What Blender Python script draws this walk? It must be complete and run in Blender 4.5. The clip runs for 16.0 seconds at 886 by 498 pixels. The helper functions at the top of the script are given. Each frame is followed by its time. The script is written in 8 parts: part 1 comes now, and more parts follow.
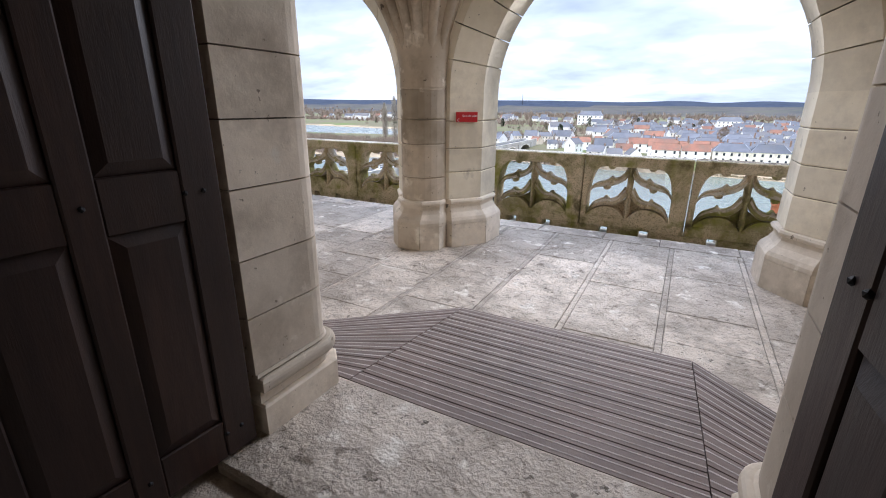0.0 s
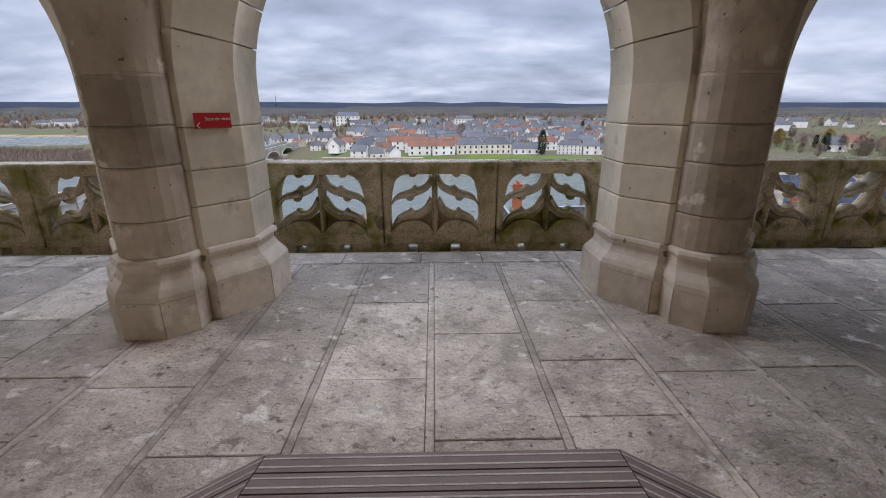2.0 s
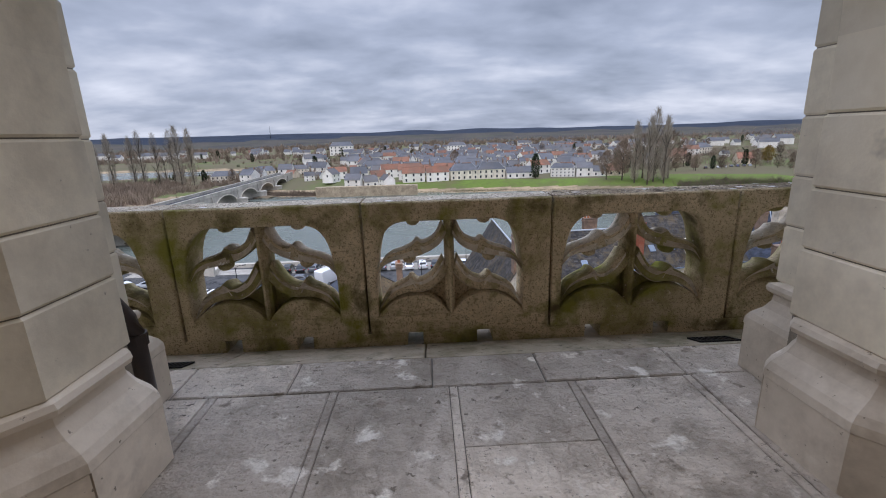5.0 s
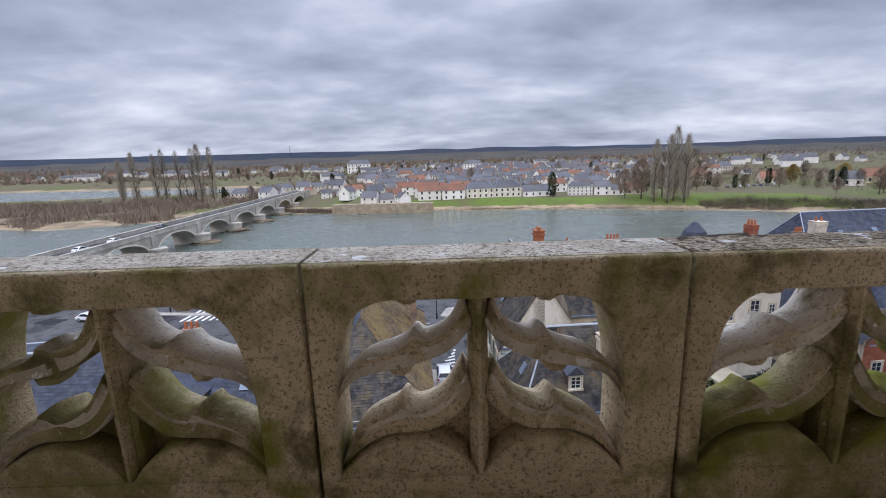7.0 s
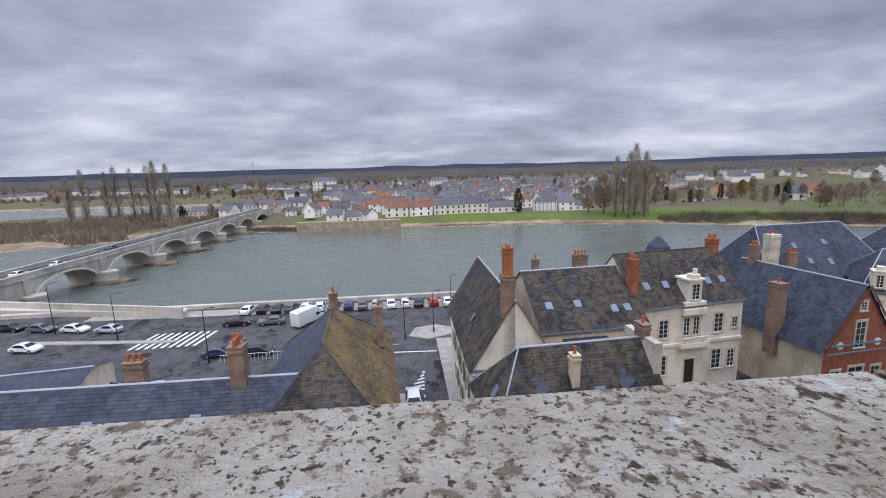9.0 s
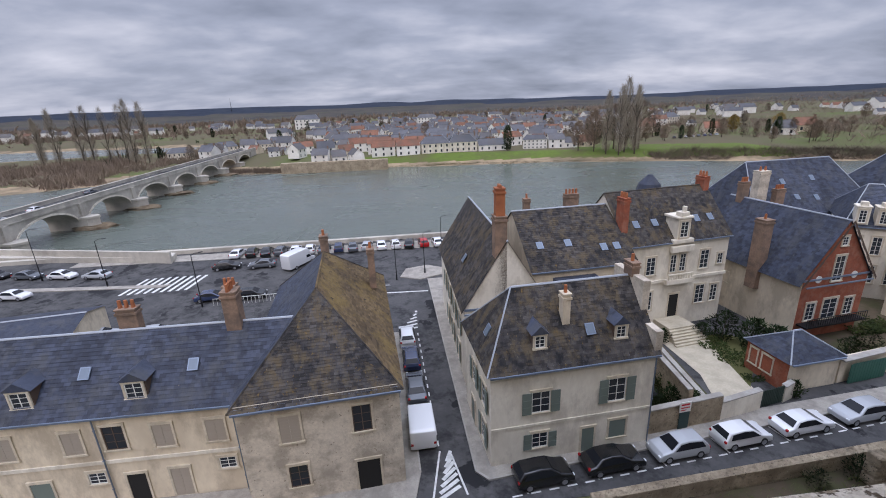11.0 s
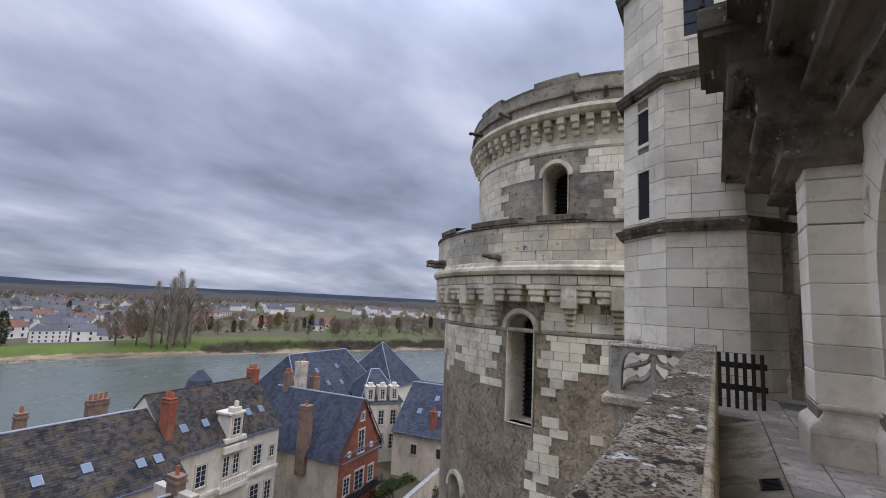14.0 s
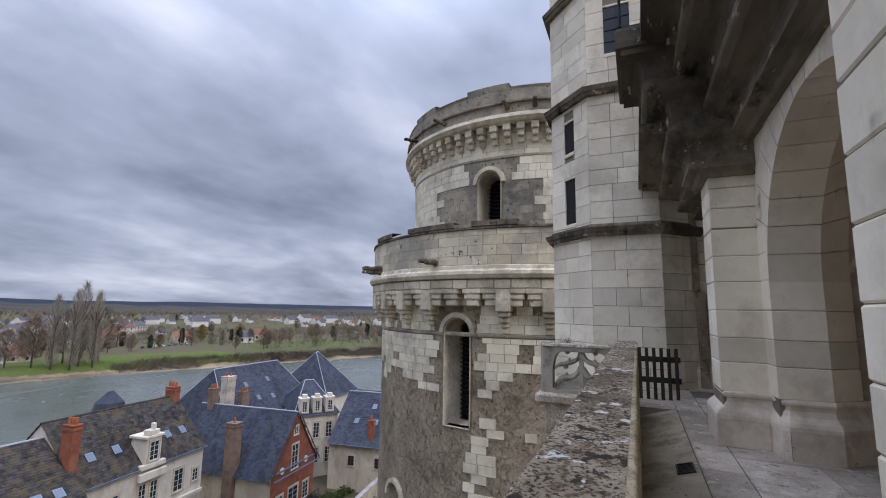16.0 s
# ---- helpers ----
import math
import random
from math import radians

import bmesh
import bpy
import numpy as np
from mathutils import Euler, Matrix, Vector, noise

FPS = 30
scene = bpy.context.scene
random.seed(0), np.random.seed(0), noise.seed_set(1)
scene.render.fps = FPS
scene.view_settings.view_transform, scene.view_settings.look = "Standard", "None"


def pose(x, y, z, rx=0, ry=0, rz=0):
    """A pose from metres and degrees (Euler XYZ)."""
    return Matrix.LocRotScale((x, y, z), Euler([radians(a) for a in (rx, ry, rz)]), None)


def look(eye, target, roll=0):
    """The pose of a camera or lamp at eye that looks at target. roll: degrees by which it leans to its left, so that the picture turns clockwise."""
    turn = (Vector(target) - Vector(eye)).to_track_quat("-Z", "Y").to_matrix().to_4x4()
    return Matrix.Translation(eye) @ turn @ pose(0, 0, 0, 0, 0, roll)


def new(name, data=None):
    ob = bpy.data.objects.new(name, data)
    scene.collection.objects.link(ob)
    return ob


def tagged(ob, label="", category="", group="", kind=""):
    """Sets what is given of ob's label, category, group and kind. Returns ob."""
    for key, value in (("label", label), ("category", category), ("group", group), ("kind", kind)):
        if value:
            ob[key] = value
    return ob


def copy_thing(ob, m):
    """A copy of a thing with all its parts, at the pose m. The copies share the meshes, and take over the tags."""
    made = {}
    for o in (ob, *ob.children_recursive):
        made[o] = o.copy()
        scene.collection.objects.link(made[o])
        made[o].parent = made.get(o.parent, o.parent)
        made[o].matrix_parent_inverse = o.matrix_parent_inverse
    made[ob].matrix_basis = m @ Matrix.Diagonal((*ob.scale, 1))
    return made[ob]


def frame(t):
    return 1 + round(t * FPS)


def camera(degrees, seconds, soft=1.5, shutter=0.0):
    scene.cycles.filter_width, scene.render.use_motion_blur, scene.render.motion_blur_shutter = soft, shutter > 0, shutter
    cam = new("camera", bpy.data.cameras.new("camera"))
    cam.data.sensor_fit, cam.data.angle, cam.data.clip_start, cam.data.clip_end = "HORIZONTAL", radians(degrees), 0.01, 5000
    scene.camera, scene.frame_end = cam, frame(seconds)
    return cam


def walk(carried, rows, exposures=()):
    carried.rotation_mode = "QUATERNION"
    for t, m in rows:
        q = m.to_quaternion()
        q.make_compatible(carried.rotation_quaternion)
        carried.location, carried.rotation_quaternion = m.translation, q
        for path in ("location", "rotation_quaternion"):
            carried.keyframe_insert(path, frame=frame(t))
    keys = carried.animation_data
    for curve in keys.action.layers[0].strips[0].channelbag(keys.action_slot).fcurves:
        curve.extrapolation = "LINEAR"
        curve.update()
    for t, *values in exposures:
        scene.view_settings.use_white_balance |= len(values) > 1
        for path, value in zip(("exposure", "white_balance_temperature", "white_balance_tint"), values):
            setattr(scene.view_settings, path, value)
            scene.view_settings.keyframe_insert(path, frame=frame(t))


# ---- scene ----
cam = camera(90.3, 16.0, soft=1.0)
PATH = [
    (0, (0.412, -7.401, 1.81), (-0.487, -5.724, 1.191), 0.4),
    (0.5, (0.166, -7.067, 1.793), (-0.375, -5.246, 1.169), 0.2),
    (1, (0.014, -6.651, 1.787), (-0.388, -4.793, 1.167), -1.4),
    (1.5, (-0.141, -6.291, 1.753), (-0.338, -4.396, 1.143), -0.4),
    (2, (-0.275, -5.929, 1.771), (-0.238, -4.025, 1.159), -0.2),
    (2.5, (-0.312, -5.557, 1.751), (-0.285, -3.651, 1.146), -1.6),
    (3, (-0.327, -5.174, 1.746), (-0.3, -3.26, 1.167), -1.8),
    (3.2, (-0.325, -5.021, 1.719), (-0.288, -3.107, 1.14), -1.8),
    (5.3, (-0.433, -3.219, 1.553), (-0.376, -1.275, 1.088), -1.9),
    (5.5, (-0.404, -3.016, 1.531), (-0.373, -1.065, 1.088), -1.9),
    (6, (-0.421, -2.547, 1.537), (-0.433, -0.596, 1.101), -1.7),
    (6.5, (-0.448, -2.084, 1.531), (-0.47, -0.132, 1.094), -1.3),
    (7, (-0.399, -1.674, 1.489), (-0.409, 0.281, 1.066), -1.8),
    (7.5, (-0.336, -1.2, 1.464), (-0.336, 0.763, 1.077), -2.5),
    (8, (-0.309, -0.929, 1.512), (-0.254, 1.038, 1.155), -2.5),
    (8.5, (-0.239, -0.564, 1.473), (-0.105, 1.401, 1.128), -2.2),
    (8.7, (-0.238, -0.481, 1.471), (-0.095, 1.484, 1.128), -1.9),
    (10.8, (-0.475, -0.015, 1.5), (-0.432, 1.891, 0.894), -2.8),
    (11, (-0.466, -0.015, 1.508), (-0.294, 1.879, 0.888), -2.4),
    (11.5, (-0.388, -0.015, 1.558), (0.306, 1.756, 0.939), 0.5),
    (12, (-0.312, -0.015, 1.546), (0.748, 1.6, 1.026), 1.7),
    (12.5, (-0.274, -0.015, 1.582), (0.978, 1.5, 1.215), 1.7),
    (13, (-0.244, -0.015, 1.557), (1.184, 1.382, 1.453), 2.1),
    (13.5, (-0.235, -0.015, 1.565), (1.378, 1.153, 1.748), 2.4),
    (14, (-0.197, -0.015, 1.562), (1.487, 1.036, 1.802), 2.7),
    (14.5, (-0.207, -0.015, 1.576), (1.524, 0.94, 1.881), 2.2),
    (15, (-0.198, -0.015, 1.576), (1.562, 0.878, 1.902), 1.9),
    (15.5, (-0.176, -0.015, 1.566), (1.611, 0.823, 1.892), 1.4),
    (16, (-0.178, -0.015, 1.569), (1.636, 0.781, 1.842), 1.0),
]
walk(cam, [(t, look(eye, target, roll)) for t, eye, target, roll in PATH],
     exposures=((0, 1.3, 6150, 16), (0.6, 1.1, 6150, 16), (1.0, 0.90, 6250, 17), (1.5, 0.62, 6300, 18), (3.0, 0.20, 6400, 19), (5.3, 0.18, 6400, 18), (7.0, 0.26, 6450, 19), (8.7, 0.16, 6500, 20), (11, -0.02, 6550, 21), (13, -0.05, 6400, 21), (16.0, 0.02, 6350, 20)))

# ---- light ----
SUN_EL, SUN_AZ = radians(38), radians(200)
world = bpy.data.worlds.new("overcast")
scene.world = world
world.use_nodes = True
wn, wl = world.node_tree.nodes, world.node_tree.links
wn.clear()
w_out = wn.new("ShaderNodeOutputWorld")
w_bg = wn.new("ShaderNodeBackground")
w_sky = wn.new("ShaderNodeTexSky")
w_sky.sky_type, w_sky.sun_disc = "NISHITA", False
w_sky.sun_elevation, w_sky.sun_rotation = SUN_EL, SUN_AZ
w_sky.air_density, w_sky.dust_density, w_sky.ozone_density = 1.0, 2.0, 1.0
# cloud deck: directions projected on a high flat layer
w_tc = wn.new("ShaderNodeTexCoord")
w_sep = wn.new("ShaderNodeSeparateXYZ")
wl.new(w_tc.outputs["Generated"], w_sep.inputs[0])


def wmath(op, a, b=None, clamp=False):
    n = wn.new("ShaderNodeMath")
    n.operation, n.use_clamp = op, clamp
    for i, v in enumerate((a, b)):
        if v is None:
            continue
        if isinstance(v, (int, float)):
            n.inputs[i].default_value = v
        else:
            wl.new(v, n.inputs[i])
    return n.outputs[0]


w_up = wmath("MAXIMUM", w_sep.outputs[2], 0.0)
w_den = wmath("ADD", w_up, 0.22)
w_cmb = wn.new("ShaderNodeCombineXYZ")
wl.new(wmath("DIVIDE", w_sep.outputs[0], w_den), w_cmb.inputs[0])
wl.new(wmath("DIVIDE", w_sep.outputs[1], w_den), w_cmb.inputs[1])


def wnoise(scale, detail, rough, stretch):
    mp = wn.new("ShaderNodeMapping")
    mp.inputs["Scale"].default_value = stretch
    wl.new(w_cmb.outputs[0], mp.inputs[0])
    n = wn.new("ShaderNodeTexNoise")
    n.inputs["Scale"].default_value, n.inputs["Detail"].default_value, n.inputs["Roughness"].default_value = scale, detail, rough
    n.inputs["Distortion"].default_value = 0.2
    wl.new(mp.outputs[0], n.inputs["Vector"])
    return n.outputs[0]


w_a = wnoise(0.85, 5, 0.5, (0.85, 1.15, 1))
w_b = wnoise(2.8, 6, 0.52, (0.9, 1.1, 1))
w_mix = wmath("ADD", wmath("MULTIPLY", w_a, 0.72), wmath("MULTIPLY", w_b, 0.28))
w_ramp = wn.new("ShaderNodeValToRGB")
w_ramp.color_ramp.elements[0].position, w_ramp.color_ramp.elements[0].color = 0.32, (1.95, 2.42, 3.15, 1)
w_ramp.color_ramp.elements[1].position, w_ramp.color_ramp.elements[1].color = 0.68, (7.3, 8.0, 8.9, 1)
w_e = w_ramp.color_ramp.elements.new(0.50)
w_e.color = (3.95, 4.65, 5.75, 1)
wl.new(w_mix, w_ramp.inputs[0])
w_over = wn.new("ShaderNodeMix")
w_over.data_type = "RGBA"
w_over.inputs[0].default_value = 0.93
wl.new(w_sky.outputs[0], w_over.inputs[6])
wl.new(w_ramp.outputs[0], w_over.inputs[7])
# an overcast sky is brightest overhead
w_lift = wmath("ADD", wmath("MULTIPLY", wmath("POWER", w_up, 4.0), 6.0), 0.9)
w_vm = wn.new("ShaderNodeVectorMath")
w_vm.operation = "SCALE"
wl.new(w_over.outputs[2], w_vm.inputs[0])
wl.new(w_lift, w_vm.inputs["Scale"])
w_bg.inputs[1].default_value = 0.105
wl.new(w_vm.outputs[0], w_bg.inputs[0])
wl.new(w_bg.outputs[0], w_out.inputs[0])

sun = new("sun", bpy.data.lights.new("sun", "SUN"))
sun.data.energy, sun.data.angle, sun.data.color = 0.75, radians(25), (1.0, 0.96, 0.9)
sun.matrix_world = look((0, 0, 60), (60 * math.cos(SUN_EL) * math.sin(SUN_AZ + math.pi), 60 * math.cos(SUN_EL) * math.cos(SUN_AZ + math.pi), 60 - 60 * math.sin(SUN_EL)))

# added fill lamps in the heads of the gallery arches, standing in for skylight from high above
for lx, watts in ((-4.94, 22), (-0.26, 29)):
    al = new("sky_in_arch", bpy.data.lights.new("sky_in_arch", "AREA"))
    al.data.shape, al.data.size, al.data.size_y, al.data.energy, al.data.color = "RECTANGLE", 2.4, 0.42, watts, (0.93, 0.96, 1.0)
    al.data.spread = radians(120)
    al.matrix_world = look((lx, -1.65, 3.2), (lx, -5.2, 0.0))


# ---- materials ----
def material(name, base, dark, rough=0.85, grain=12.0, bump=0.4, stain=None, stain_amount=0.5, stain_scale=1.2, random_amount=0.0,
             per="object", metallic=0.0, fine=60.0, spots=None, spot_scale=9.0, spot_cut=0.62, stretch=(1, 1, 1), dist=0.02, flake=0.0, flake_scale=3.0, gloss=None):
    """A weathered surface: base to dark by noise at two scales, stain patches, lichen spots, fine relief."""
    m = bpy.data.materials.new(name)
    m.use_nodes = True
    nt = m.node_tree
    n, l = nt.nodes, nt.links
    b = n["Principled BSDF"]
    b.inputs["Metallic"].default_value = metallic
    if rough >= 0.78:
        b.inputs["Specular IOR Level"].default_value = 0.15
    if gloss is not None:
        b.inputs["Specular IOR Level"].default_value = gloss
    tc = n.new("ShaderNodeTexCoord")
    geo = n.new("ShaderNodeNewGeometry")
    mp = n.new("ShaderNodeMapping")
    mp.inputs["Scale"].default_value = stretch
    l.new(geo.outputs["Position"], mp.inputs[0])

    def tex(scale, detail=5, rough_=0.6):
        t = n.new("ShaderNodeTexNoise")
        t.inputs["Scale"].default_value, t.inputs["Detail"].default_value, t.inputs["Roughness"].default_value = scale, detail, rough_
        l.new(mp.outputs[0], t.inputs["Vector"])
        return t.outputs[0]

    def ramp(v, lo, hi):
        r = n.new("ShaderNodeMapRange")
        r.inputs[1].default_value, r.inputs[2].default_value = lo, hi
        l.new(v, r.inputs[0])
        return r.outputs[0]

    def mix(f, a, c):
        x = n.new("ShaderNodeMix")
        x.data_type = "RGBA"
        if isinstance(f, float):
            x.inputs[0].default_value = f
        else:
            l.new(f, x.inputs[0])
        for i, v in ((6, a), (7, c)):
            if isinstance(v, tuple):
                x.inputs[i].default_value = (*v, 1)
            else:
                l.new(v, x.inputs[i])
        return x.outputs[2]

    big = tex(grain * 0.12, 4)
    small = tex(grain, 6, 0.65)
    col = mix(ramp(small, 0.40, 0.62), base, tuple(0.55 * p + 0.45 * q for p, q in zip(base, dark)))
    col = mix(ramp(big, 0.42, 0.66), col, dark)
    if random_amount:
        if per == "object":
            rnd = n.new("ShaderNodeObjectInfo").outputs["Random"]
        else:
            rnd = geo.outputs["Random Per Island"]
        h = n.new("ShaderNodeHueSaturation")
        l.new(ramp(rnd, 0, 1), h.inputs["Value"])
        h.inputs["Value"].default_value = 1
        r = n.new("ShaderNodeMapRange")
        r.inputs[3].default_value, r.inputs[4].default_value = 1 - random_amount, 1 + random_amount
        l.new(rnd, r.inputs[0])
        l.new(r.outputs[0], h.inputs["Value"])
        l.new(col, h.inputs["Color"])
        col = h.outputs[0]
    if stain:
        st = tex(stain_scale, 6, 0.7)
        s = n.new("ShaderNodeMath")
        s.operation = "MULTIPLY"
        l.new(ramp(st, 0.48, 0.62), s.inputs[0])
        s.inputs[1].default_value = stain_amount
        col = mix(s.outputs[0], col, stain)
    if spots:
        for colour, sscale, cut, soft in (spots if isinstance(spots, list) else [(spots, spot_scale, spot_cut, 0.05)]):
            col = mix(ramp(tex(sscale, 5, 0.6), cut, cut + soft), col, colour)
    l.new(col, b.inputs["Base Color"])
    rr = n.new("ShaderNodeMapRange")
    rr.inputs[3].default_value, rr.inputs[4].default_value = max(rough - 0.12, 0.05), min(rough + 0.1, 1)
    l.new(small, rr.inputs[0])
    l.new(rr.outputs[0], b.inputs["Roughness"])
    if bump:
        bp = n.new("ShaderNodeBump")
        bp.inputs["Strength"].default_value, bp.inputs["Distance"].default_value = bump, dist
        add = n.new("ShaderNodeMath")
        add.operation = "ADD"
        l.new(small, add.inputs[0])
        l.new(tex(fine, 4), add.inputs[1])
        height = add.outputs[0]
        if flake:
            # layers split off the face: broad terraces with crisp broken rims
            for k, lo in ((1.0, 0.47), (2.3, 0.52)):
                fl = n.new("ShaderNodeMath")
                fl.operation = "MULTIPLY_ADD"
                l.new(ramp(tex(flake_scale * k, 9, 0.68), lo, lo + 0.035), fl.inputs[0])
                fl.inputs[1].default_value = flake / k
                l.new(height, fl.inputs[2])
                height = fl.outputs[0]
        l.new(height, bp.inputs["Height"])
        l.new(bp.outputs[0], b.inputs["Normal"])
    return m


def plain(name, colour, rough=0.5, metallic=0.0, **kw):
    m = bpy.data.materials.new(name)
    m.use_nodes = True
    b = m.node_tree.nodes["Principled BSDF"]
    b.inputs["Base Color"].default_value = (*colour, 1)
    b.inputs["Roughness"].default_value, b.inputs["Metallic"].default_value = rough, metallic
    for key, value in kw.items():
        b.inputs[key.replace("_", " ")].default_value = value
    return m


TUFFEAU = material("tuffeau_stone", (0.83, 0.735, 0.61), (0.64, 0.555, 0.445), 0.9, 8, 0.10, (0.34, 0.275, 0.20), 0.5, 1.1, 0.16, dist=0.018, flake=0.7, flake_scale=1.7, spots=[((0.30, 0.25, 0.19), 22, 0.67, 0.04), ((0.84, 0.77, 0.66), 3, 0.61, 0.08), ((0.20, 0.16, 0.11), 7, 0.70, 0.03)])
COLUMN = material("stained_column_stone", (0.70, 0.60, 0.475), (0.45, 0.375, 0.285), 0.9, 6, 0.10, (0.24, 0.19, 0.135), 0.6, 1.0, 0.20, dist=0.018, flake=0.6, flake_scale=1.5, spots=[((0.24, 0.19, 0.14), 18, 0.67, 0.04), ((0.80, 0.72, 0.60), 2.2, 0.60, 0.05), ((0.14, 0.11, 0.08), 6, 0.69, 0.03)])
TUFFEAU_NEW = material("pale_cut_stone", (0.88, 0.80, 0.645), (0.77, 0.685, 0.53), 0.88, 8, 0.08, (0.46, 0.40, 0.31), 0.45, 0.9, 0.12, spots=[((0.36, 0.31, 0.24), 18, 0.69, 0.05), ((0.34, 0.30, 0.24), 1.6, 0.66, 0.10)])
TUFFEAU_ISLE = material("pale_tower_stone", (0.89, 0.815, 0.64), (0.75, 0.66, 0.48), 0.9, 5, 0.35, (0.34, 0.295, 0.225), 0.55, 0.5, 0.14, per="island", fine=25, spots=[((0.30, 0.26, 0.20), 9, 0.66, 0.06)])
TUFFEAU_BLOCK = material("pale_tower_block", (0.89, 0.815, 0.64), (0.75, 0.66, 0.48), 0.9, 5, 0.35, (0.34, 0.295, 0.225), 0.55, 0.5, 0.14, fine=25, spots=[((0.30, 0.26, 0.20), 9, 0.66, 0.06)])
OLD_ISLE = material("grey_tower_stone", (0.40, 0.35, 0.265), (0.19, 0.175, 0.15), 0.95, 4, 0.7, (0.56, 0.48, 0.35), 0.6, 0.6, 0.22, per="island", fine=22, dist=0.04, spots=[((0.085, 0.08, 0.075), 5, 0.60, 0.08)])
TOWER_TRIM = material("weathered_tower_trim", (0.82, 0.73, 0.56), (0.56, 0.49, 0.365), 0.92, 4, 0.5, (0.27, 0.23, 0.175), 0.55, 0.9, 0.20, fine=20, dist=0.03, spots=[((0.16, 0.135, 0.10), 6, 0.64, 0.06)])
MORTAR = material("mortar_joint", (0.30, 0.26, 0.205), (0.20, 0.175, 0.14), 0.95, 20, 0.3)
RUBBLE = material("weathered_rubble", (0.47, 0.38, 0.265), (0.28, 0.225, 0.16), 0.95, 3.5, 1.0, (0.56, 0.46, 0.325), 0.6, 0.45, fine=12, dist=0.08, flake=0.8, flake_scale=1.6, spots=[((0.12, 0.10, 0.075), 6, 0.60, 0.08), ((0.22, 0.18, 0.13), 1.1, 0.58, 0.12), ((0.66, 0.57, 0.43), 9, 0.65, 0.05)])
FLAG = material("worn_flagstone", (0.72, 0.63, 0.53), (0.43, 0.365, 0.295), 0.62, 3.5, 0.5, (0.22, 0.18, 0.135), 0.62, 1.3, 0.20, fine=30, dist=0.05, flake=4.5, flake_scale=1.8, gloss=0.45, spots=[((0.17, 0.14, 0.105), 13, 0.635, 0.04), ((0.36, 0.31, 0.25), 34, 0.60, 0.05), ((0.26, 0.21, 0.16), 6, 0.60, 0.08), ((0.80, 0.74, 0.65), 4, 0.60, 0.06)])
BEDDING = material("floor_bedding", (0.22, 0.20, 0.17), (0.15, 0.14, 0.12), 0.95, 14, 0.4)
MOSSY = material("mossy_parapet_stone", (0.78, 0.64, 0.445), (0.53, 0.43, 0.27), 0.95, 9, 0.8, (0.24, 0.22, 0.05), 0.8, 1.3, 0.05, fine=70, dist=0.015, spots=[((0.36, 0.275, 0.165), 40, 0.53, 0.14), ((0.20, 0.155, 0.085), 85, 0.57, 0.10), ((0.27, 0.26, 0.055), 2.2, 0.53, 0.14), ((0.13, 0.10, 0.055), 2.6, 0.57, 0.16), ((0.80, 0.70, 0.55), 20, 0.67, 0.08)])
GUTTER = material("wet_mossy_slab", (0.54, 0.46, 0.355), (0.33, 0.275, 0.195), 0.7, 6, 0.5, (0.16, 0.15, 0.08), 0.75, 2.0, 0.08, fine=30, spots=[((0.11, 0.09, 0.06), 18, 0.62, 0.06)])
# weathered pale stone, its colour lightened further for skylight on the leaf tops
LEAF_LIT = material("pale_lit_tracery_stone", (0.84, 0.76, 0.65), (0.58, 0.49, 0.38), 0.95, 9, 0.5, (0.33, 0.26, 0.155), 0.6, 2.4, 0.06, fine=80, dist=0.015, spots=[((0.40, 0.33, 0.23), 60, 0.56, 0.12), ((0.20, 0.165, 0.08), 3.2, 0.56, 0.12), ((0.92, 0.90, 0.86), 14, 0.60, 0.06)])
LICHEN = material("lichen_coping_stone", (0.84, 0.755, 0.63), (0.62, 0.525, 0.405), 0.95, 34, 0.8, (0.38, 0.30, 0.22), 0.7, 1.1, 0.05, fine=90, spots=[((0.34, 0.265, 0.185), 34, 0.55, 0.06), ((0.14, 0.105, 0.07), 80, 0.56, 0.06), ((0.13, 0.10, 0.07), 13, 0.62, 0.04), ((0.94, 0.93, 0.90), 7, 0.63, 0.03), ((0.50, 0.36, 0.07), 15, 0.73, 0.02)])
LICHEN_BROWN = material("brown_lichen_coping_stone", (0.60, 0.50, 0.375), (0.37, 0.29, 0.20), 0.95, 26, 1.0, (0.17, 0.125, 0.08), 0.8, 1.3, 0.05, fine=80, spots=[((0.20, 0.145, 0.09), 26, 0.52, 0.05), ((0.075, 0.058, 0.042), 60, 0.54, 0.05), ((0.07, 0.055, 0.04), 11, 0.57, 0.04), ((0.86, 0.84, 0.79), 8, 0.61, 0.03), ((0.52, 0.36, 0.07), 13, 0.69, 0.02)])
WOOD_DARK = material("dark_oak_door", (0.050, 0.024, 0.017), (0.020, 0.010, 0.008), 0.5, 9, 0.10, stretch=(3, 3, 0.35))
DECK = material("brown_deck_board", (0.215, 0.158, 0.135), (0.145, 0.106, 0.090), 0.7, 10, 0.25, (0.27, 0.22, 0.19), 0.4, 2.5, 0.12)
DECK_STRIP = material("grey_grip_strip", (0.62, 0.56, 0.52), (0.44, 0.39, 0.36), 0.9, 60, 0.4)
IRON = plain("dark_iron", (0.03, 0.03, 0.032), 0.55, 0.7)
PIPE = material("brown_painted_pipe", (0.035, 0.022, 0.018), (0.022, 0.014, 0.012), 0.35, 12, 0.08)
RED = plain("red_sign", (0.50, 0.018, 0.02), 0.4)
WHITE = plain("white_lettering", (0.85, 0.85, 0.82), 0.5)
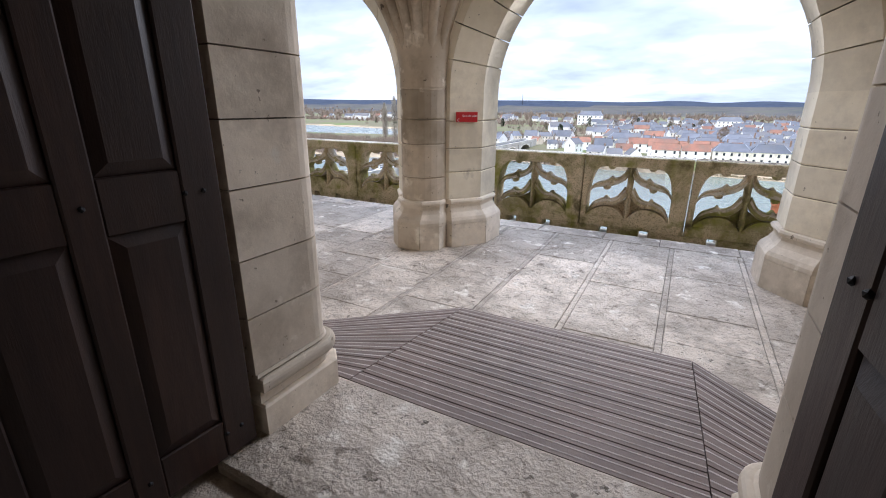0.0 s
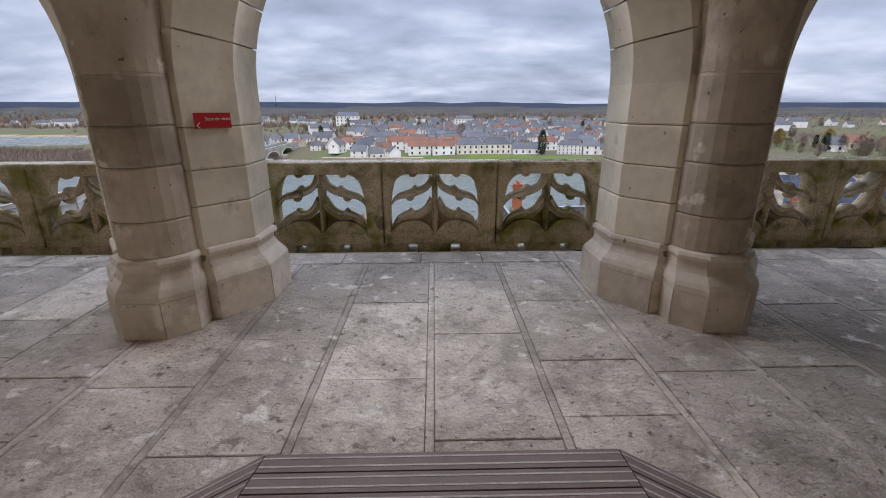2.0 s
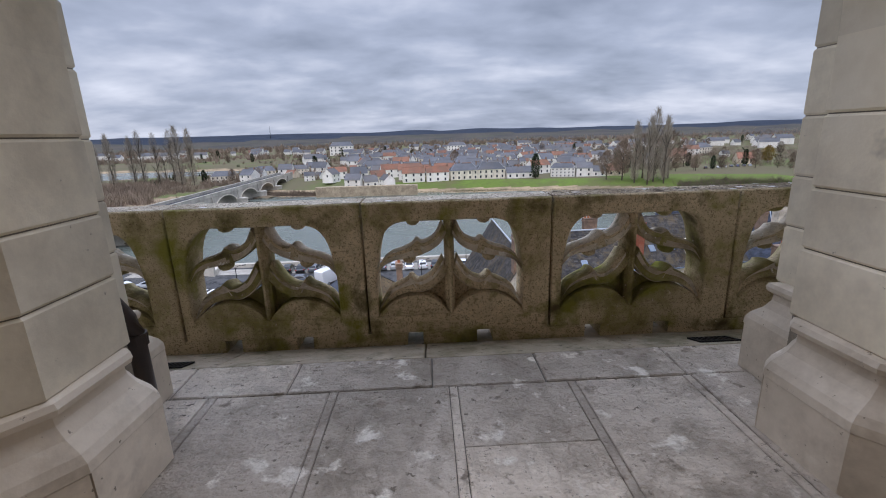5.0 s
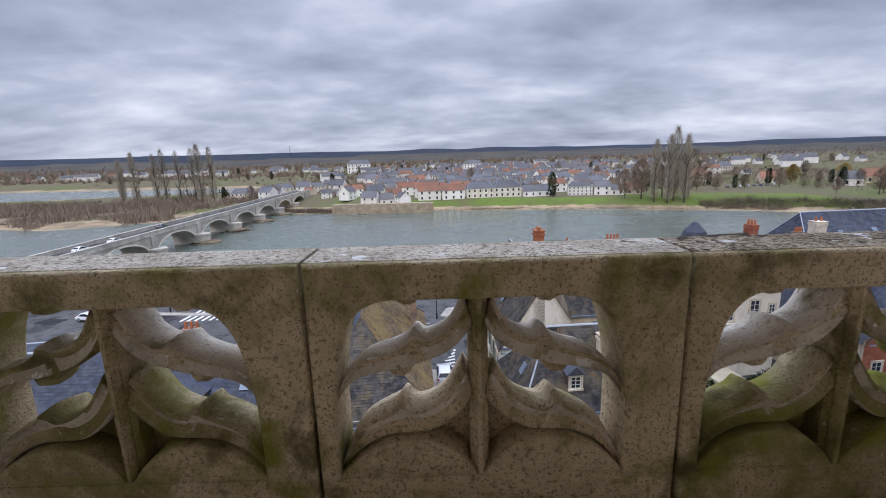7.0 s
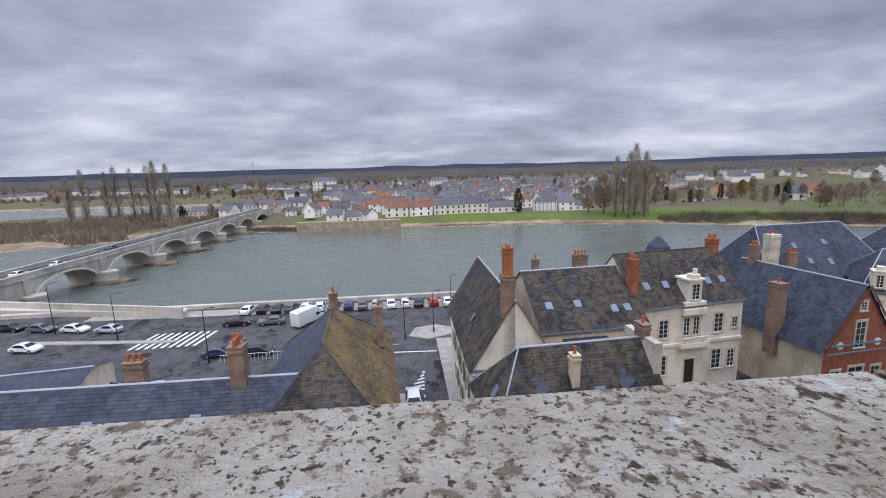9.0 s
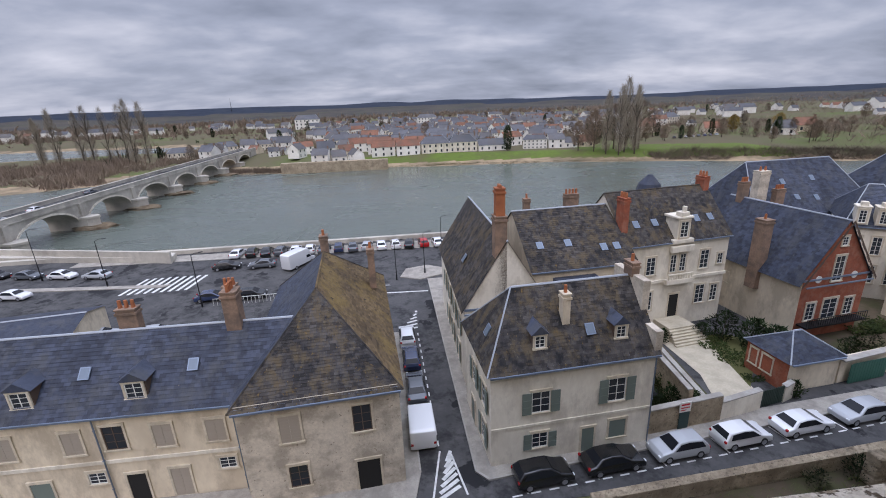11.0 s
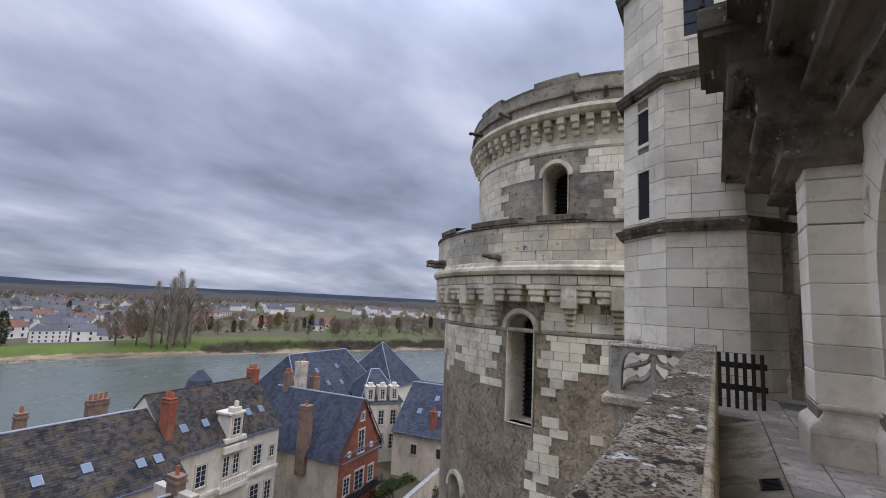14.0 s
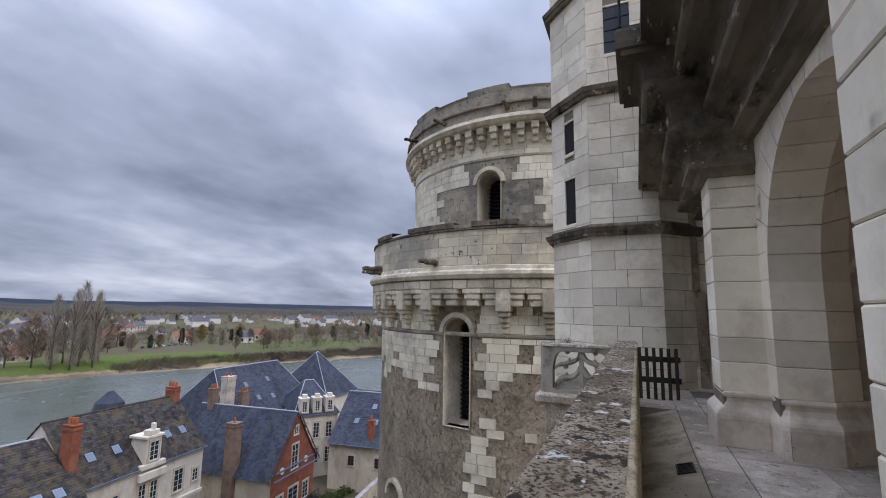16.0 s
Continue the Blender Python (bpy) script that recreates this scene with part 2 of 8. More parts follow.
DARK_STONE = material("blackened_cornice_stone", (0.27, 0.22, 0.16), (0.085, 0.070, 0.054), 0.85, 4, 0.4, (0.055, 0.047, 0.038), 0.75, 1.1, 0.08, fine=30, stretch=(0.3, 1, 1), spots=[((0.026, 0.023, 0.019), 3.2, 0.58, 0.10), ((0.52, 0.45, 0.34), 5, 0.63, 0.06)])
GLASS = plain("window_glass", (0.02, 0.025, 0.03), 0.06, 0.0, IOR=1.5)
# near-black: shade of unlit openings and gaps put into colour; black doors use it too
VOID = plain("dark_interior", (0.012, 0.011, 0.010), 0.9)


# ---- mesh helpers ----
def link(name, mesh, mat=None, parent=None, m=None, label="", category="", kind="", group=""):
    ob = new(name, mesh)
    if mat and not mesh.materials:
        mesh.materials.append(mat)
    if parent:
        ob.parent = parent
    if m is not None:
        ob.matrix_basis = m
    return tagged(ob, label, category, group, kind)


def part(name, bm, mat, parent=None, label="", m=None, smooth=False):
    mesh = bpy.data.meshes.new(name)
    bm.to_mesh(mesh)
    bm.free()
    if smooth:
        mesh.polygons.foreach_set("use_smooth", [True] * len(mesh.polygons))
    return link(name, mesh, mat, parent, m, label)


def empty(name, m, label="", category="", group="", kind=""):
    ob = new(name)
    ob.empty_display_size = 0.2
    ob.matrix_basis = m
    return tagged(ob, label, category, group, kind)


def box(bm, x0, y0, z0, x1, y1, z1, bevel=0.0):
    r = bmesh.ops.create_cube(bm, size=1.0)
    bmesh.ops.scale(bm, vec=(x1 - x0, y1 - y0, z1 - z0), verts=r["verts"])
    bmesh.ops.translate(bm, vec=((x0 + x1) / 2, (y0 + y1) / 2, (z0 + z1) / 2), verts=r["verts"])
    if bevel:
        bmesh.ops.bevel(bm, geom=list({e for v in r["verts"] for e in v.link_edges}), offset=bevel, segments=1, affect="EDGES")
    return bm


def boxes(*rows, bevel=0.0):
    bm = bmesh.new()
    for r in rows:
        box(bm, *r, bevel=bevel)
    return bm


def prism(pts, z0, z1, bm=None, top=None):
    """Upright prism over a plan outline; top: another outline for the upper face."""
    bm = bm or bmesh.new()
    lo = [bm.verts.new((x, y, z0)) for x, y in pts]
    hi = [bm.verts.new((x, y, z1)) for x, y in (top or pts)]
    k = len(pts)
    bm.faces.new(lo[::-1])
    bm.faces.new(hi)
    for i in range(k):
        bm.faces.new((lo[i], lo[(i + 1) % k], hi[(i + 1) % k], hi[i]))
    bmesh.ops.recalc_face_normals(bm, faces=bm.faces)
    return bm


def lathe(profile, segs=24, bm=None, a0=0.0, a1=math.tau, centre=(0, 0)):
    """Turned body from (radius, z) pairs."""
    bm = bm or bmesh.new()
    full = abs(a1 - a0 - math.tau) < 1e-6
    count = segs if full else segs + 1
    rings = []
    for r, z in profile:
        rings.append([bm.verts.new((centre[0] + r * math.cos(a0 + (a1 - a0) * i / segs), centre[1] + r * math.sin(a0 + (a1 - a0) * i / segs), z)) for i in range(count)])
    for p, q in zip(rings, rings[1:]):
        for i in range(segs):
            j = (i + 1) % count
            bm.faces.new((p[i], p[j], q[j], q[i]))
    if full:
        bm.faces.new(rings[0][::-1])
        bm.faces.new(rings[-1])
    bmesh.ops.recalc_face_normals(bm, faces=bm.faces)
    return bm


def tube(points, radius, segs=10, bm=None, ends=None):
    """Round bar along points; ends: radius at the far end."""
    bm = bm or bmesh.new()
    rings = []
    pts = [Vector(p) for p in points]
    for i, p in enumerate(pts):
        d = (pts[min(i + 1, len(pts) - 1)] - pts[max(i - 1, 0)]).normalized()
        side = d.cross(Vector((0, 0, 1)))
        side = (side if side.length > 0.05 else Vector((1, 0, 0))).normalized()
        up = side.cross(d)
        r = radius if ends is None else radius + (ends - radius) * i / (len(pts) - 1)
        rings.append([bm.verts.new(p + (side * math.cos(math.tau * k / segs) + up * math.sin(math.tau * k / segs)) * r) for k in range(segs)])
    for p, q in zip(rings, rings[1:]):
        for k in range(segs):
            bm.faces.new((p[k], p[(k + 1) % segs], q[(k + 1) % segs], q[k]))
    bm.faces.new(rings[0][::-1])
    bm.faces.new(rings[-1])
    bmesh.ops.recalc_face_normals(bm, faces=bm.faces)
    return bm


def plate(outlines, depth, bevel=0.0, res=2):
    """Flat-cut stone: closed outlines in x and z (inner ones are holes), depth along y from 0 to depth."""
    cu = bpy.data.curves.new("cut", "CURVE")
    cu.dimensions, cu.fill_mode, cu.extrude, cu.bevel_depth, cu.bevel_resolution = "2D", "BOTH", max(depth / 2 - bevel, 0.001), bevel, res - 1
    cu.offset = -bevel
    for pts in outlines:
        s = cu.splines.new("POLY")
        s.points.add(len(pts) - 1)
        s.points.foreach_set("co", [c for x, z in pts for c in (x, z, 0, 1)])
        s.use_cyclic_u = True
    ob = bpy.data.objects.new("cut", cu)
    scene.collection.objects.link(ob)
    bpy.context.view_layer.update()
    mesh = bpy.data.meshes.new_from_object(ob.evaluated_get(bpy.context.evaluated_depsgraph_get()))
    bpy.data.objects.remove(ob)
    mesh.transform(Matrix.Translation((0, depth / 2, 0)) @ Matrix.Rotation(radians(90), 4, "X"))
    mesh.materials.clear()
    return mesh


def smooth_line(pts, n=6):
    """Catmull-Rom points through an open line."""
    out = []
    for i in range(len(pts) - 1):
        p0, p1, p2, p3 = pts[max(i - 1, 0)], pts[i], pts[i + 1], pts[min(i + 2, len(pts) - 1)]
        for k in range(n):
            t = k / n
            out.append(tuple(0.5 * (2 * b + (c - a) * t + (2 * a - 5 * b + 4 * c - d) * t * t + (3 * b - a - 3 * c + d) * t ** 3) for a, b, c, d in zip(p0, p1, p2, p3)))
    out.append(tuple(pts[-1]))
    return out


# ---- gallery: piers, arches, wall, ceiling ----
BAY, PIER_X = 4.68, [-11.96, -7.28, -2.60, 2.08, 6.76, 11.44]
SPRING = 1.95
PLINTH = [(-0.79, -1.50), (-0.77, -1.97), (-0.45, -2.38), (-0.36, -2.36), (-0.36, -2.56), (-0.17, -2.74), (0.17, -2.74), (0.36, -2.56), (0.36, -2.36), (0.45, -2.38),
          (0.77, -1.97), (0.79, -1.50), (0.74, -1.44), (0.44, -1.40), (0.44, -0.86), (-0.44, -0.86), (-0.44, -1.40), (-0.74, -1.44)]
JAMB = 0.66   # half width of a pier at the arch soffit


def column_round(r, n, cy=-2.30):
    return [(r * math.cos(math.pi + math.pi * i / n), cy + r * math.sin(math.pi + math.pi * i / n)) for i in range(n + 1)]


SHAFT = [(-JAMB, -1.45), (-JAMB, -1.95), (-0.36, -2.30)] + column_round(0.31, 10) + [(0.36, -2.30), (JAMB, -1.95), (JAMB, -1.45), (0.34, -1.44), (0.33, -1.43), (0.33, -0.94), (-0.33, -0.94), (-0.33, -1.43), (-0.34, -1.44)]


def shrink_joint(pts, gap):
    cx, cy = 0.0, -1.8
    out = []
    for x, y in pts:
        d = math.hypot(x - cx, y - cy)
        out.append((x - gap * (x - cx) / d, y - gap * (y - cy) / d))
    return out


def mesh_of(name, bm, mat):
    me = bpy.data.meshes.new(name)
    bm.to_mesh(me)
    bm.free()
    me.materials.append(mat)
    return me


def course_bm(pts, h, ease=0.012):
    bm = bmesh.new()
    inner = shrink_joint(pts, ease)
    prism(inner, 0, ease, bm, pts)
    prism(pts, ease, h - ease, bm)
    prism(pts, h - ease, h, bm, inner)
    bmesh.ops.remove_doubles(bm, verts=bm.verts, dist=1e-5)
    return bm


COURSES = [0.36, 0.30, 0.34, 0.36, 0.33, 0.35]
JAMB_PLAN = [(-JAMB, -1.45), (-JAMB, -1.95), (-0.36, -2.30), (0.36, -2.30), (JAMB, -1.95), (JAMB, -1.45), (0.34, -1.44), (0.33, -1.43), (0.33, -0.94), (-0.33, -0.94), (-0.33, -1.43), (-0.34, -1.44)]
COLUMN_PLAN = [(-0.31, -2.27)] + column_round(0.31, 12) + [(0.31, -2.27)]
DRUMS = [0.30, 0.42, 0.30, 0.36, 0.38, 0.28]
course_meshes = [mesh_of("course", course_bm(JAMB_PLAN, h - 0.006), TUFFEAU_NEW) for h in COURSES]
drum_meshes = [mesh_of("column_drum", course_bm(COLUMN_PLAN, h - 0.006), COLUMN) for h in DRUMS]
plinth_core = mesh_of("plinth_core", prism(shrink_joint(PLINTH, 0.03), 0, 0.30), MORTAR)
plinth_stones = []
for i in range(0, len(PLINTH), 2):
    ring = [PLINTH[i], PLINTH[(i + 1) % len(PLINTH)], PLINTH[(i + 2) % len(PLINTH)]]
    ring += [(x * 0.7, -1.8 + (y + 1.8) * 0.7) for x, y in ring[::-1]]
    mx_, my_ = sum(p[0] for p in ring) / 6, sum(p[1] for p in ring) / 6
    ring = [(mx_ + (x - mx_) * 0.985, my_ + (y - my_) * 0.985) for x, y in ring]
    plinth_stones.append(mesh_of("plinth_stone", prism(ring, 0.0, 0.312), TUFFEAU))
# plinth moulding: bell-shaped from the plinth to the shaft with a roll at its top
bell = bmesh.new()
prev = None
for z, k in ((0.315, 1.0), (0.36, 0.995), (0.40, 0.97), (0.46, 0.90), (0.52, 0.86), (0.56, 0.855), (0.575, 0.895), (0.60, 0.905), (0.625, 0.89), (0.635, 0.84)):
    ring = [bell.verts.new((px * k, -1.8 + (py + 1.8) * k, z)) for px, py in PLINTH]
    if prev:
        for i in range(len(ring)):
            j = (i + 1) % len(ring)
            bell.faces.new((prev[i], prev[j], ring[j], ring[i]))
    prev = ring
bell.faces.new(prev)
bmesh.ops.recalc_face_normals(bell, faces=bell.faces)
plinth_bell = mesh_of("plinth_moulding", bell, TUFFEAU)

for px in PIER_X:
    pier = empty("pier", pose(px, 0, 0), "pale limestone pier with round engaged column and moulded plinth", "pier", "gallery piers", "structure")
    link("plinth_core", plinth_core, None, pier)
    for me in plinth_stones:
        link("plinth_stone", me, None, pier)
    link("plinth_moulding", plinth_bell, None, pier)
    z = 0.63
    core = part("core", prism(shrink_joint(SHAFT, 0.014), 0.3, SPRING + 0.9), MORTAR, pier)
    for h, me in zip(COURSES, course_meshes):
        link("course", me, None, pier, pose(0, 0, z))
        z += h
    z = 0.63
    for h, me in zip(DRUMS, drum_meshes):
        link("column_drum", me, None, pier, pose(0, 0, z))
        z += h
    # vault springing: flared stone cone with ribs
    flare = lathe([(0.30, 1.9), (0.315, 2.25), (0.36, 2.6), (0.50, 3.0), (0.78, 3.45), (1.25, 3.85), (1.9, 4.1)], 20, centre=(0, -2.30), a0=math.pi, a1=math.tau)
    part("vault_springing", flare, COLUMN, pier, smooth=True)
    for ang in (200, 225, 250, 270, 290, 315, 340):
        a = radians(ang)
        pts = [(r * math.cos(a), -2.30 + r * math.sin(a), zz) for r, zz in smooth_line([(0.20, 2.2), (0.28, 2.45), (0.37, 2.68), (0.53, 3.0), (0.82, 3.45), (1.30, 3.84), (1.98, 4.1)], 3)]
        part("vault_rib", tube(pts, 0.06, 8), COLUMN, pier, smooth=True)
    # buttress above the springing, outside
    for i in range(4):
        part("buttress_block", boxes((-0.33, -1.5, 2.68 + 0.27 * i, 0.33, -0.94, 2.68 + 0.27 * i + 0.262), bevel=0.012), TUFFEAU_NEW, pier)

# arches of voussoirs between piers
R0 = BAY / 2 - JAMB
VOU = 16


def voussoir():
    bm = bmesh.new()
    a0, a1 = 0.0035, math.pi / VOU - 0.0035
    prof = [(R0, -1.45), (R0, -1.95), (R0 + 0.30, -2.30), (R0 + 0.60, -2.30), (R0 + 0.60, -1.45)]
    rings = []
    for k in range(4):
        a = a0 + (a1 - a0) * k / 3
        rings.append([bm.verts.new((r * math.cos(a), y, r * math.sin(a))) for r, y in prof])
    for p, q in zip(rings, rings[1:]):
        for i in range(len(prof)):
            j = (i + 1) % len(prof)
            bm.faces.new((p[i], p[j], q[j], q[i]))
    bm.faces.new(rings[0][::-1])
    bm.faces.new(rings[-1])
    bmesh.ops.recalc_face_normals(bm, faces=bm.faces)
    return mesh_of("voussoir", bm, TUFFEAU_NEW)


VOU_MESH = voussoir()


def spandrel_outline():
    """Wall over an arch, from pier middle to pier middle."""
    h = BAY / 2
    r = R0 + 0.40
    pts = [(-h, SPRING + 0.62), (-h, 4.3), (h, 4.3), (h, SPRING + 0.62)]
    arc = [(r * math.cos(a), SPRING + r * math.sin(a)) for a in [math.acos(min(1, h / r)) + (math.pi - 2 * math.acos(min(1, h / r))) * i / 24 for i in range(25)]]
    return pts + arc[0:]


span_mesh = plate([spandrel_outline()], 0.85)
span_mesh.materials.append(TUFFEAU_NEW)
for a, b in zip(PIER_X, PIER_X[1:]):
    arch = empty("arch", pose((a + b) / 2, 0, 0), "round stone arch of pale cut voussoirs between piers", "arch", "gallery arches", "structure")
    link("spandrel_wall", span_mesh, None, arch, pose(0, -2.31, 0))
    for i in range(VOU):
        link("voussoir", VOU_MESH, None, arch, Matrix.Translation((0, 0, SPRING)) @ Matrix.Rotation(-math.pi / VOU * i, 4, "Y"))

# ceiling and inner wall
part("ceiling", boxes((-12, -9.5, 4.12, 12.4, -1.5, 4.4)), TUFFEAU)
tagged(bpy.data.objects["ceiling"], "pale stone vault surface over the gallery", "ceiling", "", "structure")
WY0, WY1, DX0, DX1 = -5.47, -6.08, -1.43, 0.86
wall_in = empty("wall_south", pose(0, 0, 0), "old limestone wall with a wide doorway", "wall", "", "structure")
part("core", boxes((-12, WY1 + 0.02, 0, DX0 - 0.22, WY0 - 0.02, 4.15), (DX1 + 0.22, WY1 + 0.02, 0, 12.4, WY0 - 0.02, 4.15), (DX0 - 0.22, WY1 + 0.02, 0, DX0 - 0.02, WY0 - 0.20, 2.95), (DX1 + 0.02, WY1 + 0.02, 0, DX1 + 0.22, WY0 - 0.20, 2.95), (DX0 - 0.22, WY1 + 0.02, 2.95, DX1 + 0.22, WY0 - 0.02, 4.15)), MORTAR, wall_in)
rng = random.Random(4)


def ashlar(parent, x0, x1, z0, z1, y0, y1, mat, hmin=0.28, hmax=0.40, wmin=0.5, wmax=0.9, bevel=0.012, name="stone_block"):
    z = z0
    while z < z1 - 0.05:
        h = min(rng.uniform(hmin, hmax), z1 - z)
        if z1 - z - h < 0.12:
            h = z1 - z
        x = x0
        while x < x1 - 0.01:
            w = min(rng.uniform(wmin, wmax), x1 - x)
            if x1 - x - w < 0.2:
                w = x1 - x
            part(name, boxes((x + 0.004, y0, z + 0.004, x + w - 0.004, y1 + rng.uniform(-0.006, 0.006), z + h - 0.004), bevel=bevel), mat, parent)
            x += w
        z += h


# door jambs: alternate long and short quoins, one with a rounded outer edge and a moulded foot
for side, xj in ((-1, DX0), (1, DX1)):
    z, i = 0.42, 0
    while z < 2.95:
        h = rng.uniform(0.30, 0.44)
        h = min(h, 2.95 - z)
        w = 0.62 if i % 2 else 0.40
        bm = bmesh.new()
        x0, x1 = (xj - w, xj) if side < 0 else (xj, xj + w)
        box(bm, x0, WY1, z + 0.004, x1, WY0 + 0.01, z + h - 0.004)
        near = [e for e in bm.edges if abs(e.verts[0].co.x - xj) < 1e-4 and abs(e.verts[1].co.x - xj) < 1e-4 and e.verts[0].co.y > WY0 - 0.05 and e.verts[1].co.y > WY0 - 0.05 and abs(e.verts[0].co.z - e.verts[1].co.z) > 0.1]
        bmesh.ops.bevel(bm, geom=near, offset=0.17, segments=6, affect="EDGES", profile=0.5)
        part("quoin", bm, TUFFEAU, wall_in)
        z += h
        i += 1
    for zz0, zz1, g in ((0, 0.24, 0.045), (0.24, 0.31, 0.015), (0.31, 0.395, 0.05), (0.395, 0.42, 0.012)):
        x0, x1 = (xj - 0.5, xj + g) if side < 0 else (xj - g, xj + 0.5)
        bm = boxes((x0, WY1, zz0, x1, WY0 + 0.01 + g, zz1))
        xe = x1 if side < 0 else x0
        turn = [e for e in bm.edges if all(abs(v.co.x - xe) < 1e-4 and v.co.y > WY0 for v in e.verts)]
        bmesh.ops.bevel(bm, geom=turn, offset=0.17 if zz0 else 0.09, segments=6 if zz0 else 1, affect="EDGES", profile=0.5)
        rim = [e for e in bm.edges if abs(e.verts[0].co.z - e.verts[1].co.z) < 1e-4]
        bmesh.ops.bevel(bm, geom=rim, offset=0.03 if g == 0.05 else 0.012, segments=3 if g == 0.05 else 1, affect="EDGES", profile=0.5)
        part("jamb_foot", bm, TUFFEAU, wall_in)
ashlar(wall_in, DX1 + 0.62, 8.0, 0, 2.6, WY0 - 0.15, WY0, TUFFEAU, 0.34, 0.42, 0.7, 1.1)
ashlar(wall_in, -7.0, DX0 - 0.62, 0, 2.6, WY0 - 0.15, WY0, TUFFEAU, 0.34, 0.42, 0.7, 1.1)
# plain closing walls
for n, r in (("wall_west", (-12.4, -9.5, 0, -12.0, -0.9, 4.15)), ("wall_room_south", (-12.0, -9.6, 0, 12.4, -9.3, 4.15)), ("wall_room_west", (-4.0, -9.3, 0, -3.8, WY1, 4.15)), ("wall_room_east", (3.6, -9.3, 0, 3.8, WY1, 4.15)), ("wall_east", (11.9, -9.3, 0, 12.4, -1.3, 4.15))):
    tagged(part(n, boxes(r), TUFFEAU), "plain old limestone wall", "wall", "", "structure")


# ---- open double door ----
def door_leaf(name, m, flip):
    leaf = empty(name, m, "dark oak panelled door leaf standing open, studded with iron", "door", "door leaves")
    s = -1 if flip else 1
    W, H, T = 1.06, 2.85, 0.07

    def bx(x0, y0, z0, x1, y1, z1):
        return (min(s * x0, s * x1), y0, z0, max(s * x0, s * x1), y1, z1)
    for x0, x1 in ((0, 0.17), (W - 0.17, W), (0.47, 0.59)):
        part("stile", boxes(bx(x0, -T / 2, 0.02, x1, T / 2, H), bevel=0.008), WOOD_DARK, leaf)
    for z0, z1 in ((0.02, 0.24), (1.28, 1.50), (H - 0.16, H)):
        for x0, x1 in ((0.17, 0.47), (0.59, W - 0.17)):
            part("rail", boxes(bx(x0, -T / 2 + 0.004, z0, x1, T / 2 - 0.004, z1), bevel=0.006), WOOD_DARK, leaf)
    for z0, z1 in ((0.24, 1.28), (1.50, H - 0.16)):
        for x0, x1 in ((0.17, 0.47), (0.59, W - 0.17)):
            bm = bmesh.new()
            xa, xb = min(s * x0, s * x1), max(s * x0, s * x1)
            box(bm, xa, -0.015, z0, xb, 0.015, z1)
            for sy in (-1, 1):
                face = [f for f in bm.faces if f.normal.y * sy > 0.9]
                r = bmesh.ops.inset_region(bm, faces=face, thickness=0.075, depth=0.0)
                bmesh.ops.translate(bm, vec=(0, 0.022 * sy, 0), verts=list({v for f in face for v in f.verts}))
            part("panel", bm, WOOD_DARK, leaf)
    for z in (0.16, 1.40, 2.75):
        for x in (0.08, 0.16, 0.53, W - 0.1):
            bm = bmesh.new()
            bmesh.ops.create_icosphere(bm, subdivisions=1, radius=0.013)
            for v in bm.verts:
                v.co = (s * x + v.co.x, T / 2 + v.co.y, z + v.co.z)
            part("stud", bm, IRON, leaf)
            bm = bmesh.new()
            bmesh.ops.create_icosphere(bm, subdivisions=1, radius=0.013)
            for v in bm.verts:
                v.co = (s * x + v.co.x, -T / 2 + v.co.y, z + v.co.z)
            part("stud", bm, IRON, leaf)
    return leaf


door_leaf("door_leaf", pose(DX0 - 0.02, WY1 - 0.05, 0.05, 0, 0, -93), False)
door_leaf("door_leaf", pose(DX1 - 0.05, WY1 - 0.02, 0.05, 0, 0, 94), True)

# ---- floor ----
floor = empty("floor", pose(0, 0, 0), "worn pale flagstone paving with narrow joints", "floor", "", "structure")
part("bedding", boxes((-12, -9.4, -0.4, 12.4, -0.555, -0.014), (-12, -0.555, -0.4, 12.4, 0.30, -0.23)), BEDDING, floor)
rng = random.Random(11)
SLAB = 0.775
JOINTS = {-2: (-3.37,), -1: (-2.75,), 0: (-2.07, -3.32), 1: (-1.54, -2.70, -3.91), 2: (-2.06,), 3: (-3.28,), 4: (-3.24,)}
for ci in range(-8, 15):
    x0 = -1.09 + SLAB * ci
    first = -0.955
    y0 = first
    while y0 > -6.0:
        length = rng.choice((0.62, 0.75, 1.05, 1.25, 1.4))
        below = [j for j in JOINTS.get(ci, ()) if j < y0 - 0.1]
        y1 = below[0] if below else max(y0 - length, -6.2)
        if x0 < 9.5:
            part("flagstone", boxes((x0 + 0.030, y1 + 0.003, -0.06, x0 + SLAB - 0.030, y0 - 0.003, rng.uniform(-0.004, 0.002)), bevel=0.005), FLAG, floor)
        y0 = y1
for ci in range(-6, 12):
    xs = -1.09 + SLAB * ci
    part("joint_strip", boxes((xs - 0.025, -6.2, -0.06, xs + 0.025, -0.955, -0.003), bevel=0.004), FLAG, floor)
part("flagstone", boxes((-12, -6.2, -0.06, -1.09 - SLAB * 8, -0.95, -0.002), (-1.09 + SLAB * 15, -6.2, -0.06, 12.4, -0.95, -0.002)), FLAG, floor)
x = -11.7
while x < 10:
    w = rng.choice((0.75, 0.85, 0.95, 1.1))
    part("border_slab", boxes((x + 0.005, -0.945, -0.06, x + w - 0.005, -0.56, rng.uniform(-0.006, 0.002)), bevel=0.008), FLAG, floor)
    x += w
x = -11.7
